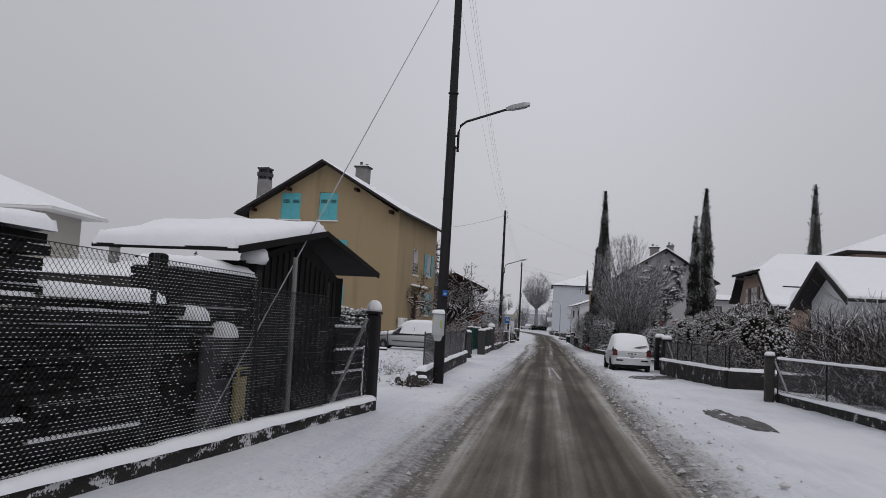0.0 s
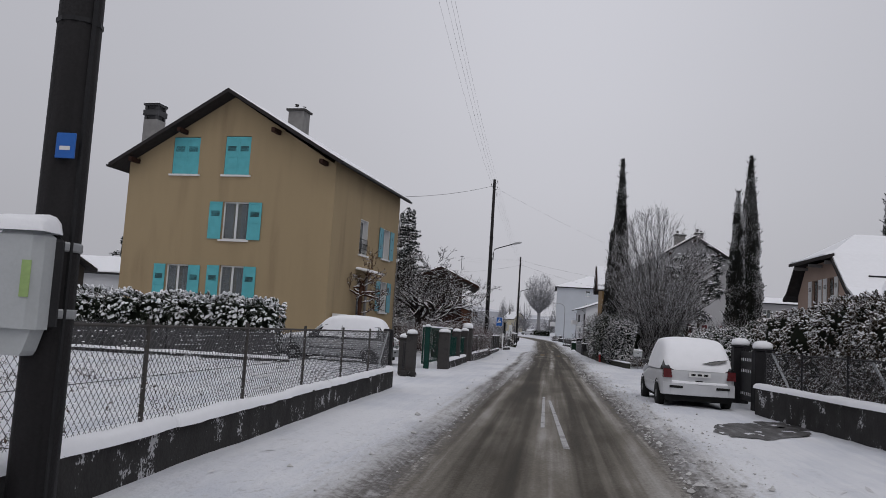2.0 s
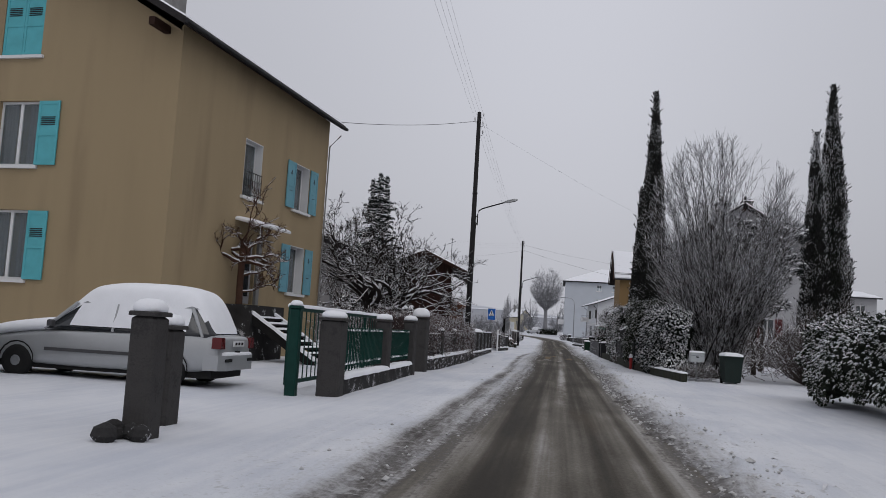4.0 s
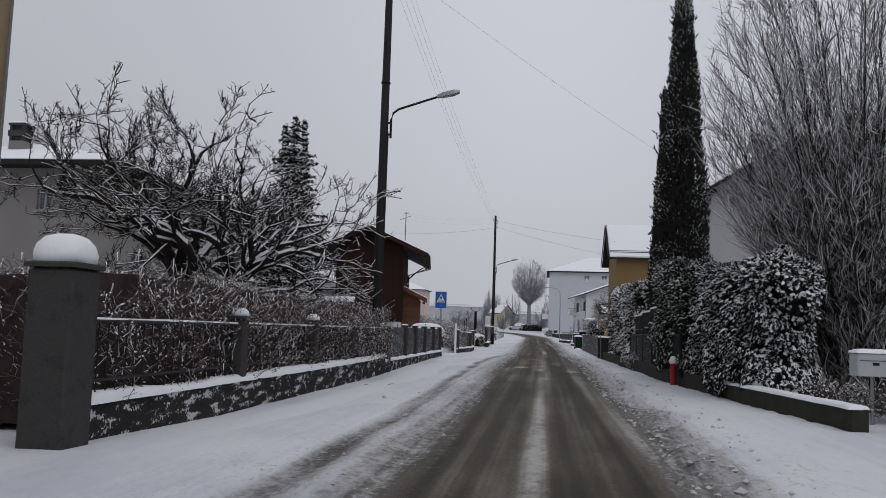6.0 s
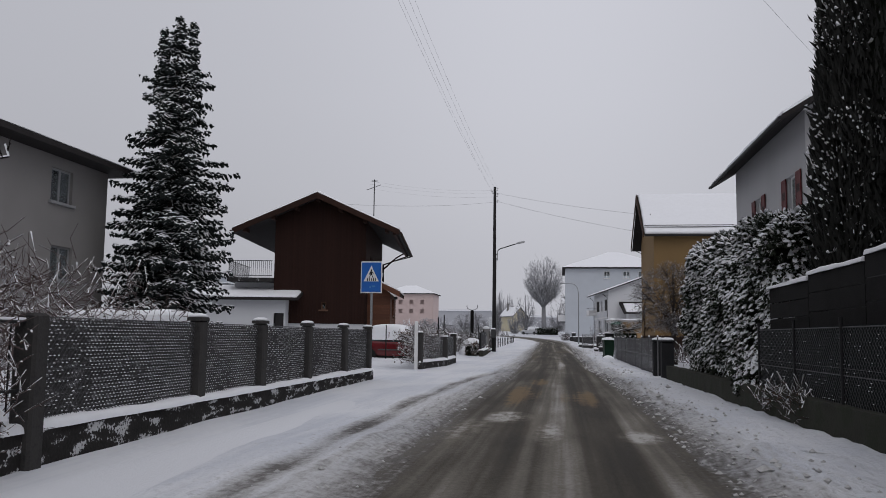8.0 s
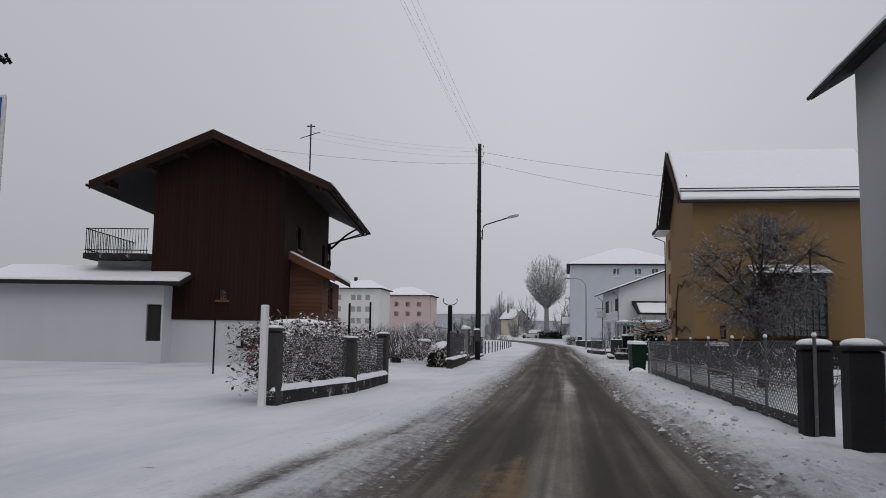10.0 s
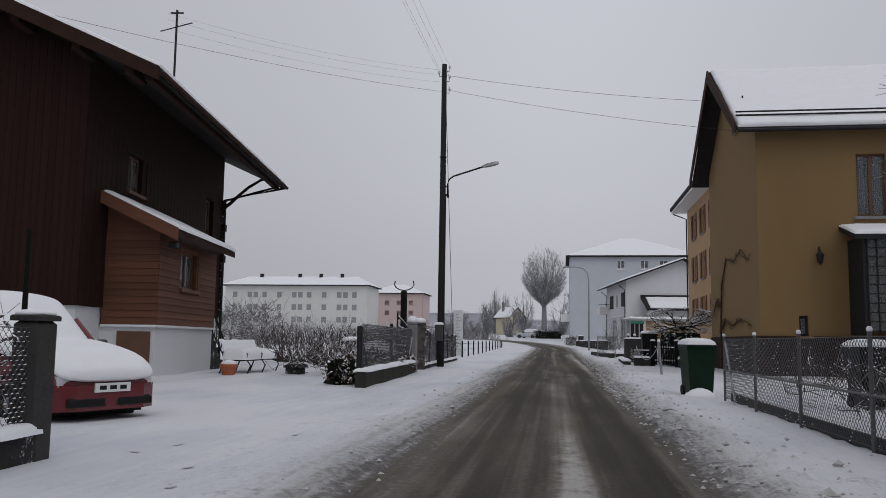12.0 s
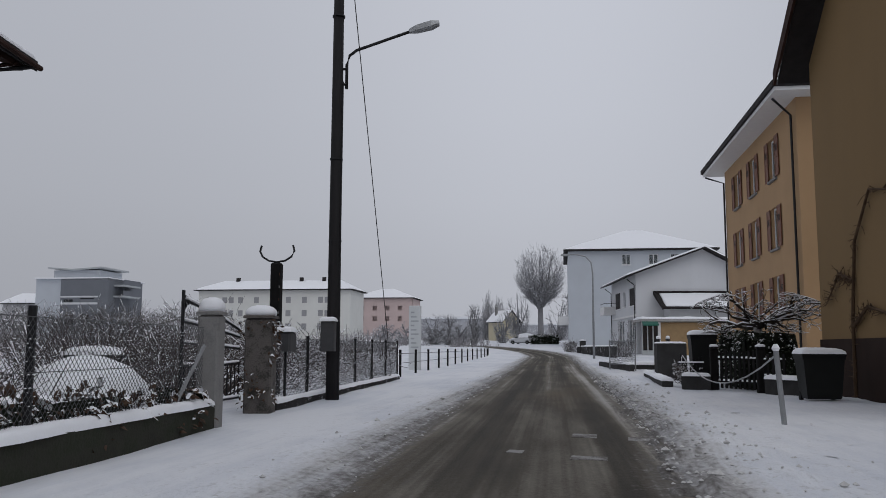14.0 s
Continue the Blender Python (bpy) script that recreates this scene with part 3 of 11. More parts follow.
def snow_range(src, a, b, c, d):
    r = sn.new("ShaderNodeMapRange")
    for i, v in enumerate((a, b, c, d)):
        r.inputs[i + 1].default_value = v
    sl_.new(src, r.inputs[0])
    return r.outputs[0]


def snow_math(op, a, b):
    q = sn.new("ShaderNodeMath")
    q.operation = op
    for i, s in enumerate((a, b)):
        if isinstance(s, float):
            q.inputs[i].default_value = s
        else:
            sl_.new(s, q.inputs[i])
    return q.outputs[0]


# from the lane outwards: wet asphalt, slush, trodden snow, clean snow
EDGE_STOPS = ((0.0, (0.05, 0.042, 0.036)), (0.22, (0.13, 0.121, 0.113)), (0.42, (0.31, 0.303, 0.298)), (0.64, (0.52, 0.52, 0.53)), (0.92, (0.68, 0.69, 0.72)))
lane = sn.new("ShaderNodeAttribute")
lane.attribute_name = "thaw"
n_big, n_mid, n_fine = snow_noise(0.5, 5, 1.0, 0.45), snow_noise(3.2, 5, 1.0, 0.75), snow_noise(15.0, 4, 1.0, 0.7)
n_streak = snow_noise(1.0, 5, 7.0, 0.1)
cover_ = snow_math("ADD", lane.outputs["Fac"], snow_math("MULTIPLY", snow_math("SUBTRACT", n_streak, 0.5), 0.9))
cover_ = snow_math("ADD", cover_, snow_math("MULTIPLY", snow_math("SUBTRACT", n_fine, 0.5), 0.8))
cover_ = snow_math("ADD", cover_, snow_math("MULTIPLY", snow_math("SUBTRACT", n_mid, 0.5), 0.5))
mud = sn.new("ShaderNodeValToRGB")
for i, (place, colour) in enumerate(EDGE_STOPS):
    e_ = mud.color_ramp.elements[i] if i < 2 else mud.color_ramp.elements.new(place)
    e_.position, e_.color = place, (*colour, 1)
sl_.new(snow_range(cover_, -0.12, 0.95, 0.0, 1.0), mud.inputs[0])
# specks of grit thrown out over the nearer snow
near_lane = snow_range(lane.outputs["Fac"], 0.5, 2.4, 1.0, 0.0)
grit_ = snow_math("MULTIPLY", snow_range(snow_math("ADD", n_fine, snow_math("MULTIPLY", n_mid, 0.6)), 0.88, 1.02, 0.0, 1.0), near_lane)
smix = sn.new("ShaderNodeMix")
smix.data_type = "RGBA"
smix.inputs["B"].default_value = (0.36, 0.355, 0.35, 1)
sl_.new(snow_math("MULTIPLY", grit_, 0.8), smix.inputs[0])
# trodden patches and the blue-grey shading of the snow's swells, put into the colour
swell_shade = sn.new("ShaderNodeMix")
swell_shade.data_type, swell_shade.blend_type = "RGBA", "MULTIPLY"
swell_shade.inputs["B"].default_value = (0.8, 0.82, 0.86, 1)
sl_.new(snow_range(snow_math("ADD", n_big, snow_math("MULTIPLY", n_streak, 0.35)), 0.6, 0.85, 0.0, 1.0), swell_shade.inputs[0])
sl_.new(mud.outputs[0], swell_shade.inputs["A"])
sl_.new(swell_shade.outputs["Result"], smix.inputs["A"])
sl_.new(smix.outputs["Result"], sp_.inputs["Base Color"])
sp_.inputs["Roughness"].default_value, sp_.inputs["Specular IOR Level"].default_value = 0.65, 0.3
sbump = sn.new("ShaderNodeBump")
sbump.inputs["Strength"].default_value, sbump.inputs["Distance"].default_value = 1.0, 0.09
rough_ = snow_math("ADD", snow_math("MULTIPLY", near_lane, 0.8), 0.12)
sl_.new(snow_math("ADD", snow_math("ADD", snow_math("MULTIPLY", n_mid, rough_), snow_math("MULTIPLY", snow_math("MULTIPLY", n_fine, 0.4), rough_)), snow_math("MULTIPLY", n_big, 1.3)), sbump.inputs["Height"])
sl_.new(sbump.outputs[0], sp_.inputs["Normal"])

gx = [-2500, -900, -400, -200, -110, -70, -45, -30, -22, -19] + [-17 + 0.4 * i for i in range(31)] + [-4.6 + 0.13 * i for i in range(71)] + [5, 5.6, 6.4, 7.4, 8.6, 10, 12, 15, 19, 25, 34, 48, 70, 110, 200, 400, 900, 2500]
gy = [-300, -120, -60, -30, -16] + [-8 + 0.16 * i for i in range(990)] + [152 + 1.5 * i for i in range(60)] + [245, 260, 280, 310, 360, 450, 600, 900, 1500, 3000]
ground = Geo()
for y in gy:
    for x in gx:
        near = abs(x) < 60 and -20 < y < 300
        ground.v.append((x, y, snow_height(x, y) if near else 0.09 + rise(y)))
w = len(gx)
for j in range(len(gy) - 1):
    for i in range(w - 1):
        a = j * w + i
        ground.f.append((a, a + 1, a + 1 + w, a + w))
        ground.m.append(0)
ground_ob = single("ground", ground, SNOW, "snow-covered verges, yards and fields", "ground", "structure", smooth=True, fix=False)

wear = ground_ob.data.attributes.new("thaw", "FLOAT", "POINT")
wear.data.foreach_set("value", [thaw(x, y) - (0.85 + 0.5 * noise.noise(V((x * 2, y * 0.5, 30)))) * min(1.0, max(0.35, thaw(x, y))) * rut_at(x, y) if -18 < x < 9 and -20 < y < 252 else 5.0 for x, y, z in ground.v])


def road_material():
    m = bpy.data.materials.new("slushy_asphalt")
    m.use_nodes = True
    n, l = m.node_tree.nodes, m.node_tree.links
    p = n["Principled BSDF"]
    uv = n.new("ShaderNodeUVMap")
    sep = n.new("ShaderNodeSeparateXYZ")
    l.new(uv.outputs[0], sep.inputs[0])

    def texture(scale, sx, sy, detail=5, rough=0.6):
        mp = n.new("ShaderNodeMapping")
        mp.inputs["Scale"].default_value = (sx, sy, 1)
        l.new(uv.outputs[0], mp.inputs[0])
        t = n.new("ShaderNodeTexNoise")
        t.inputs["Scale"].default_value, t.inputs["Detail"].default_value, t.inputs["Roughness"].default_value = scale, detail, rough
        l.new(mp.outputs[0], t.inputs["Vector"])
        return t.outputs[0]

    def mth(op, a, b, c=None):
        q = n.new("ShaderNodeMath")
        q.operation = op
        for i, s in enumerate((a, b, c)):
            if s is None:
                continue
            if isinstance(s, (int, float)):
                q.inputs[i].default_value = s
            else:
                l.new(s, q.inputs[i])
        return q.outputs[0]

    # slush lies between the wheel tracks, and more of it at the start of the street
    ramp = n.new("ShaderNodeValToRGB")
    l.new(mth("MULTIPLY_ADD", sep.outputs["X"], 1 / 6.0, 0.5), ramp.inputs[0])
    stops = [(-2.6, 0.52), (-1.5, 0.46), (-1.1, 0.38), (-0.9, 0.26), (-0.7, 0.1), (-0.5, 0.02), (-0.3, 0.08), (-0.15, 0.03), (0.02, 0.14), (0.14, 0.24), (0.26, 0.36), (0.36, 0.38), (0.5, 0.22), (0.66, 0.05), (1.0, 0.02), (1.2, 0.2), (1.5, 0.38), (2.7, 0.55)]
    els = ramp.color_ramp.elements
    for i, (x, v) in enumerate(stops):
        e = els[i] if i < 2 else els.new((x / 6.0) + 0.5)
        e.position, e.color = x / 6.0 + 0.5, (v + 0.2, v + 0.2, v + 0.2, 1)
    edge_ = n.new("ShaderNodeAttribute")
    edge_.attribute_name = "thaw"
    wetter = n.new("ShaderNodeMapRange")
    wetter.inputs[1].default_value, wetter.inputs[2].default_value, wetter.inputs[3].default_value, wetter.inputs[4].default_value = 45.0, 105.0, 0.12, 0.0
    l.new(sep.outputs["Y"], wetter.inputs[0])
    streak = texture(1.0, 3.6, 0.035, 4, 0.55)
    broad = texture(1.0, 2.2, 0.03, 3, 0.5)
    patch = texture(1.0, 0.9, 0.2, 5, 0.6)
    grit = texture(22.0, 1, 0.6, 5, 0.75)
    s = mth("ADD", mth("ADD", mth("SUBTRACT", ramp.outputs[0], 0.2), wetter.outputs[0]), mth("MULTIPLY_ADD", streak, 1.25, -0.6))
    s = mth("ADD", s, mth("MULTIPLY_ADD", broad, 1.15, -0.55))
    s = mth("ADD", s, mth("MULTIPLY_ADD", patch, 0.9, -0.43))
    s = mth("ADD", s, mth("MULTIPLY_ADD", grit, 0.4, -0.18))
    def blot(cx, cy, rx_, ry_):
        """1 in the middle of a patch, falling to 0 at its rim."""
        u = mth("MULTIPLY", mth("SUBTRACT", sep.outputs["X"], cx), 1 / rx_)
        v = mth("MULTIPLY", mth("SUBTRACT", sep.outputs["Y"], cy), 1 / ry_)
        return mth("MAXIMUM", mth("SUBTRACT", 1.0, mth("ADD", mth("MULTIPLY", u, u), mth("MULTIPLY", v, v))), 0.0)

    lumps = texture(5.0, 1.0, 0.6, 6, 0.7)
    for cx, cy, rx_, ry_, amp in ((-0.32, 85.1, 0.4, 1.0, 0.75), (0.28, 83.2, 0.2, 1.3, 0.5), (1.35, 83.0, 0.32, 0.7, 0.6), (-0.75, 83.5, 0.35, 1.6, 0.4), (0.42, 108.0, 0.2, 5.5, 0.35), (0.38, 62.0, 0.16, 12.0, 0.3)):
        s = mth("ADD", s, mth("MULTIPLY", mth("MULTIPLY", blot(cx, cy, rx_, ry_), amp), mth("MULTIPLY_ADD", lumps, 4.0, -1.3)))
    cover = n.new("ShaderNodeValToRGB")
    l.new(s, cover.inputs[0])
    els = cover.color_ramp.elements
    for i, (x, c) in enumerate([(0.0, (0.032, 0.0275, 0.021)), (0.22, (0.066, 0.058, 0.046)), (0.5, (0.16, 0.146, 0.125)), (0.88, (0.4, 0.388, 0.368))]):
        e = els[i] if i < 2 else els.new(x)
        e.position, e.color = x, (*c, 1)
    # sand thrown on the lane
    sand = texture(0.35, 1.2, 0.16, 3, 0.5)
    mask = n.new("ShaderNodeMapRange")
    mask.inputs[1].default_value, mask.inputs[2].default_value, mask.inputs[4].default_value = 0.58, 0.72, 0.55
    l.new(sand, mask.inputs[0])
    mix = n.new("ShaderNodeMix")
    mix.data_type = "RGBA"
    l.new(mask.outputs[0], mix.inputs[0])
    l.new(cover.outputs[0], mix.inputs["A"])
    mix.inputs["B"].default_value = (0.12, 0.092, 0.06, 1)
    sandy = None
    for cx, cy, rx_, ry_ in ((-0.32, 90.0, 0.5, 4.2), (0.8, 89.2, 0.45, 3.0), (-0.1, 94.5, 0.35, 2.6)):
        q = blot(cx, cy, rx_, ry_)
        sandy = q if sandy is None else mth("MAXIMUM", sandy, q)
    sm = mth("ADD", mth("SUBTRACT", sandy, 0.5), mth("ADD", mth("MULTIPLY_ADD", lumps, 1.6, -0.8), mth("MULTIPLY_ADD", streak, 2.4, -1.2)))
    sm = mth("MAXIMUM", mth("MINIMUM", mth("MULTIPLY", mth("MULTIPLY", sm, 1.4), mth("MINIMUM", mth("MULTIPLY", sandy, 4.0), 1.0)), 0.7), 0.0)
    mix2 = n.new("ShaderNodeMix")
    mix2.data_type = "RGBA"
    l.new(sm, mix2.inputs[0])
    l.new(mix.outputs["Result"], mix2.inputs["A"])
    mix2.inputs["B"].default_value = (0.2, 0.135, 0.07, 1)
    # the slushy rim, of one piece with the snow beside it
    obj_ = n.new("ShaderNodeTexCoord")

    def rim_noise(scale, detail, sx, sy):
        mp = n.new("ShaderNodeMapping")
        mp.inputs["Scale"].default_value = (sx, sy, 1)
        l.new(obj_.outputs["Object"], mp.inputs[0])
        t = n.new("ShaderNodeTexNoise")
        t.inputs["Scale"].default_value, t.inputs["Detail"].default_value, t.inputs["Roughness"].default_value = scale, detail, 0.62
        l.new(mp.outputs[0], t.inputs["Vector"])
        return t.outputs[0]

    c_ = mth("ADD", edge_.outputs["Fac"], mth("MULTIPLY_ADD", rim_noise(1.0, 5, 7.0, 0.1), 0.9, -0.45))
    c_ = mth("ADD", c_, mth("MULTIPLY_ADD", rim_noise(15.0, 4, 1.0, 0.7), 0.8, -0.4))
    c_ = mth("ADD", c_, mth("MULTIPLY_ADD", rim_noise(3.2, 5, 1.0, 0.75), 0.5, -0.25))
    rim = n.new("ShaderNodeMapRange")
    rim.inputs[1].default_value, rim.inputs[2].default_value = -0.12, 0.95
    l.new(c_, rim.inputs[0])
    slush = n.new("ShaderNodeValToRGB")
    for i, (place, colour) in enumerate(EDGE_STOPS):
        e = slush.color_ramp.elements[i] if i < 2 else slush.color_ramp.elements.new(place)
        e.position, e.color = place, (*colour, 1)
    l.new(rim.outputs[0], slush.inputs[0])
    mix3 = n.new("ShaderNodeMix")
    mix3.data_type = "RGBA"
    l.new(mth("MINIMUM", mth("MULTIPLY", rim.outputs[0], 5.0), 1.0), mix3.inputs[0])
    l.new(mix2.outputs["Result"], mix3.inputs["A"])
    l.new(slush.outputs[0], mix3.inputs["B"])
    l.new(mix3.outputs["Result"], p.inputs["Base Color"])
    rr = n.new("ShaderNodeMapRange")
    rr.inputs[3].default_value, rr.inputs[4].default_value = 0.7, 0.95
    l.new(s, rr.inputs[0])
    l.new(rr.outputs[0], p.inputs["Roughness"])
    p.inputs["Specular IOR Level"].default_value = 0.1
    b = n.new("ShaderNodeBump")
    b.inputs["Strength"].default_value, b.inputs["Distance"].default_value = 0.4, 0.02
    l.new(grit, b.inputs["Height"])
    l.new(b.outputs[0], p.inputs["Normal"])
    return m


road = Geo()
ry = [-60 + 1.0 * i for i in range(312)]
rx = [-3.4 + 0.2 * i for i in range(35)]
for y in ry:
    for x in rx:
        road.v.append((x + bend(y), y, 0.012 - 0.0016 * x * x + rise(y)))
for j in range(len(ry) - 1):
    for i in range(len(rx) - 1):
        a = j * len(rx) + i
        road.f.append((a, a + 1, a + 1 + len(rx), a + len(rx)))
        road.m.append(0)
road_ob = single("road", road, road_material(), "wet asphalt street with slush between the wheel tracks", "road", "structure", smooth=True, fix=False)
wear = road_ob.data.attributes.new("thaw", "FLOAT", "POINT")
wear.data.foreach_set("value", [thaw(x, y) for x, y, z in road.v])
lay = road_ob.data.uv_layers.new(name="lane")
for lp in road_ob.data.loops:
    vx = road_ob.data.vertices[lp.vertex_index].co
    lay.data[lp.index].uv = (vx.x - bend(vx.y), vx.y)


def bare_patch(name, cx, cy, rx_, ry_, turn, mat_, label):
    """A thawed patch of asphalt in the snow."""
    g = Geo()
    k = 64
    ring = []
    for j in range(k):
        t = 2 * math.pi * j / k
        r = 1 + 0.3 * noise.noise(V((math.cos(t) * 1.7, math.sin(t) * 1.7, cx))) + 0.14 * noise.noise(V((math.cos(t) * 6, math.sin(t) * 6, cx)))
        ring.append((rx_ * r * math.cos(t), ry_ * r * math.sin(t)))
    c, s = math.cos(radians(turn)), math.sin(radians(turn))
    place = lambda a, b: (cx + a * c - b * s, cy + a * s + b * c)
    for sc, dz in ((1.0, 0.0),):
        up = lambda a, b: (*place(a, b), snow_height(*place(a, b)) + 0.012)
        for lo, hi in ((0.0, 0.35), (0.35, 0.7), (0.7, 1.0)):
            for j in range(k):
                (a0, b0), (a1, b1) = ring[j], ring[(j + 1) % k]
                g.face([up(a0 * lo, b0 * lo), up(a0 * hi, b0 * hi), up(a1 * hi, b1 * hi), up(a1 * lo, b1 * lo)] if lo else [up(0, 0), up(a0 * hi, b0 * hi), up(a1 * hi, b1 * hi)])
    return single(name, g, mat_, label, "bare patch", "structure")


PATCH = mat("wet_asphalt", (0.05, 0.048, 0.047), 0.5, 0.3, 2, 40, 0.3, col2=(0.3, 0.3, 0.31), amount=0.5, edge=(0.5, 0.7), stretch=(3, 0.5, 1))
for k, (x, y, a, b, t) in enumerate(((4.0, 18.6, 0.42, 2.3, 4), (4.2, 34.9, 0.8, 1.9, -24), (5.1, 36.4, 0.6, 0.7, 10), (-3.2, 73.5, 0.3, 0.34, -30))):
    bare_patch("bare_asphalt_patch", x, y, a, b, t, PATCH, "thawed patch of wet asphalt in the snow")
# clods of dirty snow thrown beside the lane
CLOD = mat("dirty_snow", (0.5, 0.495, 0.49), 0.9, 0.3, 6, 40, 0.6, rand=0.5)
rng = random.Random(4)
clods = Geo()
for i in range(4600):
    y = rng.uniform(4, 150)
    east = rng.random() < 0.88
    x = bend(y) + (along(BARE_EAST, y) + abs(rng.gauss(0, 0.55)) if east else along(BARE_WEST, y) - abs(rng.gauss(0, 0.45)))
    r = rng.uniform(0.008, 0.028) * (2.1 if rng.random() < 0.08 else 1)
    z = max(0.0, snow_height(x, y))
    c = V((x, y, z + r * 0.35))
    pts = [c + V((rng.uniform(0.7, 1.2) * r * math.cos(t) * 1.2, rng.uniform(0.7, 1.2) * r * math.sin(t), rng.uniform(-0.2, 0.2) * r)) for t in (j * math.pi / 2.5 for j in range(5))]
    top, bot = c + V((0, 0, r * 0.8)), c - V((0, 0, r))
    for j in range(5):
        clods.face([pts[j], pts[(j + 1) % 5], top])
        clods.face([pts[(j + 1) % 5], pts[j], bot])
single("snow_clods", clods, CLOD, "clods of dirty snow along the lane", "snow clods", "stuff", fix=False)


# worn paint and packed slush on the lane
PAINT = mat("worn_marking", (0.4, 0.4, 0.405), 0.7, 0.15, 3, 30, 0.2, col2=(0.075, 0.068, 0.062), amount=0.6, edge=(0.52, 0.6), spec=0.2)
SLUSH = mat("packed_slush", (0.27, 0.265, 0.26), 0.8, 0.2, 3, 40, 0.5, col2=(0.09, 0.082, 0.076), amount=0.95, edge=(0.46, 0.56), spec=0.2)


def on_lane(name, outline, mat_, label, dz=0.005, category="road marking"):
    """A thin layer on the asphalt with the given outline."""
    g = Geo()
    low = lambda x, y, z: (x, y, 0.012 - 0.0016 * (x - bend(y)) ** 2 + z)
    g.rings([[low(x, y, -0.004) for x, y in outline], [low(x, y, dz) for x, y in outline]])
    return single(name, g, mat_, label, category, "structure")


on_lane("lane_marking", [(0.145, 33.0), (0.215, 33.0), (0.17, 40.4), (0.11, 40.4)], PAINT, "worn white lane line under slush")
on_lane("lane_marking", [(0.5, 30.4), (0.59, 30.4), (0.32, 39.3), (0.26, 39.3)], PAINT, "worn white slanting lane line under slush")
for x0, x1, y0, y1 in ((0.44, 0.76, 129.0, 129.4), (1.13, 1.4, 128.75, 129.1), (-0.28, -0.1, 127.3, 127.5), (0.4, 0.78, 126.85, 127.1)):
    on_lane("crossing_bar", [(x0, y0), (x1, y0 - 0.04), (x1 + 0.02, y1), (x0 + 0.03, y1 + 0.05)], SLUSH, "pale remnant of packed snow on the lane")

# old footprints and dropped lumps on the trodden strip by the walls
rng = random.Random(91)
prints = Geo()
for i in range(260):
    y = rng.uniform(6, 145)
    x = bend(y) + (rng.uniform(-3.5, -2.2) if rng.random() < 0.45 else rng.uniform(2.3, 4.2))
    if noise.noise(V((x * 0.5, y * 0.11, 40))) < 0.05:
        continue
    turn = rng.gauss(0, 0.5)
    ln_, wd_ = rng.uniform(0.05, 0.14), rng.uniform(0.02, 0.045)
    ring = []
    for j in range(7):
        t = 2 * math.pi * j / 7
        a, b = wd_ * math.cos(t) * rng.uniform(0.7, 1.2), ln_ * math.sin(t) * rng.uniform(0.7, 1.2)
        px, py = x + a * math.cos(turn) - b * math.sin(turn), y + a * math.sin(turn) + b * math.cos(turn)
        ring.append((px, py, snow_height(px, py) + 0.008))
    prints.face(ring)
single("scuffed_snow", prints, mat("wet_scuff", (0.62, 0.62, 0.64), 0.7, 0.2, 6, 40, 0.3), "scattered wet scuffs and prints in the snow", "scuff marks", "stuff", fix=False)


# ---- houses ----
def rotated(corner, degrees):
    return Matrix.Translation((*corner, 0)) @ Matrix.Rotation(radians(degrees), 4, "Z")


def plain_house(name, label, x0, x1, y0, y1, ze, zr, axis, wall, over=0.7, gover=0.6, south=(), east=(), west=(), style=None, ridge=None, snow=0.13, gutter=True, z0=0.0):
    """A rectangular house. south, east, west: openings (from, to, sill, head, style) along the world axis."""
    h = thing(name, label, "house", ((x0 + x1) / 2, (y0 + y1) / 2, 0))
    style = style or {}
    g = Geo()
    mid = ridge if ridge is not None else ((x0 + x1) / 2 if axis == "y" else (y0 + y1) / 2)
    holes = lambda ops, o: [(a - o, b - o, c, d) for a, b, c, d, *_ in ops]
    wholes = [(y1 - b, y1 - a, c, d) for a, b, c, d, *_ in west]
    facade(g, (x0, y0, 0), (1, 0, 0), x1 - x0, z0, ze, holes(south, x0), (zr, mid - x0) if axis == "y" else None)
    facade(g, (x1, y0, 0), (0, 1, 0), y1 - y0, z0, ze, holes(east, y0), (zr, mid - y0) if axis == "x" else None)
    facade(g, (x1, y1, 0), (-1, 0, 0), x1 - x0, z0, ze, (), (zr, x1 - mid) if axis == "y" else None)
    facade(g, (x0, y1, 0), (0, -1, 0), y1 - y0, z0, ze, wholes, (zr, y1 - mid) if axis == "x" else None)
    part("wall", g, wall, h, fix=False)
    for a, b, c, d, *st in south:
        window(h, (x0, y0, 0), (1, 0, 0), (a - x0, b - x0, c, d), **(st[0] if st else style))
    for a, b, c, d, *st in east:
        window(h, (x1, y0, 0), (0, 1, 0), (a - y0, b - y0, c, d), **(st[0] if st else style))
    for a, b, c, d, *st in west:
        window(h, (x0, y1, 0), (0, -1, 0), (y1 - b, y1 - a, c, d), **(st[0] if st else style))
    slope = (zr - ze) / ((x1 - x0) / 2 if axis == "y" else (y1 - y0) / 2)
    low = ze - slope * over + 0.16
    if axis == "y":
        gable_roof(h, x0 - over, x1 + over, y0 - gover, y1 + gover, low, zr + 0.16, "y", mid, snow=snow, gutter=gutter)
    else:
        gable_roof(h, x0 - gover, x1 + gover, y0 - over, y1 + over, low, zr + 0.16, "x", mid, snow=snow, gutter=gutter)
    return h


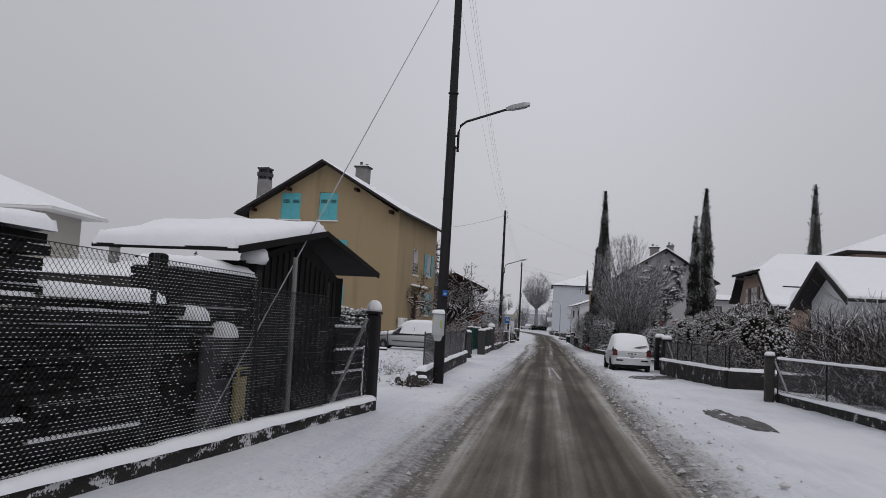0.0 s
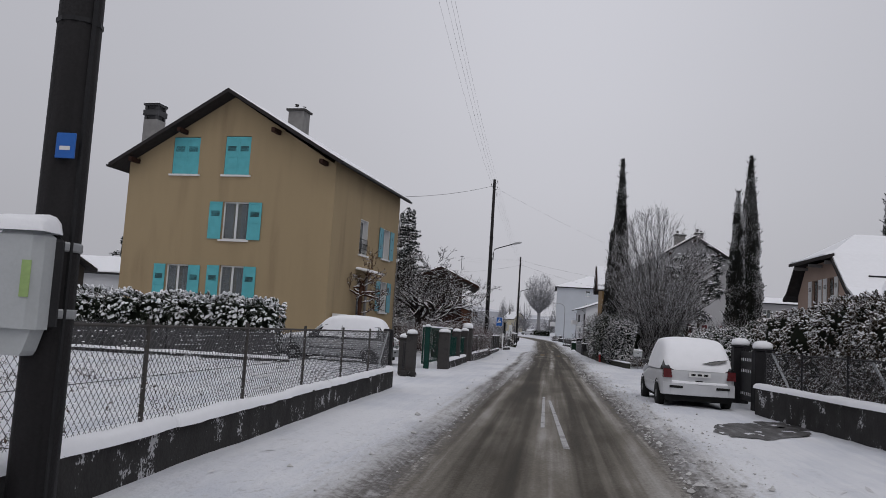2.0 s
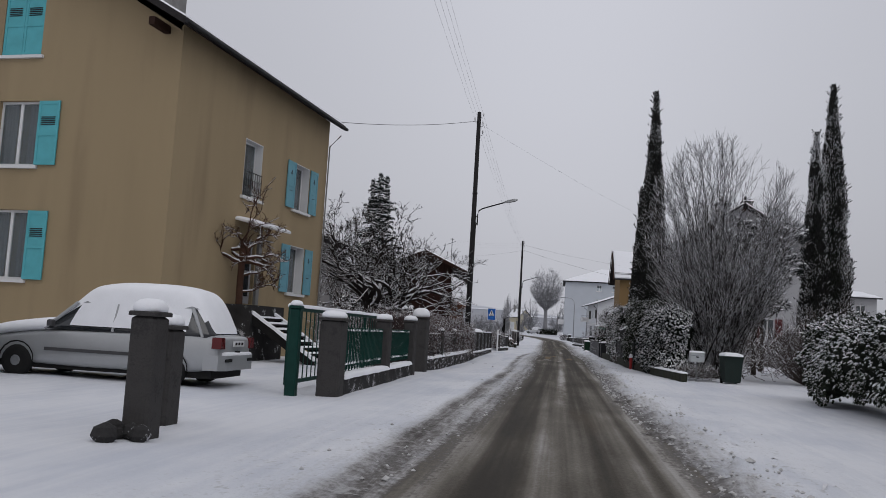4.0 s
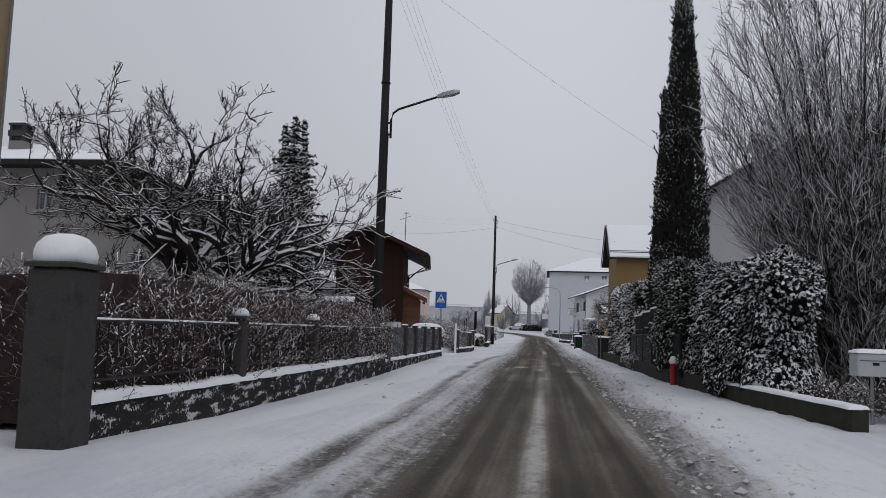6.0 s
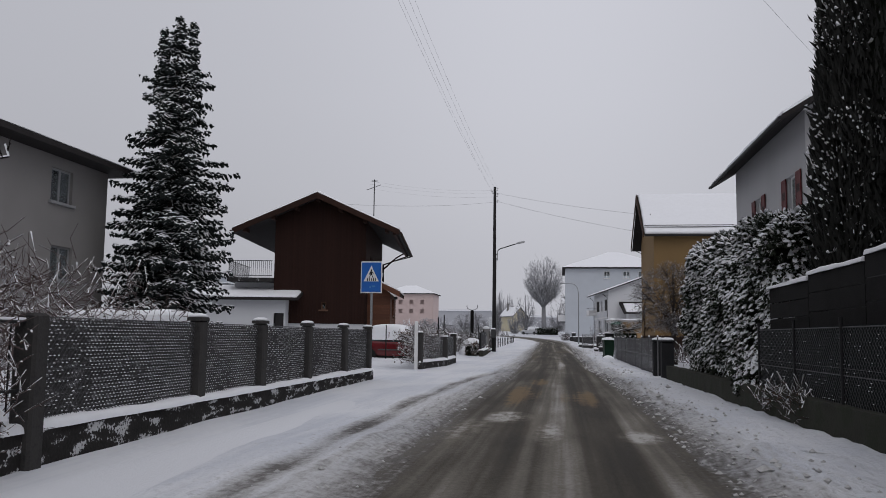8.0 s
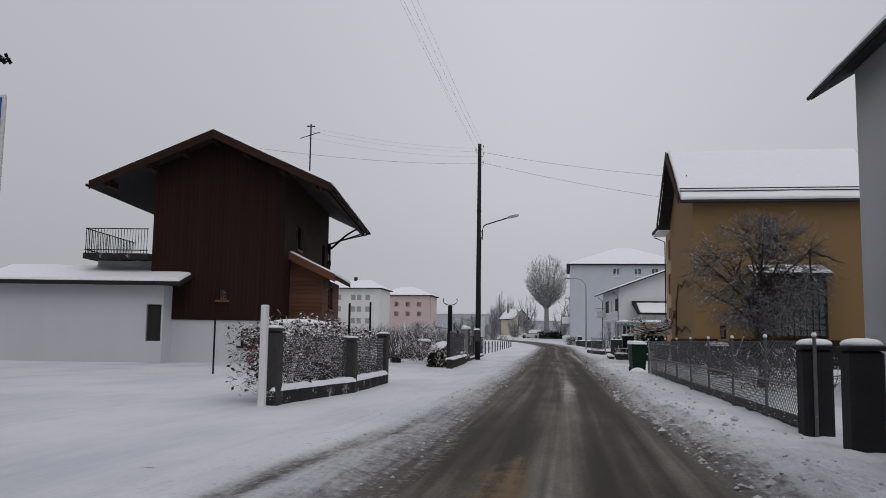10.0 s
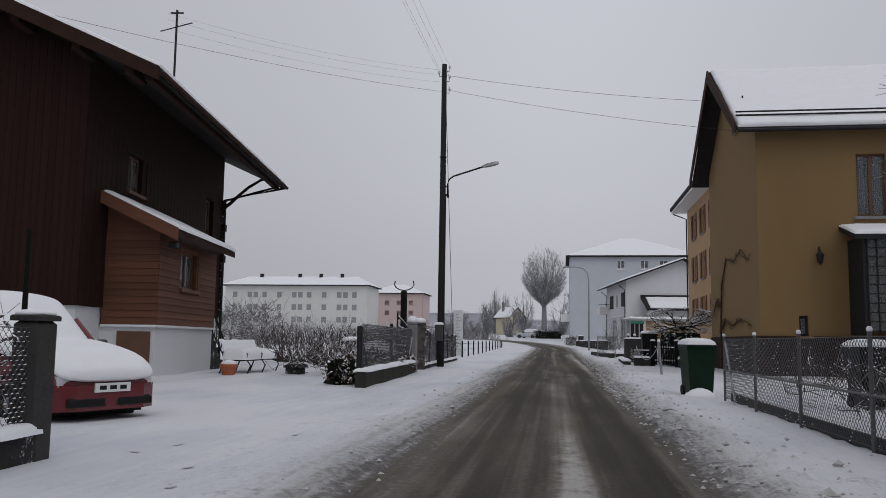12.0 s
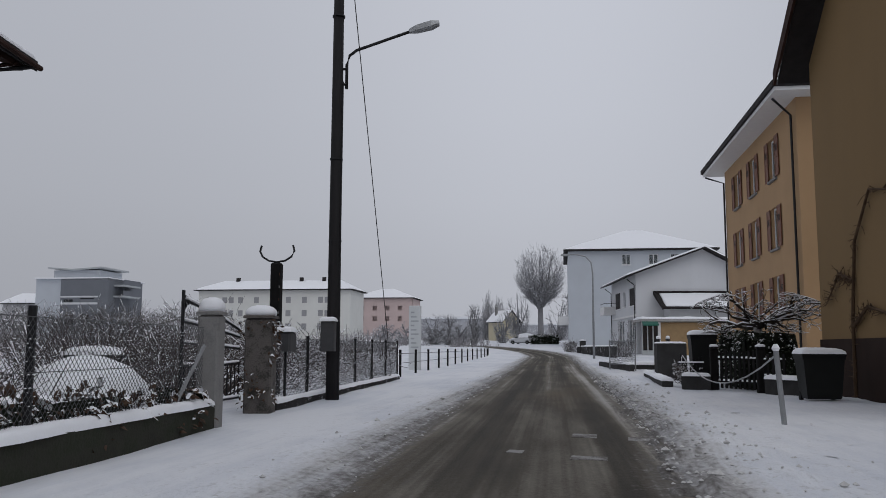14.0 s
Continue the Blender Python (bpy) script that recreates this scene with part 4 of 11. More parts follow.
def hip_roof(h, x0, x1, y0, y1, ze, zr, snow=0.12, inset=None, edge=None):
    """A hipped roof over the whole area."""
    k = inset if inset is not None else min(x1 - x0, y1 - y0) / 2
    if x1 - x0 >= y1 - y0:
        a, b = V((x0 + k, (y0 + y1) / 2, zr)), V((x1 - k, (y0 + y1) / 2, zr))
        faces = [((x0, y0), (x1, y0), b, a), ((x1, y0), (x1, y1), b, b), ((x1, y1), (x0, y1), a, b), ((x0, y1), (x0, y0), a, a)]
    else:
        a, b = V(((x0 + x1) / 2, y0 + k, zr)), V(((x0 + x1) / 2, y1 - k, zr))
        faces = [((x0, y0), (x1, y0), a, a), ((x1, y0), (x1, y1), b, a), ((x1, y1), (x0, y1), b, b), ((x0, y1), (x0, y0), a, b)]
    g = Geo().box(x0, x1, y0, y1, ze - 0.22, ze - 0.02)
    s = Geo()
    for p, q, c, d in faces:
        p, q = V((*p, ze)), V((*q, ze))
        g.face([p, q, c, d] if c != d else [p, q, c])
        up = V((0, 0, snow))
        n = 10
        ctr = V(((x0 + x1) / 2, (y0 + y1) / 2, 0))
        pull = lambda v: v + (V((ctr.x, ctr.y, v.z)) - v).normalized() * 0.08
        p2, q2 = pull(p) + up * 0.3, pull(q) + up * 0.3
        for i in range(n):
            for j in range(4):
                at = lambda i_, j_: (p2.lerp(q2, i_ / n)).lerp((d + up).lerp(c + up, i_ / n), j_ / 4) + V((0, 0, (up.z * 0.6 if 0 < j_ else 0) + 0.02 * noise.noise(V((i_ * 1.3, j_ * 2.1, p.x)))))
                s.face([at(i, j), at(i + 1, j), at(i + 1, j + 1), at(i, j + 1)])
        s.face([p2 - up * 0.3, q2 - up * 0.3, q2, p2])
    rf = part("roof", g, edge or DARKROOF, h)
    part("snow_cover", s, SNOWCAP, rf, "thick white snow", fix=False)
    return rf


# the ochre house with turquoise shutters
h1 = thing("house", "ochre rendered three-storey house with turquoise shutters and snowy roof", "house")
op = {"shutters": "open"}
south = [(-9.02, -7.52, 8.72, 10.66, {"shutters": "closed"}), (-6.07, -4.67, 8.72, 10.72, {"shutters": "closed"}), (-5.92, -4.5, 5.42, 7.35, op),
         (-8.84, -7.56, 2.1, 4.08, op), (-5.82, -4.5, 2.1, 4.12, op)]
eastw = [(4.1, 5.35, 5.33, 7.22, {"leaves": 1, "rail": True, "curtain": False, "back": 0.26, "lining": True}), (7.98, 9.32, 5.47, 7.2, {"shutters": "open", "paint": TURQ2, "back": 0.3, "lining": True, "motif": True, "leaves": 1}),
         (7.96, 9.32, 2.38, 4.14, {"shutters": "open", "paint": TURQ2, "back": 0.3, "lining": True, "motif": True, "leaves": 1})]
W1, L1 = 11.5, 10.95
g = Geo()
facade(g, (-W1, 0, 0), (1, 0, 0), W1, 0, 9.3, [(a + W1, b + W1, c, d) for a, b, c, d, _ in south], (12.75, W1 / 2))
facade(g, (0, 0, 0), (0, 1, 0), L1, 0, 9.5, [(a, b, c, d) for a, b, c, d, _ in eastw] + [(4.25, 5.35, 1.84, 3.95)])
facade(g, (0, L1, 0), (-1, 0, 0), W1, 0, 9.3, (), (12.75, W1 / 2))
facade(g, (-W1, L1, 0), (0, -1, 0), L1, 0, 9.3)
part("wall", g, OCHRE, h1, fix=False)
for a, b, c, d, st in south:
    window(h1, (-W1, 0, 0), (1, 0, 0), (a + W1, b + W1, c, d), **st)
for a, b, c, d, st in eastw:
    window(h1, (0, 0, 0), (0, 1, 0), (a, b, c, d), **st)
gable_roof(h1, -W1 - 0.7, 0.55, -0.85, L1 + 0.35, 9.1, 13.0, "y", -W1 / 2, thick=0.2, snow=0.05, z_eave2=9.4)
for x, z in ((-W1 + 0.5, 9.45), (-W1 / 2 - 2.6, 11.0), (-W1 / 2 + 2.6, 11.0), (-0.5, 9.45)):
    part("purlin", Geo().box(x - 0.09, x + 0.09, -0.8, 0.05, z - 0.22, z), EAVEWOOD, h1)
chimney(h1, -10.9, 0.9, 9.2, 11.75, 0.8, "slots")
chimney(h1, -5.5, 7.3, 12.0, 13.9, 0.95)
part("downpipe", Geo().tube([(0.55, L1 - 0.1, 8.9), (0.1, L1 - 0.1, 8.45), (0.06, L1 - 0.08, 0.2)], 0.03, 7), PALEPOST, h1)
door = part("door", Geo().box(-0.16, -0.1, 4.27, 5.33, 1.86, 3.93), GREYPAINT, h1, "grey front door with glazed panels")
for z in (2.95, 2.1):
    part("door_pane", Geo().box(-0.1, -0.085, 4.42, 4.74, z, z + 0.75).box(-0.1, -0.085, 4.86, 5.18, z, z + 0.75), CARGLASS, door)
part("door_handle", Geo().tube([(-0.06, 4.4, 2.85), (-0.02, 4.4, 2.85), (-0.02, 4.55, 2.85)], 0.012, 6), STEEL, door)
can = part("porch_roof", Geo().hexa([(0.0, 3.8, 4.5), (0.75, 3.8, 4.36), (0.75, 6.4, 4.36), (0.0, 6.4, 4.5), (0.0, 3.8, 4.56), (0.75, 3.8, 4.42), (0.75, 6.4, 4.42), (0.0, 6.4, 4.56)]), WHITEPAINT, h1)
part("snow_cap", snow_sheet(Geo(), (0.02, 3.8, 4.56), (0, 1, 0), (0.75, 0, -0.14), 2.6, 0.75, 0.07), SNOWCAP, can, smooth=True)
part("door_pilaster", Geo().rbox(0.0, 0.1, 5.42, 5.66, 1.84, 4.2, 0.01), PALEPOST, h1)
# outside stair up to the door
part("landing", Geo().box(0, 0.95, 3.5, 5.9, 0, 1.8), CONCRETE, h1)
for i in range(7):
    tz = 1.42 - i * 0.17
    st_ = part("stair_tread", Geo().rbox(0.95 + i * 0.27, 1.27 + i * 0.27, 3.75, 5.2, tz - 0.06, tz, 0.012), BLACKWOOD, h1)
    part("snow_cap", snow_sheet(Geo(), (1.0 + i * 0.27, 3.8, tz), (0, 1, 0), (1, 0, 0), 1.35, 0.2, 0.05, 0.2), SNOWCAP, st_, smooth=True)
for y in (3.7, 5.25):
    sr = part("stair_stringer", Geo().hexa([(0.9, y - 0.05, 1.25), (3.1, y - 0.05, -0.1), (3.1, y + 0.05, -0.1), (0.9, y + 0.05, 1.25), (0.9, y - 0.05, 1.55), (3.1, y - 0.05, 0.19), (3.1, y + 0.05, 0.19), (0.9, y + 0.05, 1.55)]), BLACKWOOD, h1)
    part("snow_cap", snow_sheet(Geo(), (0.9, y - 0.06, 1.55), (2.2, 0, -1.36), (0, 1, 0), 2.58, 0.12, 0.09, 0.2), SNOWCAP, sr, smooth=True)
ac = part("air_conditioner", Geo().rbox(0.12, 0.5, 0.55, 1.75, 1.42, 2.05, 0.03), WHITEPAINT, h1, "white air conditioner on wall brackets")
fan = Geo().lathe([(0.24, 0.0), (0.24, 0.02), (0.2, 0.025)], 18)
fan.v = [(0.5 + z, 1.28 + x, 1.73 + y) for x, y, z in fan.v]
part("fan_grille", fan, GREYPAINT, ac)
for y in (0.75, 1.5):
    part("bracket", Geo().tube([(0.02, y, 1.4), (0.5, y, 1.4), (0.02, y, 1.0)], 0.02, 5), WHITEPAINT, ac)
h1.matrix_basis = rotated((-10.6, 57.9), -6.5)

# the brown chalet
ch = thing("chalet", "dark-stained timber chalet with wide eaves on a white plinth", "house")
X0, X1, YB = -6.8, -1.55, 11.8
RZ = lambda x: 9.12 - abs(x + 4.3) * 0.45
core = Geo()
facade(core, (X0, 0, 0), (1, 0, 0), X1 - X0, 1.75, RZ(X0), [(2.75, 3.05, 2.55, 3.0)], (9.0, 2.5))
facade(core, (X1, 0, 0), (0, 1, 0), YB, 1.75, RZ(X1) - 0.05, [(9.6, 10.5, 4.6, 5.9), (2.6, 3.6, 4.9, 5.9)])
facade(core, (X1, YB, 0), (-1, 0, 0), X1 - X0, 1.75, RZ(X0), (), (9.0, 2.75))
facade(core, (X0, YB, 0), (0, -1, 0), YB, 1.75, RZ(X0) - 0.05)
part("wall", core, BROWNWOOD, ch, fix=False)
window(ch, (X1, 0, 0), (0, 1, 0), (9.6, 10.5, 4.6, 5.9), frame=BROWNSHUT, sill=BROWNSHUT)
window(ch, (X1, 0, 0), (0, 1, 0), (2.6, 3.6, 4.9, 5.9), frame=BROWNSHUT, sill=BROWNSHUT)
window(ch, (X0, 0, 0), (1, 0, 0), (2.75, 3.05, 2.55, 3.0), frame=BROWNSHUT, sill=BROWNSHUT, leaves=1, curtain=False)
pl = Geo()
facade(pl, (X0 + 0.05, 0.05, 0), (1, 0, 0), X1 - X0 - 0.1, 0, 1.75, [(3.6, 4.6, 0.75, 1.35)])
facade(pl, (X1 - 0.05, 0.05, 0), (0, 1, 0), YB - 0.1, 0, 1.75)
facade(pl, (X0 + 0.05, YB - 0.05, 0), (0, -1, 0), YB - 0.1, 0, 1.75)
facade(pl, (X1 - 0.05, YB - 0.05, 0), (-1, 0, 0), X1 - X0 - 0.1, 0, 1.75)
part("plinth", pl, WHITEWALL, ch, "white rendered plinth", fix=False)
window(ch, (X0 + 0.05, 0.05, 0), (1, 0, 0), (3.6, 4.6, 0.75, 1.35), frame=DARKMETAL, sill=CONCRETE, curtain=False)
gable_roof(ch, -9.1, 0.45, -0.95, 13.35, RZ(0.45) + 0.1, 9.22, "y", -4.3, thick=0.22, snow=0.11, edge=EAVEWOOD)
for i, (x, dz) in enumerate(((X0, 0), (-5.5, 0), (-4.3, 0), (-3.0, 0), (X1, 0), (-8.4, 0), (-0.3, 0))):
    part("purlin", Geo().box(x - 0.1, x + 0.1, -0.85, 0.0, RZ(x) - 0.36, RZ(x) - 0.12), EAVEWOOD, ch)
for s in (-1, 1):
    xe = 0.42 if s > 0 else -9.07
    part("bargeboard", Geo().hexa([(xe, -1.0, RZ(xe) - 0.2), (-4.3, -1.0, 8.86), (-4.3, -0.93, 8.86), (xe, -0.93, RZ(xe) - 0.2), (xe, -1.0, RZ(xe) + 0.12), (-4.3, -1.0, 9.2), (-4.3, -0.93, 9.2), (xe, -0.93, RZ(xe) + 0.12)]), EAVEWOOD, ch)
for y in (11.5, 14.9):
    arc = [(X1 + 0.02, y, 5.75)] + [(X1 + 0.35 + 1.45 * t, y, 6.0 + 1.0 * math.sin(t * 1.45)) for t in (0.0, 0.2, 0.45, 0.75, 1.0)]
    part("eave_bracket", Geo().tube(arc if y < 14 else [(X1, 11.7, 6.1), (X1 + 0.9, 12.3, 6.5), (X1 + 1.8, 12.9, 6.9)], [0.07, 0.065, 0.06, 0.055, 0.05, 0.05] if y < 14 else 0.045, 6), EAVEWOOD, ch)
part("eave_beam", Geo().box(X1 + 1.6, X1 + 1.78, -0.8, 13.2, RZ(X1 + 1.7) - 0.28, RZ(X1 + 1.7) - 0.12), EAVEWOOD, ch)
part("downpipe", Geo().tube([(0.5, 13.2, RZ(0.45) - 0.05), (0.35, 13.0, RZ(0.45) - 0.15), (X1 + 0.12, YB - 0.15, 6.15), (X1 + 0.12, YB - 0.15, 0.3)], 0.05, 7), DARKMETAL, ch)
for i in range(15):
    out = (0.04, 0.08, 0.06, 0.1)[i % 4] + (0.06 if i in (7, 11) else 0.0)
    part("log_end", Geo().rbox(X1 - 0.15, X1 + out, YB - 0.2, YB + 0.06 + 0.04 * (i % 2), 1.8 + i * 0.29, 2.07 + i * 0.29, 0.03), BROWNWOOD, ch)
# the orange porch on the street side
AX, A0, A1 = -0.2, 1.4, 6.4
ag = Geo()
facade(ag, (X1, A0, 0), (1, 0, 0), AX - X1, 1.34, 3.6)
facade(ag, (AX, A0, 0), (0, 1, 0), A1 - A0, 1.34, 3.6, [(1.7, 3.1, 2.35, 3.35)])
facade(ag, (AX, A1, 0), (-1, 0, 0), AX - X1, 1.34, 3.6)
porch = part("porch", ag, REDWOOD, ch, "porch with orange-brown horizontal siding", fix=False)
window(ch, (AX, A0, 0), (0, 1, 0), (1.7, 3.1, 2.35, 3.35), frame=BROWNSHUT, sill=BROWNSHUT)
part("porch_plinth", Geo().box(X1 - 0.2, AX - 0.03, A0 + 0.03, A1 - 0.03, 0, 1.3), WHITEWALL, ch, "white rendered plinth")
part("sill_ledge", Geo().box(X1, AX + 0.06, A0 - 0.05, A1 + 0.06, 1.29, 1.345), WHITEPAINT, ch)
part("cellar_door", Geo().rbox(AX - 0.95, AX - 0.12, A0 - 0.02, A0 + 0.02, 0.06, 1.18, 0.01), BROWNSHUT, ch)
pr = part("porch_roof", Geo().hexa([(X1, A0 - 0.45, 4.42), (AX + 0.55, A0 - 0.45, 3.5), (AX + 0.55, A1 + 0.12, 3.5), (X1, A1 + 0.12, 4.42), (X1, A0 - 0.45, 4.6), (AX + 0.55, A0 - 0.45, 3.68), (AX + 0.55, A1 + 0.12, 3.68), (X1, A1 + 0.12, 4.6)]), EAVEWOOD, ch)
part("snow_cover", snow_sheet(Geo(), (X1 + 0.05, A0 - 0.43, 4.6), (0, 1, 0), (AX + 0.55 - X1, 0, -0.92), A1 - A0 + 0.53, 2.1, 0.08), SNOWCAP, pr, smooth=True)
part("porch_gable", Geo().hexa([(X1, A0, 3.6), (AX, A0, 3.6), (AX, A0 + 0.15, 3.6), (X1, A0 + 0.15, 3.6), (X1, A0, 4.42), (AX, A0, 3.65), (AX, A0 + 0.15, 3.65), (X1, A0 + 0.15, 4.42)]), REDWOOD, ch)
part("bargeboard", Geo().hexa([(X1, A0 - 0.5, 4.3), (AX + 0.6, A0 - 0.5, 3.38), (AX + 0.6, A0 - 0.44, 3.38), (X1, A0 - 0.44, 4.3), (X1, A0 - 0.5, 4.62), (AX + 0.6, A0 - 0.5, 3.7), (AX + 0.6, A0 - 0.44, 3.7), (X1, A0 - 0.44, 4.62)]), REDWOOD, ch)
part("flood_lamp", Geo().rbox(AX + 0.25, AX + 0.45, A0 - 0.1, A0 + 0.15, 3.25, 3.4, 0.03), DARKMETAL, ch)
# stair at the far end of the porch
for i in range(6):
    part("stair_tread", Geo().rbox(AX - 1.2 + 0.0, AX - 0.05, A1 + 0.02 + i * 0.28, A1 + 0.32 + i * 0.28, 0.0, 1.16 - i * 0.2, 0.015), CONCRETE, ch)
for x in (AX - 0.1,):
    hr = Geo().tube([(x, A1 - 0.2, 2.2), (x, A1 + 2.0, 0.75)], 0.035, 7)
    hr.tube([(x, A1 - 0.2, 1.5), (x, A1 + 2.0, 0.3)], 0.025, 6)
    for i in range(10):
        f = i / 9
        hr.tube([(x, A1 - 0.2 + 2.2 * f, 1.5 - 1.2 * f), (x + 0.04 * (i % 2), A1 - 0.2 + 2.2 * f, 1.9 - 1.3 * f), (x, A1 - 0.2 + 2.2 * f, 2.2 - 1.45 * f)], 0.014, 5)
    part("handrail", hr, DARKMETAL, ch)
disc = Geo().lathe([(0.02, 0), (0.17, 0.01), (0.17, 0.03), (0.02, 0.035)], 16)
disc.v = [(X1 + 0.02 + z, YB - 3.0 + x, 2.9 + y * 1.2) for x, y, z in disc.v]
part("wall_plaque", disc, WHITEPAINT, ch)
# boards on the gable and the street side, siding on the porch
bw = 0.175
n = int((X1 - X0) / bw)
bl = (X1 - X0) / n
unit = Geo().rbox(0.002, bl - 0.002, -0.022, 0.0, 0, 1, 0.003).mesh("board", BROWNWOOD)
for i in range(n):
    x = X0 + i * bl
    z1 = min(RZ(x), RZ(x + bl)) - 0.2
    gaps = [(1.76, z1)] if not (2.75 - bl < x - X0 < 3.05) else [(1.76, 2.46), (3.0, z1)]
    for a, b in gaps:
        piece("board", unit, Matrix.Translation((x, 0, a)) @ Matrix.Diagonal((1, 1, b - a, 1)), ch)
unit = Geo().rbox(0.0, 0.024, 0.006, 0.294, 0, 1, 0.004).mesh("board", BROWNWOOD)
for i in range(int(YB / 0.3)):
    y = i * 0.3
    if A0 - 0.2 < y < A1:
        zs = [(4.62, 6.25)]
    else:
        zs = [(1.76, 6.25)]
    if 9.3 < y < 10.5:
        zs = [(1.76, 4.5), (5.9, 6.25)]
    if 2.3 < y < 3.6:
        zs = [(4.62, 4.8), (5.9, 6.25)]
    for a, b in zs:
        piece("board", unit, Matrix.Translation((X1, y, a)) @ Matrix.Diagonal((1, 1, b - a, 1)), ch)
rows = 13
rh = (3.6 - 1.35) / rows
unit_e = Geo().hexa([(0, 0, 0.004), (0.03, 0, 0.004), (0.03, 1, 0.004), (0, 1, 0.004), (0, 0, rh - 0.004), (0.014, 0, rh - 0.004), (0.014, 1, rh - 0.004), (0, 1, rh - 0.004)]).mesh("plank", REDWOOD)
unit_s = Geo().hexa([(0, -0.03, 0.004), (1, -0.03, 0.004), (1, 0, 0.004), (0, 0, 0.004), (0, -0.014, rh - 0.004), (1, -0.014, rh - 0.004), (1, 0, rh - 0.004), (0, 0, rh - 0.004)]).mesh("plank", REDWOOD)
for r in range(rows):
    z = 1.35 + r * rh
    cuts = [(A0, A1)] if (z + rh < 2.3 or z > 3.35) else [(A0, A0 + 1.6), (A0 + 3.2, A1)]
    for a, b in cuts:
        piece("plank", unit_e, Matrix.Translation((AX, a, z)) @ Matrix.Diagonal((1, b - a, 1, 1)), porch)
    piece("plank", unit_s, Matrix.Translation((X1, A0, z)) @ Matrix.Diagonal((AX - X1, 1, 1, 1)), porch)
# low white wing with its roof and the roof terrace
wing = Geo()
facade(wing, (-12.8, -1.0, 0), (1, 0, 0), 6.9, 0, 3.05, [(6.25, 6.85, 0.9, 2.3)])
facade(wing, (-5.9, -1.0, 0), (0, 1, 0), 3.2, 0, 3.05)
facade(wing, (-12.8, 2.2, 0), (0, -1, 0), 3.2, 0, 3.05)
part("side_wing", wing, WHITEWALL, ch, "low white garage wing", fix=False)
part("garage_door", Geo().box(-6.5, -5.97, -0.9, -0.85, 0.9, 2.3), DARKSHUT, ch)
wr = part("wing_roof", Geo().hexa([(-13.2, -1.5, 3.0), (-5.1, -1.5, 3.0), (-5.1, 1.4, 3.75), (-13.2, 1.4, 3.75), (-13.2, -1.5, 3.16), (-5.1, -1.5, 3.16), (-5.1, 1.4, 3.92), (-13.2, 1.4, 3.92)]), DARKROOF, ch)
part("snow_cover", snow_sheet(Geo(), (-13.1, -1.48, 3.17), (1, 0, 0), (0, 2.9, 0.76), 7.9, 2.95, 0.09), SNOWCAP, wr, smooth=True)
tr = part("terrace", Geo().box(-9.4, X0, -0.4, 5.0, 4.1, 4.32), CONCRETE, ch)
part("terrace_support", Geo().box(-9.2, X0, 0.6, 4.9, 0.0, 4.1), WHITEWALL, ch)
rg = Geo()
for z in (4.45, 5.3):
    rg.tube([(X0 - 0.05, -0.35, z), (-9.35, -0.35, z), (-9.35, 4.9, z)], 0.022, 6)
for i in range(22):
    x = X0 - 0.1 - i * 0.115
    rg.tube([(x, -0.35, 4.32), (x, -0.35, 5.3)], 0.011, 5)
for i in range(30):
    rg.tube([(-9.35, -0.3 + i * 0.17, 4.32), (-9.35, -0.3 + i * 0.17, 5.3)], 0.011, 5)
part("railing", rg, DARKMETAL, tr)
part("antenna", Geo().tube([(-1.7, 6.2, 7.9), (-1.7, 6.2, 11.3)], 0.035, 6).tube([(-2.2, 6.2, 10.6), (-1.3, 6.5, 11.0)], 0.02, 5).tube([(-1.9, 6.2, 11.2), (-1.5, 6.2, 11.2)], 0.03, 5), DARKMETAL, ch)
ch.matrix_basis = rotated((-9.2, 120.5), 7.5)

# the golden house on the street side and its neighbours
brown_open = {"shutters": "open", "paint": mat("russet_paint", (0.17, 0.075, 0.045), 0.65, 0.15, 3, 50, 0.2), "sill": PALEPOST}
h2 = plain_house("house", "golden ochre rendered house with snowy gable roof", 6.5, 15.0, 131.3, 140.3, 8.25, 11.4, "x", OCHRE2, over=0.45, gover=0.65,
                 south=[(9.6, 10.5, 5.2, 7.25, {"frame": BROWNSHUT, "sill": PALEPOST, "curtain": True}), (7.7, 7.98, 1.35, 2.0, {"leaves": 1, "frame": DARKMETAL, "sill": OCHRE2, "curtain": False})],
                 west=[(133.3, 134.2, 8.75, 9.75, {"shutters": "open", "paint": DARKSHUT, "frame": WHITEPAINT, "sill": OCHRE2})])
part("plinth", Geo().box(6.46, 15.05, 131.22, 140.35, 0, 1.35), mat("plinth_paint", (0.032, 0.02, 0.016), 0.85, 0.2, 2, 40, 0.3), h2, "dark red-brown painted plinth")
part("bargeboard", Geo().hexa([(5.74, 130.8, 7.9), (5.8, 130.8, 7.9), (5.8, 135.8, 11.1), (5.74, 135.8, 11.1), (5.74, 130.8, 8.25), (5.8, 130.8, 8.25), (5.8, 135.8, 11.6), (5.74, 135.8, 11.6)]).hexa([(5.74, 135.8, 11.1), (5.8, 135.8, 11.1), (5.8, 140.8, 7.9), (5.74, 140.8, 7.9), (5.74, 135.8, 11.6), (5.8, 135.8, 11.6), (5.8, 140.8, 8.25), (5.74, 140.8, 8.25)]), EAVEWOOD, h2)
part("snow_guard", Geo().tube([(5.9, 131.3, 8.62), (15.5, 131.3, 8.62)], 0.03, 6).tube([(5.9, 131.3, 8.74), (15.5, 131.3, 8.74)], 0.03, 6), DARKMETAL, h2)
lan = part("wall_lantern", Geo().lathe([(0.02, 3.62), (0.08, 3.7), (0.12, 3.92), (0.14, 3.95), (0.04, 4.06), (0.02, 4.1)], 8, (8.35, 131.1)), DARKMETAL, h2, "black wall lantern")
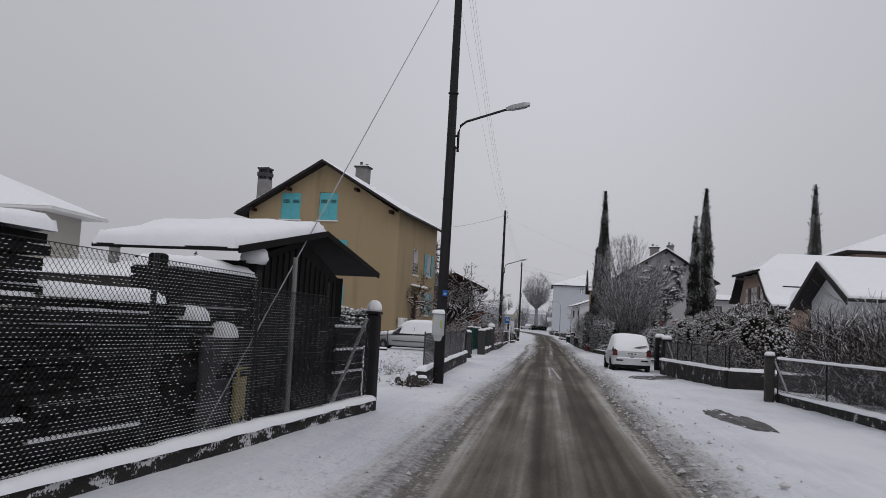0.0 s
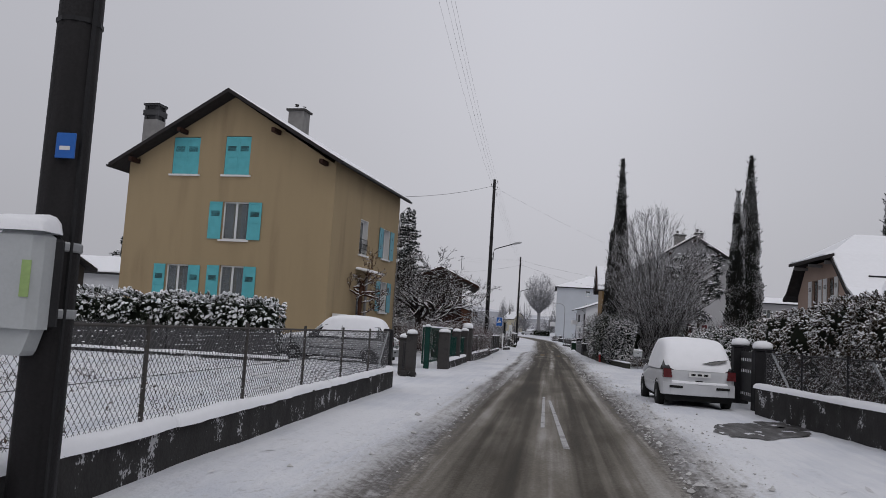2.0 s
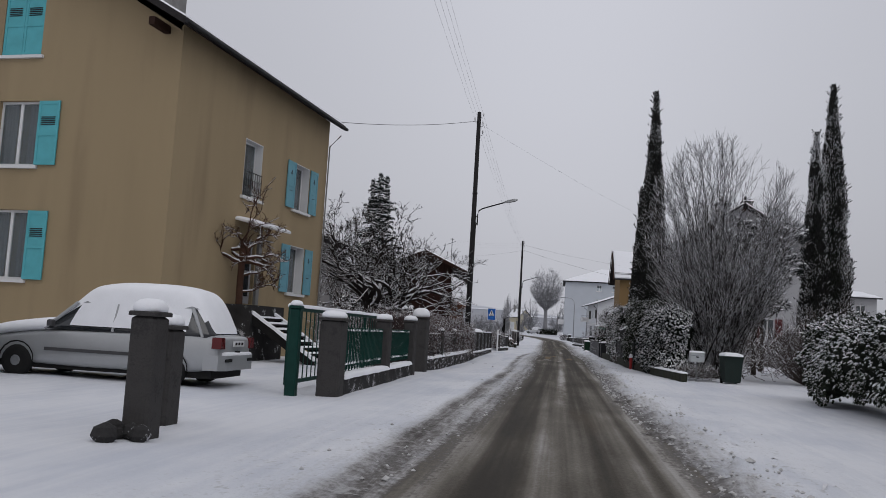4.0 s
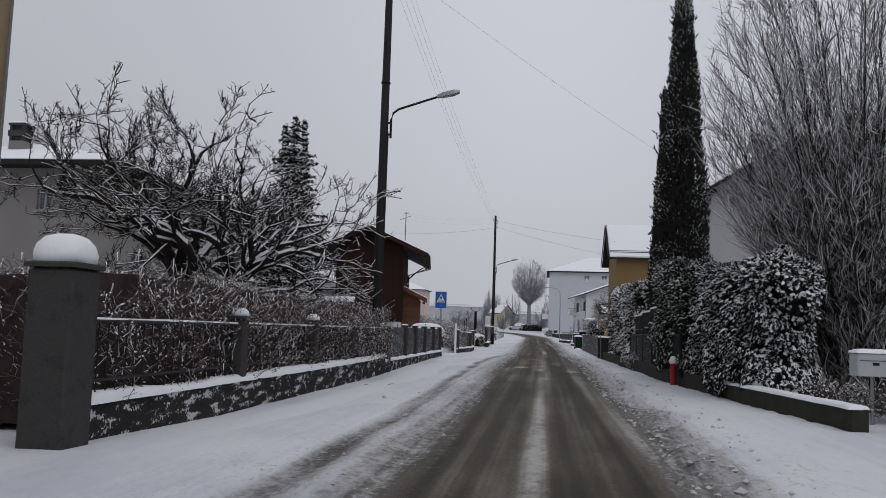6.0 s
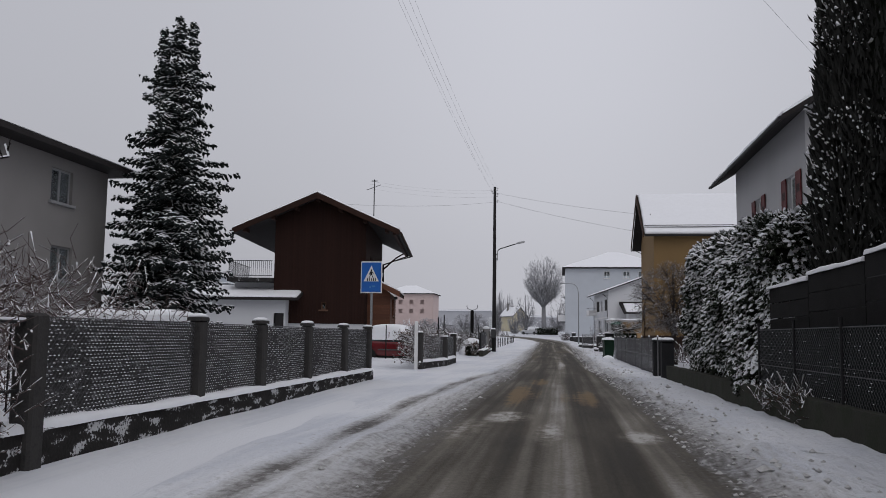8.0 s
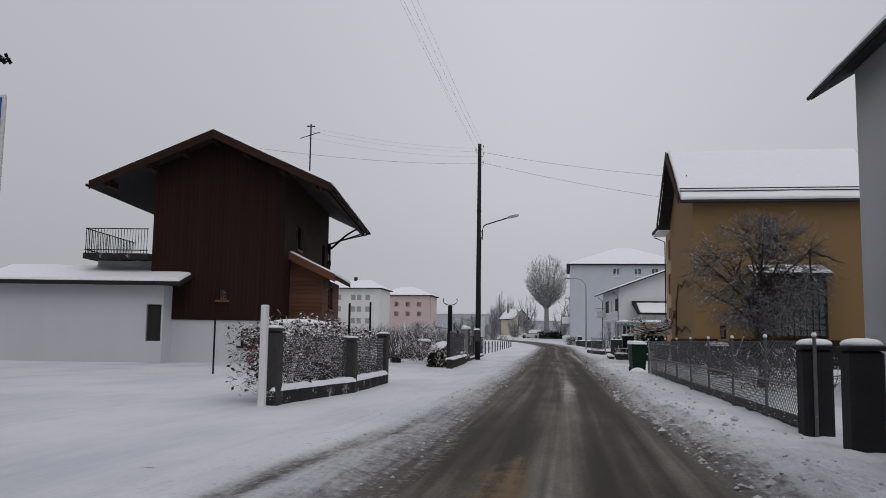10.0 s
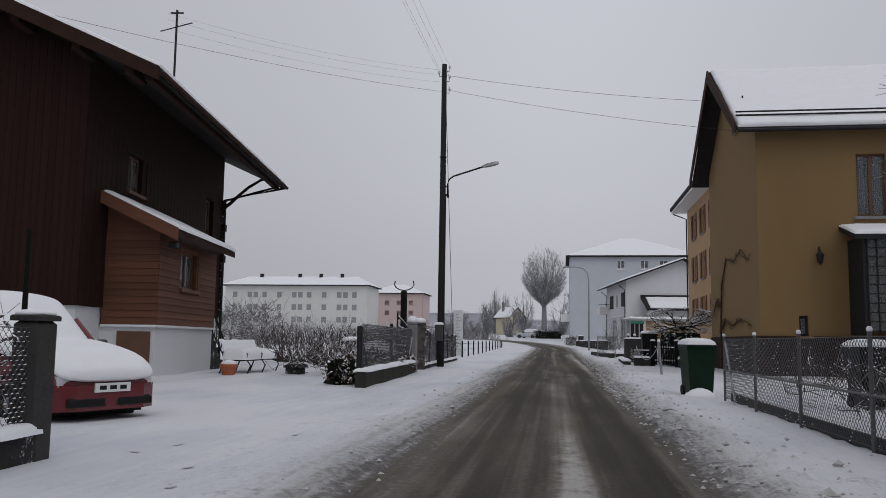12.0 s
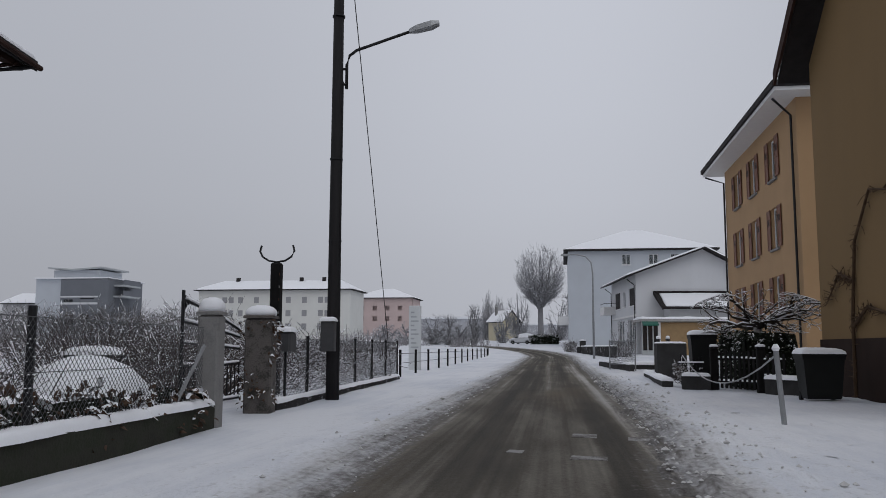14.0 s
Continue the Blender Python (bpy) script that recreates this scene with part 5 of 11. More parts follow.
part("bracket", Geo().tube([(8.35, 131.1, 4.1), (8.35, 131.16, 4.2), (8.35, 131.32, 4.1)], 0.02, 5), DARKMETAL, lan)
pc = part("entrance_canopy", Geo().hexa([(9.0, 129.8, 4.3), (12.5, 129.8, 4.3), (12.5, 131.4, 4.75), (9.0, 131.4, 4.75), (9.0, 129.8, 4.45), (12.5, 129.8, 4.45), (12.5, 131.4, 4.9), (9.0, 131.4, 4.9)]), DARKMETAL, h2)
part("snow_cap", snow_sheet(Geo(), (9.0, 129.8, 4.46), (1, 0, 0), (0, 1.6, 0.45), 3.5, 1.6, 0.09), SNOWCAP, pc, smooth=True)
part("entrance_screen", Geo().box(12.2, 12.28, 129.95, 131.3, 1.4, 4.4), DARKMETAL, h2)
sc = part("entrance_screen", Geo().box(9.25, 9.33, 129.95, 131.3, 1.4, 4.4), DARKMETAL, h2)
part("screen_glass", Geo().box(9.36, 12.18, 129.98, 129.99, 1.5, 4.3), GLASS, sc)
for i in range(11):
    part("screen_bar", Geo().box(9.36 + i * 0.28, 9.4 + i * 0.28, 129.94, 129.97, 1.45, 4.32), DARKMETAL, sc)
    part("screen_bar", Geo().box(9.36, 12.2, 129.905, 129.935, 1.5 + i * 0.28, 1.53 + i * 0.28), DARKMETAL, sc)
for i in range(7):
    part("stair_tread", Geo().rbox(9.3, 12.2, 130.0 - 0.3 * (i + 1), 130.0 - 0.3 * i, 0, 1.3 - 0.18 * i, 0.015), CONCRETE, h2)
h2.matrix_basis = Matrix.Translation((0.1, -0.6, 0)) @ h2.matrix_basis

cols = (153.9, 156.9, 160.9)
h3w = [(a, a + 1.15, z, z + 1.75, brown_open) for a in (154.3, 158.0, 161.6) for z in (8.25, 5.3, 2.4)]
h3 = thing("house", "peach rendered three-storey house with brown shutters", "house", (15, 159, 0))
g = Geo()
facade(g, (9.3, 165.4, 0), (0, -1, 0), 14.4, 0, 10.7, [(165.4 - b, 165.4 - a, c, d) for a, b, c, d, _ in h3w])
facade(g, (9.3, 151.0, 0), (1, 0, 0), 11, 0, 10.7)
facade(g, (20.3, 151.0, 0), (0, 1, 0), 14.4, 0, 10.7)
facade(g, (20.3, 165.4, 0), (-1, 0, 0), 11, 0, 10.7)
part("wall", g, PEACH, h3, fix=False)
for a, b, c, d, st in h3w:
    window(h3, (9.3, 165.4, 0), (0, -1, 0), (165.4 - b, 165.4 - a, c, d), **st)
part("soffit", Geo().box(8.3, 21.3, 150.0, 166.4, 10.7, 10.85), WHITEPAINT, h3, "pale boarded soffit")
hip_roof(h3, 8.2, 21.4, 149.9, 166.5, 11.08, 14.2)
downpipe(h3, 9.2, 165.2, 0, 10.6, (-0.8, 0.9))
downpipe(h3, 9.2, 151.4, 0, 10.6, (-0.8, -0.6))

h4 = plain_house("house", "small white house with grey shutters, a glazed porch and snowy roofs", 7.3, 18.0, 200.0, 214.0, 8.2, 10.5, "y", WHITEWALL, over=1.0, gover=0.9, ridge=13.7,
                 west=[(200.9, 203.3, 5.2, 6.9, {"shutters": "closed", "paint": DARKSHUT}), (205.5, 206.7, 5.3, 6.8, {"curtain": False}), (208.6, 211.6, 5.2, 6.9, {"shutters": "closed", "paint": DARKSHUT}), (201.2, 204.4, 1.2, 3.9, {"curtain": False}), (206.6, 210.2, 1.2, 3.9, {"curtain": False})], gutter=True)
part("ledge", Geo().box(7.2, 7.296, 199.98, 214.0, 4.1, 4.28), WHITEPAINT, h4, "pale ledge over the ground floor")
for y in (200.15, 213.7):
    downpipe(h4, 7.18, y, 0, 7.6, (-0.7, -0.2))
bal = part("balcony", Geo().box(6.05, 7.3, 211.6, 214.4, 4.7, 4.88).box(6.05, 6.1, 211.6, 214.4, 4.88, 5.55).box(6.1, 7.3, 211.6, 211.65, 4.88, 5.55), WHITEPAINT, h4)
part("rail", Geo().tube([(7.3, 211.62, 5.9), (6.07, 211.62, 5.9), (6.07, 214.4, 5.9)], 0.03, 6), DARKMETAL, bal)
an = part("lean_to_roof", Geo().hexa([(9.2, 197.0, 4.65), (18, 197.0, 4.65), (18, 200, 6.15), (9.0, 200, 6.15), (9.2, 197.0, 4.85), (18, 197.0, 4.85), (18, 200, 6.35), (9.0, 200, 6.35)]), DARKROOF, h4)
part("snow_cover", snow_sheet(Geo(), (9.45, 197.12, 4.9), (1, 0, 0), (0, 3, 1.5), 8.5, 2.95, 0.13, 0.5), SNOWCAP, an, smooth=True)
part("flashing", Geo().box(8.95, 18.0, 199.8, 199.98, 6.3, 6.5), DARKROOF, an)
for a, b in (((9.2, 196.97, 4.6), (9.0, 199.9, 6.1)),):
    part("bargeboard", Geo().hexa([(a[0] - 0.1, a[1], a[2]), (a[0], a[1], a[2]), (b[0], b[1], b[2]), (b[0] - 0.1, b[1], b[2]), (a[0] - 0.1, a[1], a[2] + 0.35), (a[0], a[1], a[2] + 0.35), (b[0], b[1], b[2] + 0.4), (b[0] - 0.1, b[1], b[2] + 0.4)]), DARKROOF, an)
part("annex_wall", Geo().box(9.9, 17.9, 197.8, 199.98, 0, 4.75), WHITEWALL, h4)
ochre_ = mat("ochre_panel", (0.3, 0.2, 0.1), 0.75, 0.14, 2, 40, 0.2)
part("porch_wall", Geo().box(8.75, 16.5, 196.35, 196.5, 0, 3.42), ochre_, h4, "ochre boarded porch wall")
part("corner_pillar", Geo().box(8.45, 8.74, 196.3, 196.55, 0, 3.42), WHITEPAINT, h4)
pg = part("flat_roof", Geo().box(6.95, 16.8, 196.0, 199.98, 3.5, 3.72), mat("pale_fascia", (0.36, 0.35, 0.34), 0.8, 0.12, 2, 30, 0.1), h4)
part("snow_cover", snow_sheet(Geo(), (6.93, 195.98, 3.72), (1, 0, 0), (0, 1, 0), 9.9, 3.9, 0.2, 0.4), SNOWCAP, pg, smooth=True)
part("awning", Geo().hexa([(7.0, 195.3, 3.1), (8.4, 195.3, 3.1), (8.4, 195.98, 3.4), (7.0, 195.98, 3.4), (7.0, 195.3, 3.2), (8.4, 195.3, 3.2), (8.4, 195.98, 3.5), (7.0, 195.98, 3.5)]), SHEETGREEN, h4, "green awning over the porch door")
for x in (7.02, 7.5, 8.0):
    part("porch_post", Geo().box(x, x + 0.09, 196.2, 196.3, 0, 3.5), PLASTICGREY, h4)
for x in (7.11, 7.59, 8.09):
    part("pane", Geo().box(x, x + 0.38, 196.23, 196.26, 0.9, 3.45), CARGLASS, h4)
    part("lower_panel", Geo().box(x, x + 0.38, 196.22, 196.27, 0, 0.88), PLASTICGREY, h4)
h4.matrix_basis = pose(7.3, 200.0, 0, 0, 0, 6) @ pose(-7.3, -200.0, 0) @ h4.matrix_basis

# the pale block of flats closing the street
flats = [(8.3, 9.4, 12.1, 13.5), (11.8, 13.0, 12.1, 13.5), (8.3, 9.4, 8.9, 10.3), (11.8, 13.0, 8.9, 10.3), (14.6, 15.8, 12.1, 13.5), (14.6, 15.8, 8.9, 10.3)]
h5 = thing("apartment_block", "pale grey-blue apartment block with hipped snowy roof", "building", (10, 240, 0))
g = Geo()
facade(g, (1.2, 232, 0), (1, 0, 0), 19, 0, 14.0, [(a - 1.2, b - 1.2, c, d) for a, b, c, d in flats])
facade(g, (1.2, 250, 0), (0, -1, 0), 18, 0, 14.0)
facade(g, (20.2, 232, 0), (0, 1, 0), 18, 0, 14.0)
part("wall", g, PALEWALL, h5, fix=False)
for a, b, c, d in flats:
    window(h5, (1.2, 232, 0), (1, 0, 0), (a - 1.2, b - 1.2, c, d), curtain=False, leaves=2)
hip_roof(h5, 0.6, 20.8, 231.4, 250.6, 14.2, 17.75, inset=9)
part("balcony", Geo().box(-0.2, 1.2, 233, 237, 4.2, 5.3), WHITEPAINT, h5)

# far flats beyond the field
h6 = thing("apartment_block", "long cream four-storey apartment block with snowy roof", "building", (-71, 330, 0))
rows6 = [(-90.8 + 2.1 + i * 4.15 + k, z) for i in range(10) for z in (12.0, 8.7, 5.4) for k in ((0, 1.7) if i % 3 == 1 else (0,))]
holes6 = [(x + 90.8, x + 92.1, z, z + 1.5) for x, z in rows6 if x < -53]
g = Geo()
facade(g, (-90.8, 321, 0), (1, 0, 0), 39.4, 0, 15.2, holes6)
facade(g, (-51.4, 321, 0), (0, 1, 0), 14, 0, 15.2)
facade(g, (-90.8, 335, 0), (0, -1, 0), 14, 0, 15.2)
part("wall", g, CREAMWALL, h6, fix=False)
for h in holes6:
    w6 = part("window", Geo().box(-90.8 + h[0], -90.8 + h[1], 321.1, 321.16, h[2], h[3]), GREYPAINT, h6)
hip_roof(h6, -91.8, -50.6, 320, 336, 15.4, 18.0, inset=5)
for x in (-83, -72, -66, -60):
    part("chimney", Geo().box(x - 0.4, x + 0.4, 327, 328, 17, 18.9), DARKROOF, h6)
h7 = thing("apartment_block", "pink apartment block with snowy hipped roof", "building", (-55, 385, 0))
part("wall", facade(Geo(), (-64.5, 377, 0), (1, 0, 0), 18.6, 0, 16.3, [(2 + i * 4, 3.4 + i * 4, z, z + 1.5) for i in range(4) for z in (12.5, 9.2)]), PINKWALL, h7, fix=False)
part("side_wall", Geo().box(-64.5, -45.9, 378, 392, 0, 16.3), PINKWALL, h7)
hip_roof(h7, -65.3, -45.1, 376.2, 392.8, 16.5, 19.6, inset=8)
h8 = thing("apartment_block", "modern grey and white flat-roofed block with a penthouse", "building", (-70.5, 238, 0))
SLATE = mat("slate_cladding", (0.16, 0.17, 0.19), 0.8, 0.08, 0.5, 20, 0.1)
part("stair_tower", facade(facade(Geo(), (-76.7, 233, 0), (1, 0, 0), 4.2, 0, 11.0), (-72.5, 233, 0), (0, 1, 0), 10.0, 0, 11.0), PALEWALL, h8, "white rendered stair tower")
g = Geo()
facade(g, (-72.5, 232.6, 0), (1, 0, 0), 7.5, 0, 10.9, [(0.5, 2.0, 7.55, 7.95), (3.1, 5.3, 7.95, 8.2), (0.8, 2.2, 4.2, 5.8), (3.2, 4.6, 4.2, 5.8), (5.4, 6.8, 4.2, 5.8)])
facade(g, (-65.0, 232.6, 0), (0, 1, 0), 10.0, 0, 10.9)
part("wall", g, SLATE, h8, fix=False)
part("white_band", Geo().box(-72.45, -66.6, 232.54, 232.595, 7.2, 7.5).box(-72.45, -66.6, 232.54, 232.595, 8.22, 8.45), WHITEWALL, h8)
for a, b, c, d in ((0.5, 2.0, 7.55, 7.95), (3.1, 5.3, 7.95, 8.2), (0.8, 2.2, 4.2, 5.8), (3.2, 4.6, 4.2, 5.8), (5.4, 6.8, 4.2, 5.8)):
    part("window", Geo().box(-72.5 + a, -72.5 + b, 232.72, 232.78, c, d), CARGLASS, h8)
part("flat_roof", Geo().rbox(-76.8, -64.9, 232.5, 243.2, 11.0, 11.16, 0.03), SNOWCAP, h8, "snow on the flat roof")
part("penthouse", Geo().box(-74.9, -67.6, 234.5, 241, 11.16, 12.4), PALEWALL, h8)
part("penthouse_roof", Geo().hexa([(-75.5, 233.8, 12.65), (-71.6, 233.8, 12.35), (-71.6, 242, 12.35), (-75.5, 242, 12.65), (-75.5, 233.8, 12.85), (-71.6, 233.8, 12.55), (-71.6, 242, 12.55), (-75.5, 242, 12.85)]).hexa([(-71.6, 233.8, 12.35), (-67.0, 233.8, 12.65), (-67.0, 242, 12.65), (-71.6, 242, 12.35), (-71.6, 233.8, 12.55), (-67.0, 233.8, 12.85), (-67.0, 242, 12.85), (-71.6, 242, 12.55)]), PLASTICGREY, h8)
for z in (8.3, 9.9, 5.2):
    part("balcony", Geo().box(-64.98, -63.4, 234.0, 239.0, z, z + 0.25), PLASTICGREY, h8)
    part("balcony_front", Geo().box(-63.46, -63.4, 234.0, 239.0, z + 0.25, z + 1.0), SLATE, h8)
plain_house("house", "low grey house beside the modern block", -84.0, -77.2, 236.0, 246.0, 7.6, 9.2, "x", GREYWALL, over=0.5, gover=0.4, gutter=False, south=[(-82.6, -81.4, 5.2, 6.6), (-80.2, -79.0, 5.2, 6.6)], style={"curtain": False})
# the yellow of this house is paled to carry the haze
yel = plain_house("house", "small yellow house at the bend, haze paled into its walls, with a steep snowy roof", -14.5, -10.1, 299.6, 304.8, 6.85, 8.95, "y", mat("hazed_yellow_render", (0.55, 0.5, 0.36), 0.9, 0.06, 0.6, 40, 0.1), over=0.5, gover=0.4, gutter=False, south=[(-12.0, -11.4, 3.9, 5.1, {"curtain": False})])
chimney(yel, -13.4, 303.4, 7.2, 9.9, 0.45, "plate")
yel.matrix_basis = yel.matrix_basis @ Matrix.Rotation(radians(42), 4, "Z")

# houses on the west side
h9 = thing("house", "taupe rendered two-storey house with a hipped snowy roof behind the spruce", "house", (-24.9, 96, 0))
h9_style = {"frame": GREYPAINT, "sill": GREYPAINT}
h9_south = [(a, a + 0.65, z, z + 0.95) for a in (10.95, 11.95) for z in (5.75, 2.9)]
h9_east = [(a - 88.0, a - 86.65, z, z + 1.25) for a, z in ((90.4, 5.85), (96.0, 5.85), (100.9, 5.85), (90.4, 3.0), (96.1, 3.0), (101.1, 3.0))]
g = Geo()
facade(g, (-32.0, 88.0, 0), (1, 0, 0), 14.1, 0, 7.6, h9_south)
facade(g, (-17.9, 88.0, 0), (0, 1, 0), 16.7, 0, 7.6, h9_east)
facade(g, (-17.9, 104.7, 0), (-1, 0, 0), 14.1, 0, 7.6)
facade(g, (-32.0, 104.7, 0), (0, -1, 0), 16.7, 0, 7.6)
part("wall", g, TAUPE, h9, fix=False)
for h_ in h9_south:
    window(h9, (-32.0, 88.0, 0), (1, 0, 0), h_, **h9_style)
for h_ in h9_east:
    window(h9, (-17.9, 88.0, 0), (0, 1, 0), h_, **h9_style)
hip_roof(h9, -32.9, -17.0, 87.1, 105.6, 7.75, 9.9)
chimney(h9, -24.7, 92.0, 8.3, 9.55, 0.75, "slots")
h10 = thing("house", "cream house with a hipped snowy roof behind the gardens", "house", (-46.6, 66, 0))
g = Geo()
gs = {"shutters": "closed", "paint": mat("green_shutter", (0.03, 0.09, 0.05), 0.6)}
facade(g, (-54.6, 60, 0), (1, 0, 0), 15.8, 0, 8.9, [(10.5, 11.4, 6.9, 8.1)])
facade(g, (-38.8, 60, 0), (0, 1, 0), 5.5, 0, 8.9)
facade(g, (-38.8, 65.5, 0), (-1, 0, 0), 15.8, 0, 8.9)
facade(g, (-54.6, 65.5, 0), (0, -1, 0), 5.5, 0, 8.9)
part("wall", g, mat("buff_render", (0.4, 0.385, 0.345), 0.9, 0.08, 0.5, 40, 0.15), h10, fix=False)
window(h10, (-54.6, 60, 0), (1, 0, 0), (10.5, 11.4, 6.9, 8.1), **gs)
hip_roof(h10, -56.0, -37.2, 58.6, 66.9, 9.0, 11.8, inset=7.6, edge=WHITEPAINT)
h11 = plain_house("house", "low dark-rendered house with a broad snowy roof", -39.0, -27.4, 57.7, 65.0, 3.95, 5.0, "x", mat("dark_render", (0.075, 0.068, 0.062), 0.92, 0.12, 0.6, 50, 0.25), over=0.6, gover=0.5, gutter=False, east=[(60.4, 61.3, 3.05, 4.4, {"shutters": "open", "paint": mat("pale_wood", (0.2, 0.19, 0.17), 0.8, 0.2), "frame": DARKSHUT, "sill": DARKSHUT, "curtain": False})])
chimney(h11, -33.0, 60.6, 4.8, 6.2, 0.6, "slots")
plain_house("house", "low white house with a shallow snowy roof behind the ochre house", -46.0, -31.0, 84.0, 93.0, 4.6, 6.0, "x", WHITEWALL, over=0.5, gover=0.5)

# houses on the east side
gh = thing("house", "grey rendered house with red shutters and snowy gable", "house", (13.4, 107, 0))
e_w = [(102.3, 103.5, 4.9, 6.8, {"shutters": "open", "paint": REDSHUT}), (107.2, 108.3, 4.9, 6.8, {"shutters": "open", "paint": REDSHUT}), (104.5, 105.6, 1.6, 3.3, {"shutters": "open", "paint": REDSHUT})]
g = Geo()
facade(g, (8.3, 101.2, 0), (1, 0, 0), 10.2, 0, 8.7, [(3.6, 4.6, 2.0, 3.6), (6.6, 7.6, 2.0, 3.6)], (11.85, 5.1))
facade(g, (8.3, 112.2, 0), (0, -1, 0), 11.0, 0, 8.7, [(112.2 - b, 112.2 - a, c, d) for a, b, c, d, _ in e_w])
facade(g, (18.5, 101.2, 0), (0, 1, 0), 11.0, 0, 8.7)
facade(g, (18.5, 112.2, 0), (-1, 0, 0), 10.2, 0, 8.7, (), (11.85, 5.1))
part("wall", g, GREYWALL, gh, fix=False)
for a, b, c, d, st in e_w:
    window(gh, (8.3, 112.2, 0), (0, -1, 0), (112.2 - b, 112.2 - a, c, d), **st)
for a, b in ((3.6, 4.6), (6.6, 7.6)):
    window(gh, (8.3, 101.2, 0), (1, 0, 0), (a, b, 2.0, 3.6), shutters="open", paint=REDSHUT)
gable_roof(gh, 7.35, 19.45, 100.2, 113.0, 8.25, 12.0, "y", 13.4, snow=0.12)
chimney(gh, 12.3, 103.0, 10.9, 12.2, 0.95)
chimney(gh, 14.3, 104.0, 11.3, 12.6, 0.7)
for x, z in ((9.2, 9.2), (11.2, 10.4), (13.4, 11.7), (15.6, 10.4), (17.6, 9.2)):
    part("purlin", Geo().box(x - 0.09, x + 0.09, 100.3, 101.3, z - 0.3, z - 0.08), EAVEWOOD, gh)

pale_sh = {"shutters": "open", "paint": WHITEPAINT, "frame": BROWNSHUT, "sill": PALEPOST}
ph = thing("house", "rose rendered house with a half-hipped snowy mansard roof", "house", (26, 75.9, 0))
g = Geo()
openings = [(79.4 - 77.9, 79.4 - 76.5, 4.6, 6.4), (79.4 - 74.7, 79.4 - 73.3, 4.6, 6.4)]
facade(g, (17.6, 79.4, 0), (0, -1, 0), 7.0, 0, 7.5, openings)
g.prism([(79.4, 0), (81.2, 0), (81.2, 5.5), (79.4, 7.5)], lambda u, z, w: (17.6 + 0.22 * w, u, z))
g.prism([(69.6, 0), (72.4, 0), (72.4, 7.5), (69.6, 5.1)], lambda u, z, w: (17.6 + 0.22 * w, u, z))
facade(g, (17.82, 69.6, 0), (1, 0, 0), 18.2, 0, 5.1)
facade(g, (36.0, 69.6, 0), (0, 1, 0), 11.6, 0, 5.1)
facade(g, (36.0, 81.2, 0), (-1, 0, 0), 18.2, 0, 5.4)
part("wall", g, ROSE, ph, fix=False)
for hole in openings:
    window(ph, (17.6, 79.4, 0), (0, -1, 0), hole, **pale_sh)
r0, r1 = V((19.6, 75.9, 9.3)), V((36.6, 75.9, 9.3))
at_ = lambda y, z, x=16.9: V((x, y, z))
slopes = ([at_(79.6, 7.7), at_(72.2, 7.6), r0], [at_(72.2, 7.6), at_(72.2, 7.6, 36.6), r1, r0], [at_(79.6, 7.7, 36.6), at_(79.6, 7.7), r0, r1],
          [at_(69.3, 5.35), at_(69.3, 5.35, 36.6), at_(72.2, 7.6, 36.6), at_(72.2, 7.6)], [at_(81.7, 5.75, 36.6), at_(81.7, 5.75), at_(79.6, 7.7), at_(79.6, 7.7, 36.6)],
          [at_(67.6, 4.55), at_(67.6, 4.55, 36.6), at_(69.3, 5.35, 36.6), at_(69.3, 5.35)], [at_(82.6, 5.35, 36.6), at_(82.6, 5.35), at_(81.7, 5.75), at_(81.7, 5.75, 36.6)])


def slab(geo, poly, lo, hi):
    """A sloping sheet of even height."""
    return geo.rings([[q + V((0, 0, lo)) for q in poly], [q + V((0, 0, hi)) for q in poly]])


for poly in slopes:
    wrf = part("roof", slab(Geo(), poly, -0.2, 0.0), DARKROOF, ph)
    part("snow_cover", slab(Geo(), [q + V((0.1 if q.x < 17 else 0, 0, 0)) for q in poly], 0.004, 0.15), SNOWCAP, wrf, "thick white snow")
part("hip_eave", Geo().hexa([(16.55, 71.9, 7.36), (17.1, 71.9, 7.48), (17.1, 79.9, 7.58), (16.55, 79.9, 7.46), (16.55, 71.9, 7.56), (17.1, 71.9, 7.72), (17.1, 79.9, 7.82), (16.55, 79.9, 7.66)]), DARKROOF, wrf)
part("snow_ledge", snow_sheet(Geo(), (16.6, 72.0, 7.57), (0, 1, 0.012), (1, 0, 0.3), 7.8, 0.6, 0.12, 0.2), SNOWCAP, wrf, smooth=True)
for y, z in ((72.6, 7.3), (75.9, 7.36), (79.1, 7.4)):
    part("purlin", Geo().box(16.75, 17.7, y - 0.09, y + 0.09, z - 0.2, z), PALEPOST, ph)
part("snow_guard", Geo().tube([(18.5, 70.2, 6.25), (36.0, 70.2, 6.25)], 0.05, 5), DARKMETAL, wrf)
part("dormer_gable", facade(Geo(), (18.3, 67.9, 0), (1, 0, 0), 2.4, 0, 4.4, (), (5.7, 1.2)), ROSE, ph, fix=False)
pgr = part("dormer_roof", Geo().prism([(17.95, 4.1), (19.5, 6.0), (21.05, 4.1), (20.85, 4.0), (19.5, 5.8), (18.15, 4.0)], lambda u, z, w: (u, 67.3 + 3 * w, z)), DARKROOF, ph)
ps_ = Geo()
snow_sheet(ps_, (17.95, 67.4, 4.11), (1.55, 0, 1.9), (0, 1, 0), 2.45, 2.9, 0.12, 0.5)
snow_sheet(ps_, (21.05, 67.4, 4.11), (-1.55, 0, 1.9), (0, 1, 0), 2.45, 2.9, 0.12, 0.5)
part("snow_cover", ps_, SNOWCAP, pgr, "thick white snow", smooth=True)
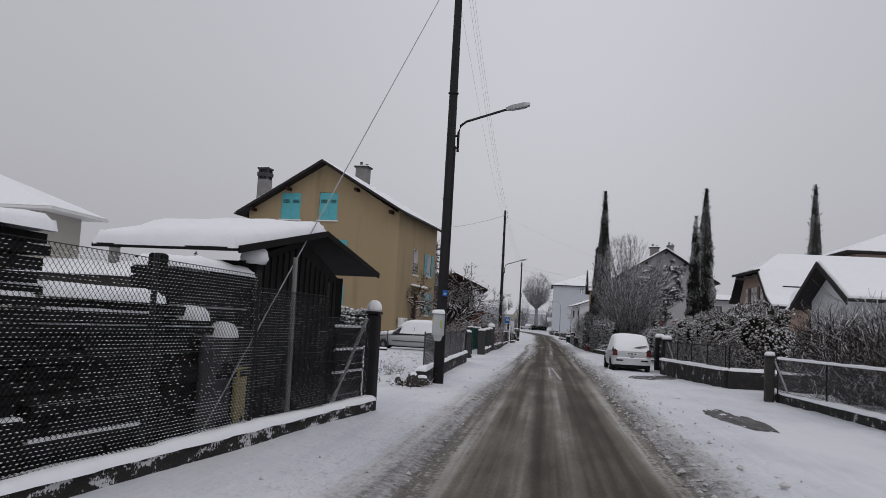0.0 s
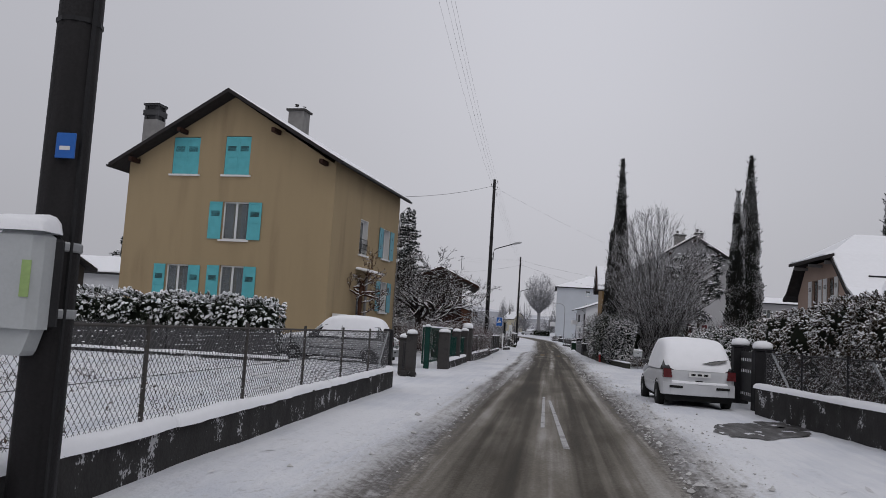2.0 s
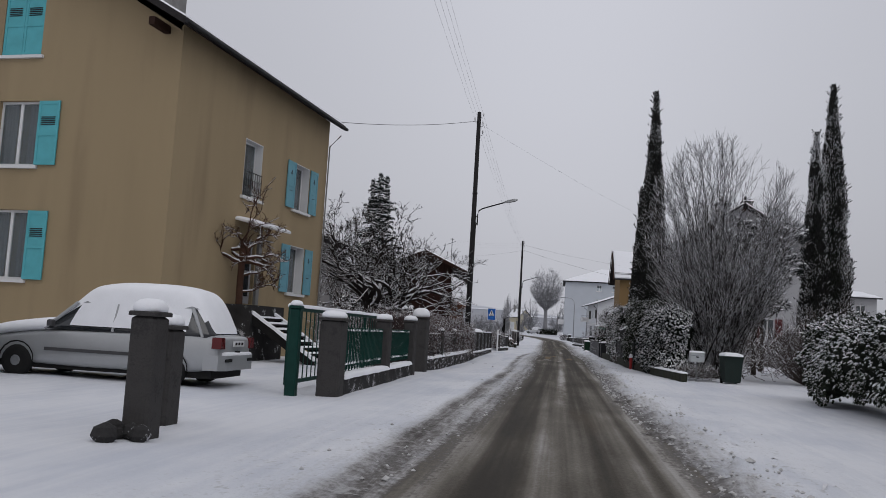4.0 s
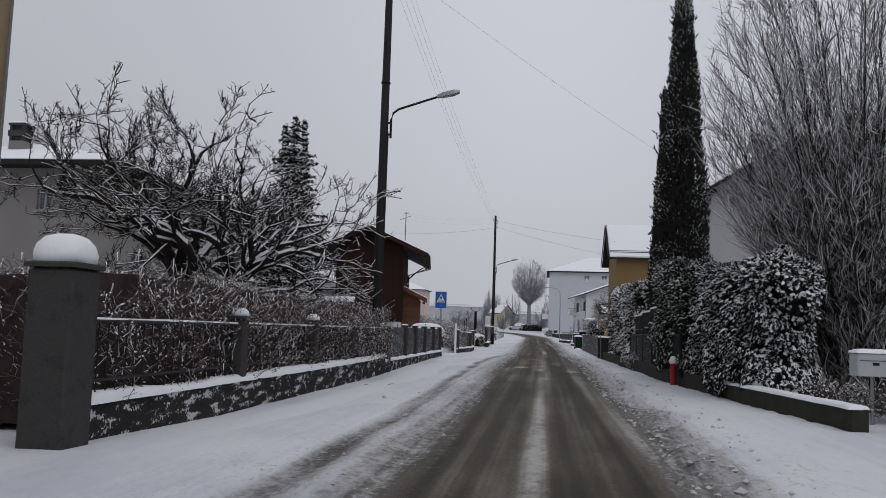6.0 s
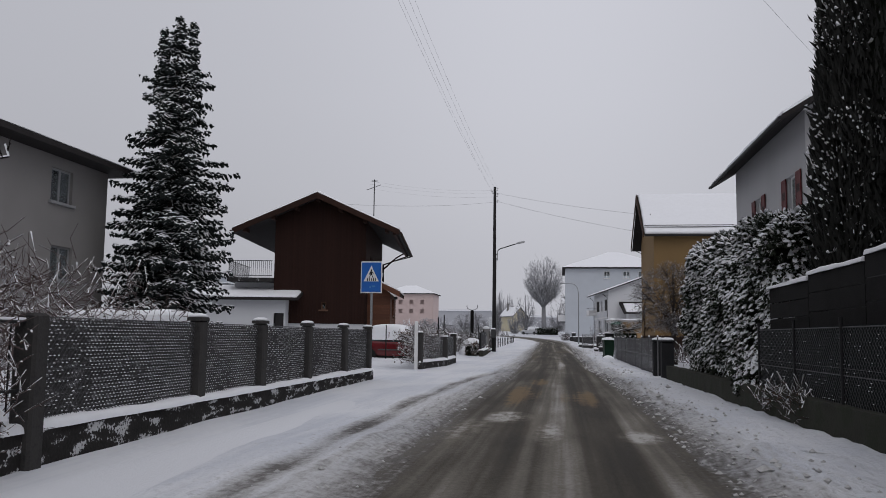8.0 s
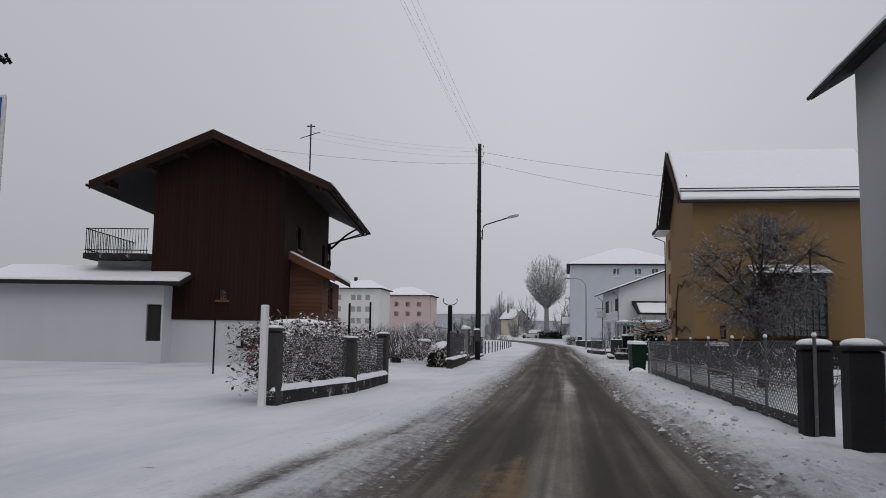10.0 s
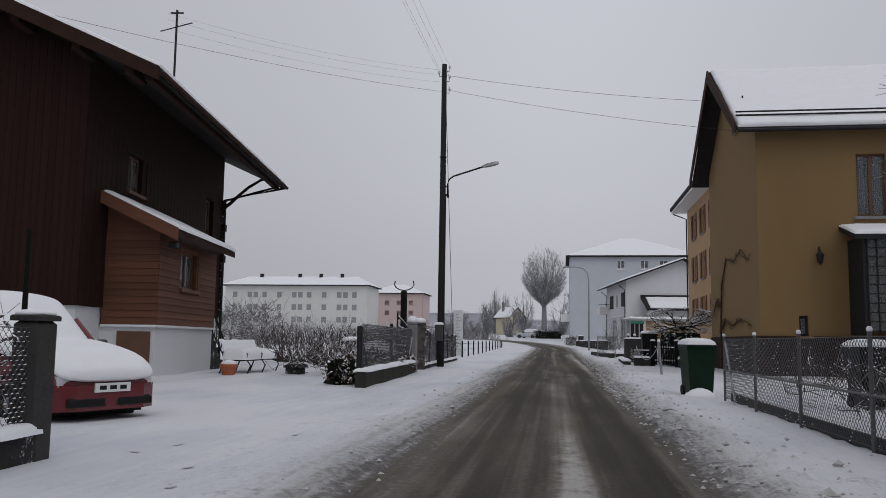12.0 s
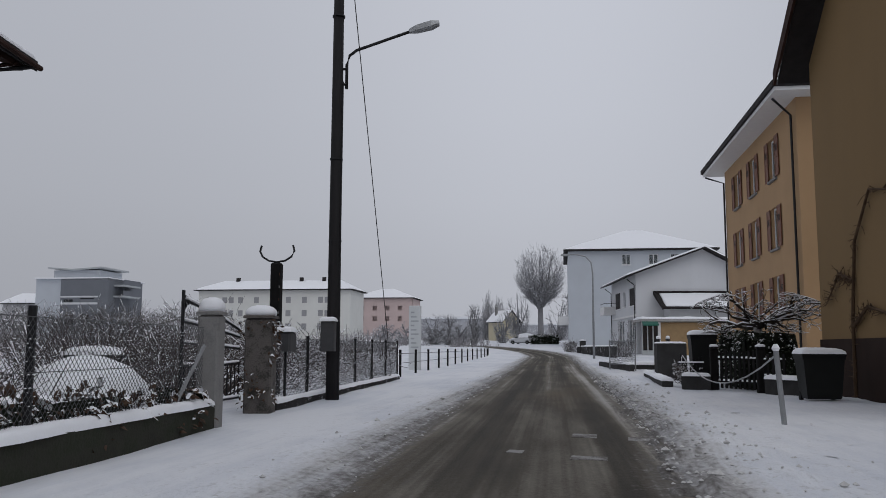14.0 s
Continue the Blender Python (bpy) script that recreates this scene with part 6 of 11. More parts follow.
dg = plain_house("house", "white gabled house with deep dark eaves", 16.0, 25.0, 45.7, 54.2, 4.35, 6.25, "x", WHITEWALL, over=0.75, gover=1.0, snow=0.14)
for ya, za, yb, zb in ((44.93, 4.12, 49.95, 6.42), (49.95, 6.42, 54.97, 4.12)):
    part("bargeboard", Geo().hexa([(14.94, ya, za - 0.28), (15.0, ya, za - 0.28), (15.0, yb, zb - 0.28), (14.94, yb, zb - 0.28), (14.94, ya, za + 0.02), (15.0, ya, za + 0.02), (15.0, yb, zb + 0.02), (14.94, yb, zb + 0.02)]), DARKROOF, dg)
downpipe(dg, 15.9, 54.1, 0, 4.0, (-0.6, 0.5))
rh_ = thing("house", "house with a broad hipped snowy roof in the second row", "house", (42, 106, 0))
g = Geo()
for p_, u_, w_ in (((34.0, 99.5, 0), (1, 0, 0), 16), ((50.0, 99.5, 0), (0, 1, 0), 13), ((50.0, 112.5, 0), (-1, 0, 0), 16), ((34.0, 112.5, 0), (0, -1, 0), 13)):
    facade(g, p_, u_, w_, 0, 12.3)
part("wall", g, ROSE, rh_, fix=False)
hip_roof(rh_, 32.5, 51.5, 98.0, 114.0, 12.4, 15.6)
plain_house("apartment_block", "grey block of flats far off", 27.0, 40.0, 150.0, 165.0, 8.5, 9.6, "x", GREYWALL, over=0.6, gover=0.5, south=[(28.5 + 3 * i, 29.7 + 3 * i, z, z + 1.3) for i in range(4) for z in (6.3, 3.3)], style={"curtain": False})


# ---- poles, lamps and wires ----
def utility_pole(x, y, top, lamp_z, reach, box=False):
    p = thing("utility_pole", "tarred black wooden utility pole with a street lamp arm", "utility pole", (x, y, 0), "poles along the street")
    part("pole", Geo().tube([(x, y, -0.3), (x, y, 1.6), (x, y, top)], [0.15, 0.145, 0.1], 12), BLACKPOLE, p, smooth=True)
    a = lamp_z
    pts = [(x + 0.2, y, a - 0.75), (x + 0.2, y, a - 0.2), (x + 0.26, y, a), (x + 0.42, y, a + 0.12), (x + reach - 0.5, y, a + 0.5)]
    arm = part("lamp_arm", Geo().tube(pts, 0.035, 8), DARKMETAL, p, smooth=True)
    for z in (a - 0.65, a - 0.3):
        part("bracket", Geo().tube([(x, y - 0.02, z), (x + 0.2, y, z)], 0.03, 6), DARKMETAL, arm)
    head = Geo()
    x0, z0 = x + reach - 0.55, a + 0.5
    head.rings([[(x0 + u, y - wd, z0 + u * 0.22 + hb), (x0 + u, y + wd, z0 + u * 0.22 + hb), (x0 + u, y + wd * 0.8, z0 + u * 0.22 + ht), (x0 + u, y - wd * 0.8, z0 + u * 0.22 + ht)] for u, wd, hb, ht in ((0, 0.05, -0.04, 0.04), (0.18, 0.11, -0.06, 0.07), (0.5, 0.14, -0.06, 0.07), (0.66, 0.09, -0.03, 0.04))])
    lh = part("lamp_head", head, STEEL, arm, "grey street lamp head")
    part("insulator_bracket", Geo().tube([(x, y, top - 0.28), (x + 0.2, y, top - 0.3), (x + 0.22, y, top - 0.16)], 0.016, 5).tube([(x, y, top - 0.5), (x - 0.2, y, top - 0.52), (x - 0.22, y, top - 0.38)], 0.016, 5).tube([(x, y, top - 0.72), (x + 0.2, y, top - 0.74), (x + 0.22, y, top - 0.6)], 0.016, 5).tube([(x, y, top - 1.2), (x + 0.2, y, top - 1.22), (x + 0.22, y, top - 1.08)], 0.016, 5), DARKMETAL, p)
    for dx, dz in ((0.22, -0.16), (-0.22, -0.38), (0.22, -0.6), (0.22, -1.08)):
        part("insulator", Geo().lathe([(0.03, top + dz), (0.055, top + dz + 0.03), (0.04, top + dz + 0.09), (0.02, top + dz + 0.12)], 8, (x + dx, y)), WHITEPAINT, p)
    for z in (3.4, 5.2, a + 0.9):
        part("band", Geo().lathe([(0.146, z), (0.146, z + 0.03)], 10, (x, y)), DARKMETAL, p)
    part("cable", Geo().tube([(x + 0.13, y - 0.06, 0.0), (x + 0.14, y - 0.06, a - 0.6)], 0.015, 5), DARKMETAL, p)
    if box:
        b = part("meter_box", Geo().rbox(x - 0.2, x + 0.12, y - 0.36, y - 0.15, 1.43, 2.04, 0.05), PLASTICGREY, p, "pale grey rounded meter box strapped to the pole")
        part("back_plate", Geo().rbox(x - 0.17, x + 0.15, y - 0.2, y - 0.12, 1.45, 2.0, 0.03), DARKMETAL, b, "dark back of the box")
        part("neck", Geo().rings([[(x - 0.04 + s * w_, y - 0.25 + d, z) for s, d in ((-1, -0.07), (1, -0.07), (1, 0.07), (-1, 0.07))] for w_, z in ((0.07, 1.27), (0.09, 1.3), (0.13, 1.432))]), PLASTICGREY, b)
        part("sticker", Geo().box(x + 0.02, x + 0.08, y - 0.366, y - 0.361, 1.62, 1.84), mat("sticker_green", (0.3, 0.42, 0.16), 0.6, 0.2, 4, 30, 0.0), b, "faded yellow-green sticker")
        part("sticker", Geo().box(x - 0.18, x - 0.15, y - 0.366, y - 0.361, 1.78, 1.88), mat("sticker_yellow", (0.5, 0.36, 0.12), 0.6, 0.2, 4, 30, 0.0), b, "faded yellow sticker")
        part("snow_cap", snow_sheet(Geo(), (x - 0.21, y - 0.37, 2.02), (1, 0, 0), (0, 1, 0), 0.34, 0.24, 0.1, 0.1), SNOWCAP, b, smooth=True)
        for z in (1.5, 1.92):
            part("strap", Geo().lathe([(0.152, z), (0.156, z + 0.01), (0.156, z + 0.05), (0.152, z + 0.06)], 12, (x, y)), STEEL, p)
        part("number_plate", Geo().rbox(x + 0.02, x + 0.15, y - 0.16, y - 0.145, 2.5, 2.66, 0.004), SIGNBLUE, p, "small blue enamel plate")
        part("plate_marking", Geo().box(x + 0.05, x + 0.12, y - 0.164, y - 0.1605, 2.55, 2.575), WHITEPAINT, p)
    return p


utility_pole(-2.9, 23.1, 12.4, 7.3, 2.05, True)
utility_pole(-4.4, 79.0, 12.75, 7.57, 2.1)
utility_pole(-4.5, 135.6, 12.35, 7.55, 2.15)


def wire(points, r=0.012, sag=0.6, label="thin overhead telephone wire", m_=None):
    g = Geo()
    for a, b in zip(points, points[1:]):
        a, b = V(a), V(b)
        pts = [a.lerp(b, t) - V((0, 0, sag * 4 * t * (1 - t))) for t in (i / 10 for i in range(11))]
        g.tube(pts, r, 4)
    return single("overhead_wire", g, m_ or DARKMETAL, label, "wire", group="wires over the street")


PALEWIRE = mat("pale_wire", (0.3, 0.3, 0.31), 0.7, 0.2, 6, 60, 0.0)
for dx, dz in ((0.22, -0.1), (-0.22, -0.32), (0.22, -0.54), (0.22, -1.02)):
    wire([(-1.5 + dx, -34, 12.3 + dz), (-2.9 + dx, 23.1, 12.4 + dz), (-4.4 + dx, 79, 12.75 + dz), (-4.5 + dx, 135.6, 12.35 + dz)], 0.0035, 0.7, m_=PALEWIRE)
wire([(-4.4, 79, 12.3), (-9.6, 69.0, 9.6)], 0.01, 0.2)
wire([(-4.5, 135.6, 11.9), (6.2, 133.6, 9.9)], 0.0065, 0.15)
wire([(-4.5, 135.6, 11.3), (6.3, 131.6, 8.3)], 0.006, 0.15)
for z in (11.6, 11.9, 12.1):
    wire([(-4.5, 135.6, z), (-12.0, 126.4, z - 0.9)], 0.003, 0.25, m_=PALEWIRE)
wire([(-4.5, 135.6, 11.2), (-12.0, 119.6, 8.6)], 0.005, 0.2)
wire([(-4.45, 135.6, 11.6), (-5.35, 146.0, 0.3)], 0.012, 0.0, "steel stay wire of the pole")
wire([(-2.9, 23.1, 12.1), (-3.72, 8.54, 0.05)], 0.011, 0.0, "steel stay wire anchored in the verge", STEEL)
wire([(-4.4, 79, 12.2), (9.5, 101, 9.3)], 0.004, 0.3, m_=STEEL)

# curved steel street lamp further on
sl = thing("street_lamp", "slim grey curved steel street lamp", "street lamp", (2.6, 181, 0))
part("post", Geo().tube([(2.6, 181, 0), (2.6, 181, 6.6), (2.5, 181, 7.4), (2.1, 181, 7.85), (1.4, 181, 8.0), (0.8, 181, 8.0)], [0.09, 0.06, 0.05, 0.05, 0.045, 0.045], 8), STEEL, sl, smooth=True)
part("lamp_head", Geo().rbox(0.3, 0.95, 180.85, 181.15, 7.9, 8.05, 0.04), STEEL, sl)


# ---- low walls, posts and fences ----
def line(p0, p1):
    a, b = V((*p0, 0)), V((*p1, 0))
    d = (b - a)
    return a, b, d.normalized(), d.length, V((-d.y, d.x, 0)).normalized()


def low_wall(path, h, thick=0.22, mat_=None, snow=0.09, label="low weathered concrete garden wall with snow on top", parent=None):
    """A garden wall along the points of path with a blanket of snow."""
    w = parent or thing("garden_wall", label, "wall", (*path[0], 0), kind="structure")
    for p0, p1 in zip(path, path[1:]):
        a, b, u, ln, n = line(p0, p1)
        g = Geo()
        k = max(2, int(ln / 0.3))
        rings = []
        for i in range(k + 1):
            c = a + u * (ln * i / k)
            j = lambda s: 0.018 * noise.noise(c * 1.7 + V((0, 0, s)))
            rings.append([c + n * (thick / 2 + j(0)) + V((0, 0, -0.3)), c - n * (thick / 2 + j(2)) + V((0, 0, -0.3)), c - n * (thick / 2 + j(4)) + V((0, 0, h + j(5))), c + n * (thick / 2 + j(6)) + V((0, 0, h + j(7)))])
        g.rings(rings)
        part("wall_body", g, mat_ or CONCRETE, w)
        if not snow:
            continue
        s = snow_sheet(Geo(), a - n * (thick / 2 + 0.03) + V((0, 0, h - 0.005)), u, n, ln, thick + 0.06, snow, 0.22, ragged=0.06, seed=ln)
        part("snow_cap", s, SNOWCAP, w, "rounded snow on the coping", smooth=True)
    return w


def post(x, y, w, h, mat_=None, cap="dome", turn=0.0, name="gate_post", label="square concrete gate post with a cap of snow", group="", snow=0.14, d=None):
    d = d or w
    t = thing(name, label, "post", (0, 0, 0), group)
    part("shaft", Geo().rbox(-w / 2, w / 2, -d / 2, d / 2, -0.25, h, min(0.03, w * 0.12)), mat_ or POSTSTONE, t)
    if cap == "dome":
        r = w * 0.62
        part("coping", Geo().rbox(-w * 0.56, w * 0.56, -d * 0.56, d * 0.56, h, h + 0.05, 0.012), mat_ or POSTSTONE, t)
        g = Geo()
        n = 14
        f = d / w
        rings = []
        for rr, z in ((1.0, 0.0), (1.04, 0.3), (0.95, 0.6), (0.7, 0.86), (0.35, 0.98)):
            ring = []
            for j in range(n):
                q = 2 * math.pi * j / n
                sq = 1 / max(abs(math.cos(q)), abs(math.sin(q))) ** 0.6
                wob = 1 + 0.06 * noise.noise(V((math.cos(q) * 2 + x, math.sin(q) * 2 + y, z)))
                ring.append((w * 0.54 * rr * sq * wob * math.cos(q), d * 0.54 * rr * sq * wob * math.sin(q), h + 0.05 + snow * z))
            rings.append(ring)
        part("snow_cap", g.rings(rings), SNOWCAP, t, "dome of snow", smooth=True)
    t.matrix_basis = Matrix.Translation((x, y, 0)) @ Matrix.Rotation(radians(turn), 4, "Z")
    return t


def chain_link(p0, p1, z0, z1, cell=0.07, r=0.0035, snow=0.0, parent=None, label="chain-link fence on thin posts", posts=0, post_mat=None, post_r=0.025, post_h=None, rails=(), seed=1, wire_mat=None, fleck=1.0, tall=1.0):
    """Diagonal wires that cross, tension wires, and flecks of snow where they cross."""
    f = parent or thing("wire_fence", label, "fence", (*p0, 0))
    a, b, u, ln, n = line(p0, p1)
    g = Geo()
    hgt = z1 - z0

    def strand(q0, q1, rad):
        k = len(g.v)
        for q in (q0, q1):
            for o in (n * rad, V((0, 0, rad)), -n * rad, V((0, 0, -rad))):
                g.v.append(tuple(q + o))
        for j in range(4):
            g.f.append((k + j, k + (j + 1) % 4, k + 4 + (j + 1) % 4, k + 4 + j))
            g.m.append(0)

    step = cell * 1.41
    i = -int(hgt / step) - 1
    while i * step < ln:
        for s in (1, -1):
            t0, t1 = i * step, i * step + hgt
            lo, hi = max(t0, 0.0), min(t1, ln)
            if hi - lo < 0.02:
                continue
            q0, q1 = a + u * lo, a + u * hi
            za, zb = (z0 + lo - t0, z0 + hi - t0) if s > 0 else (z1 - (lo - t0), z1 - (hi - t0))
            strand(q0 + V((0, 0, za)) + n * 0.003 * s, q1 + V((0, 0, zb)) + n * 0.003 * s, r)
        i += 1
    for z in (z0 + 0.02, (z0 + z1) / 2, z1):
        strand(a + V((0, 0, z)), b + V((0, 0, z)), r * 1.3)
    part("mesh", g, wire_mat or WIRE, f, fix=False)
    if snow:
        s, rng_ = Geo(), random.Random(seed)
        rows_, cols_ = int(hgt / (step / 2)), int(ln / step)
        for row in range(rows_):
            zz = z0 + row * step / 2
            for c in range(cols_):
                x_ = (c + 0.5 * (row % 2)) * step
                dens = snow * (0.75 + 0.9 * noise.noise(V((x_ * 0.9 + seed, zz * 1.5, 0))))
                if rng_.random() > dens:
                    continue
                q = a + u * x_ + V((0, 0, zz + r * 2))
                k = len(s.v)
                e, hh = step * rng_.uniform(0.24, 0.44) * fleck, rng_.uniform(0.004, 0.01) * fleck * tall
                for o in (u * -e, u * e, n * 0.01, n * -0.01, V((0, 0, hh))):
                    s.v.append(tuple(q + o))
                for t in ((0, 2, 4), (2, 1, 4), (1, 3, 4), (3, 0, 4), (0, 3, 1, 2)):
                    s.f.append(tuple(k + w_ for w_ in t))
                    s.m.append(0)
        part("snow_dusting", s, SNOWCAP, f, "snow caught in the mesh", fix=False, kind="stuff")
    ph_ = post_h or z1 + 0.06
    for i in range(posts):
        q = a + u * (ln * i / max(1, posts - 1))
        part("post", Geo().tube([q + V((0, 0, -0.05)), q + V((0, 0, ph_))], post_r, 7), post_mat or STEEL, f)
    for z in rails:
        part("rail", Geo().tube([a + V((0, 0, z)), b + V((0, 0, z))], 0.016, 6), post_mat or STEEL, f)
    return f


def slat_fence(p0, p1, z0, z1, pitch, wide, thick, mat_, label, name="picket_fence", rails=(0.2, 0.8), post_every=0, snow=True, pointed=False):
    f = thing(name, label, "fence", (*p0, 0))
    a, b, u, ln, n = line(p0, p1)
    turn = math.atan2(u.y, u.x)
    g = Geo().rbox(-wide / 2, wide / 2, -thick / 2, thick / 2, z0, z1, min(wide, thick) * 0.2)
    me = g.mesh("slat", mat_)
    k = int(ln / pitch)
    for i in range(k + 1):
        q = a + u * (i * ln / max(1, k))
        piece("slat", me, Matrix.Translation(q) @ Matrix.Rotation(turn, 4, "Z"), f)
    for fr in rails:
        z = z0 + (z1 - z0) * fr
        part("rail", Geo().hexa([a + n * 0.05 + V((0, 0, z)), b + n * 0.05 + V((0, 0, z)), b + n * 0.02 + V((0, 0, z)), a + n * 0.02 + V((0, 0, z)), a + n * 0.05 + V((0, 0, z + 0.05)), b + n * 0.05 + V((0, 0, z + 0.05)), b + n * 0.02 + V((0, 0, z + 0.05)), a + n * 0.02 + V((0, 0, z + 0.05))]), mat_, f)
        if snow:
            part("snow_cap", snow_sheet(Geo(), a + n * 0.0 + V((0, 0, z + 0.05)), u, n, ln, 0.07, 0.035, 0.25), SNOWCAP, f, smooth=True)
    return f


# ---- trees, hedges and shrubs ----
def limb(wood, snow, p, d, ln, r, depth, rng_, spread, lift, kids, shrink, sides, snowy, bits):
    """One limb with its side limbs; snow lies along what is not steep."""
    n = bits
    pts, rs = [p], [r]
    q = V(p)
    dd = V(d).normalized()
    for i in range(n):
        dd = (dd + V((rng_.gauss(0, 0.3), rng_.gauss(0, 0.3), rng_.gauss(0, 0.24) + lift * 0.14))).normalized()
        q = q + dd * (ln / n)
        pts.append(q.copy())
        rs.append(r * (1 - (1 - shrink) * (i + 1) / n))
    rs = [max(0.01, q_) for q_ in rs]
    wood.tube(pts, rs, sides)
    if snowy:
        for i in range(n):
            a, b = pts[i], pts[i + 1]
            e = (b - a).normalized()
            if abs(e.z) < 0.8:
                rr = max(rs[i + 1] * 0.75, 0.007) * snowy
                up = V((0, 0, rs[i + 1] * 0.75))
                s = e.cross(V((0, 0, 1))).normalized() * rr
                k = len(snow.v)
                h = V((0, 0, rr * 1.25))
                snow.v.extend(tuple(v) for v in (a + up - s, a + up + s, a + up + h, b + up - s, b + up + s, b + up + h))
                snow.f.extend([(k, k + 1, k + 4, k + 3), (k + 1, k + 2, k + 5, k + 4), (k + 2, k, k + 3, k + 5)])
                snow.m.extend([0, 0, 0])
    if depth <= 2 and r < 0.05:
        for i in range(1, n + 1):
            for _ in range(2):
                e = V((rng_.gauss(0, 0.5), rng_.gauss(0, 0.5), rng_.uniform(0.3, 1.0))).normalized() * rng_.uniform(0.05, 0.2)
                a = pts[i - 1].lerp(pts[i], rng_.random())
                wood.tube([a, a + e * 0.5 + V((rng_.gauss(0, 0.015), rng_.gauss(0, 0.015), 0)), a + e], [0.008, 0.007, 0.005], 3)
    if depth == 0:
        return
    for i in range(kids):
        f = rng_.uniform(0.3, 1.0) if i else 1.0
        j = min(n, max(1, round(f * n)))
        ax = V((rng_.gauss(0, 1), rng_.gauss(0, 1), rng_.gauss(0, 0.6))).normalized()
        base = (pts[j] - pts[j - 1]).normalized()
        side = base.cross(ax).normalized()
        ang = spread * rng_.uniform(0.6, 1.25) * (0.4 if i == 0 else 1)
        nd = base * math.cos(ang) + side * math.sin(ang)
        limb(wood, snow, pts[j], nd, ln * rng_.uniform(0.55, 0.82), rs[j] * (0.82 if i == 0 else 0.64), depth - 1, rng_, spread, lift, kids, shrink, max(3, sides - 1), snowy, max(2, bits - 1))


def bare_tree(x, y, height, label, seed, trunk=0.16, fork=1.6, limbs=5, depth=4, spread=0.7, lift=0.4, kids=3, reach=None, lean=0.9, snowy=1.0, wood_mat=None, name="bare_tree", z=0.0, category="tree", arms=()):
    rng_ = random.Random(seed)
    t = thing(name, label, category, (x, y, z))
    tr, wood, snow = Geo(), Geo(), Geo()
    tr.tube([(x, y, z - 0.2), (x + 0.02, y, z + fork * 0.3), (x - 0.03, y + 0.03, z + fork * 0.7), (x, y, z + fork)], [trunk * 1.3, trunk * 1.05, trunk * 0.95, trunk * 0.9], 9)
    reach = reach or height * 0.42
    for i in range(limbs):
        q = 2 * math.pi * (i + rng_.uniform(-0.2, 0.2)) / limbs
        d = V((math.cos(q) * lean, math.sin(q) * lean, rng_.uniform(0.5, 1.1)))
        limb(wood, snow, V((x, y, z + fork * rng_.uniform(0.8, 1.0))), d, reach, trunk * 0.6, depth, rng_, spread, lift, kids, 0.6, 6, snowy, 5)
    for a, b, r0 in arms:
        a, b = V(a), V(b)
        limb(wood, snow, a, b - a, (b - a).length * 0.8, r0, depth, rng_, spread, 0.3, kids, 0.65, 6, snowy, 5)
    part("trunk", tr, wood_mat or BARK, t, smooth=True)
    part("crown", wood, wood_mat or BARK, t, "bare branches", fix=False, smooth=True, kind="stuff")
    if snow.f:
        part("snow_cover", snow, SNOWCAP, t, "snow along the branches", fix=False, kind="stuff")
    return t


def broom_bush(x, y, height, half, label, seed, shoots=220, z=0.0, snowy=0.9, mat_=None, name="bare_bush", tips=4, r=0.018, base=0.5, flare=1.0):
    """Many slim shoots that rise and fan out from the ground."""
    rng_ = random.Random(seed)
    t = thing(name, label, "bush", (x, y, z))
    wood, snow = Geo(), Geo()
    for i in range(shoots):
        q = rng_.uniform(0, 2 * math.pi)
        f = math.sqrt(rng_.random())
        h = height * (rng_.uniform(0.5, 0.85) if rng_.random() < 0.5 else rng_.uniform(0.82, 1.0)) * (1 - 0.42 * f ** 3)
        b = V((x + math.cos(q) * base * rng_.random(), y + math.sin(q) * base * rng_.random(), z))
        out = V((math.cos(q), math.sin(q), 0)) * half * f
        pts = [b]
        for k in (0.25, 0.5, 0.75, 1.0):
            pts.append(b + out * math.sin(k * 1.5) ** (0.75 * flare) + V((rng_.gauss(0, 0.05), rng_.gauss(0, 0.05), h * k)))
        wood.tube(pts, [r * 1.5, r * 1.2, r * 0.9, r * 0.6, r * 0.3], 4)
        for j in range(tips):
            m = rng_.choice((1, 2, 2, 3, 3, 4))
            o = pts[m]
            e = V((rng_.gauss(0, 0.5), rng_.gauss(0, 0.5), rng_.uniform(0.3, 1.0))).normalized() + out.normalized() * 0.4 if out.length > 0.01 else V((0, 0, 1))
            l2 = h * rng_.uniform(0.08, 0.24)
            p1, p2 = o + e * l2 * 0.5, o + e * l2 + V((0, 0, l2 * 0.25))
            wood.tube([o, p1, p2], [r * 0.5, r * 0.35, r * 0.2], 3)
            if snowy and rng_.random() < snowy:
                s = V((rng_.gauss(0, 1), rng_.gauss(0, 1), 0)).normalized() * r * 0.55
                k = len(snow.v)
                up = V((0, 0, r * 0.7))
                snow.v.extend(tuple(v) for v in (o - s + up, o + s + up, p1 + up * 1.7, p2 + s * 0.6 + up, p2 - s * 0.6 + up))
                snow.f.extend([(k, k + 1, k + 2), (k + 2, k + 3, k + 4)])
                snow.m.extend([0, 0])
    part("crown", wood, mat_ or TWIG, t, "bare frosted shoots", fix=False, kind="stuff")
    if snow.f:
        part("snow_cover", snow, SNOWCAP, t, "snow on the twigs", fix=False, kind="stuff")
    return t


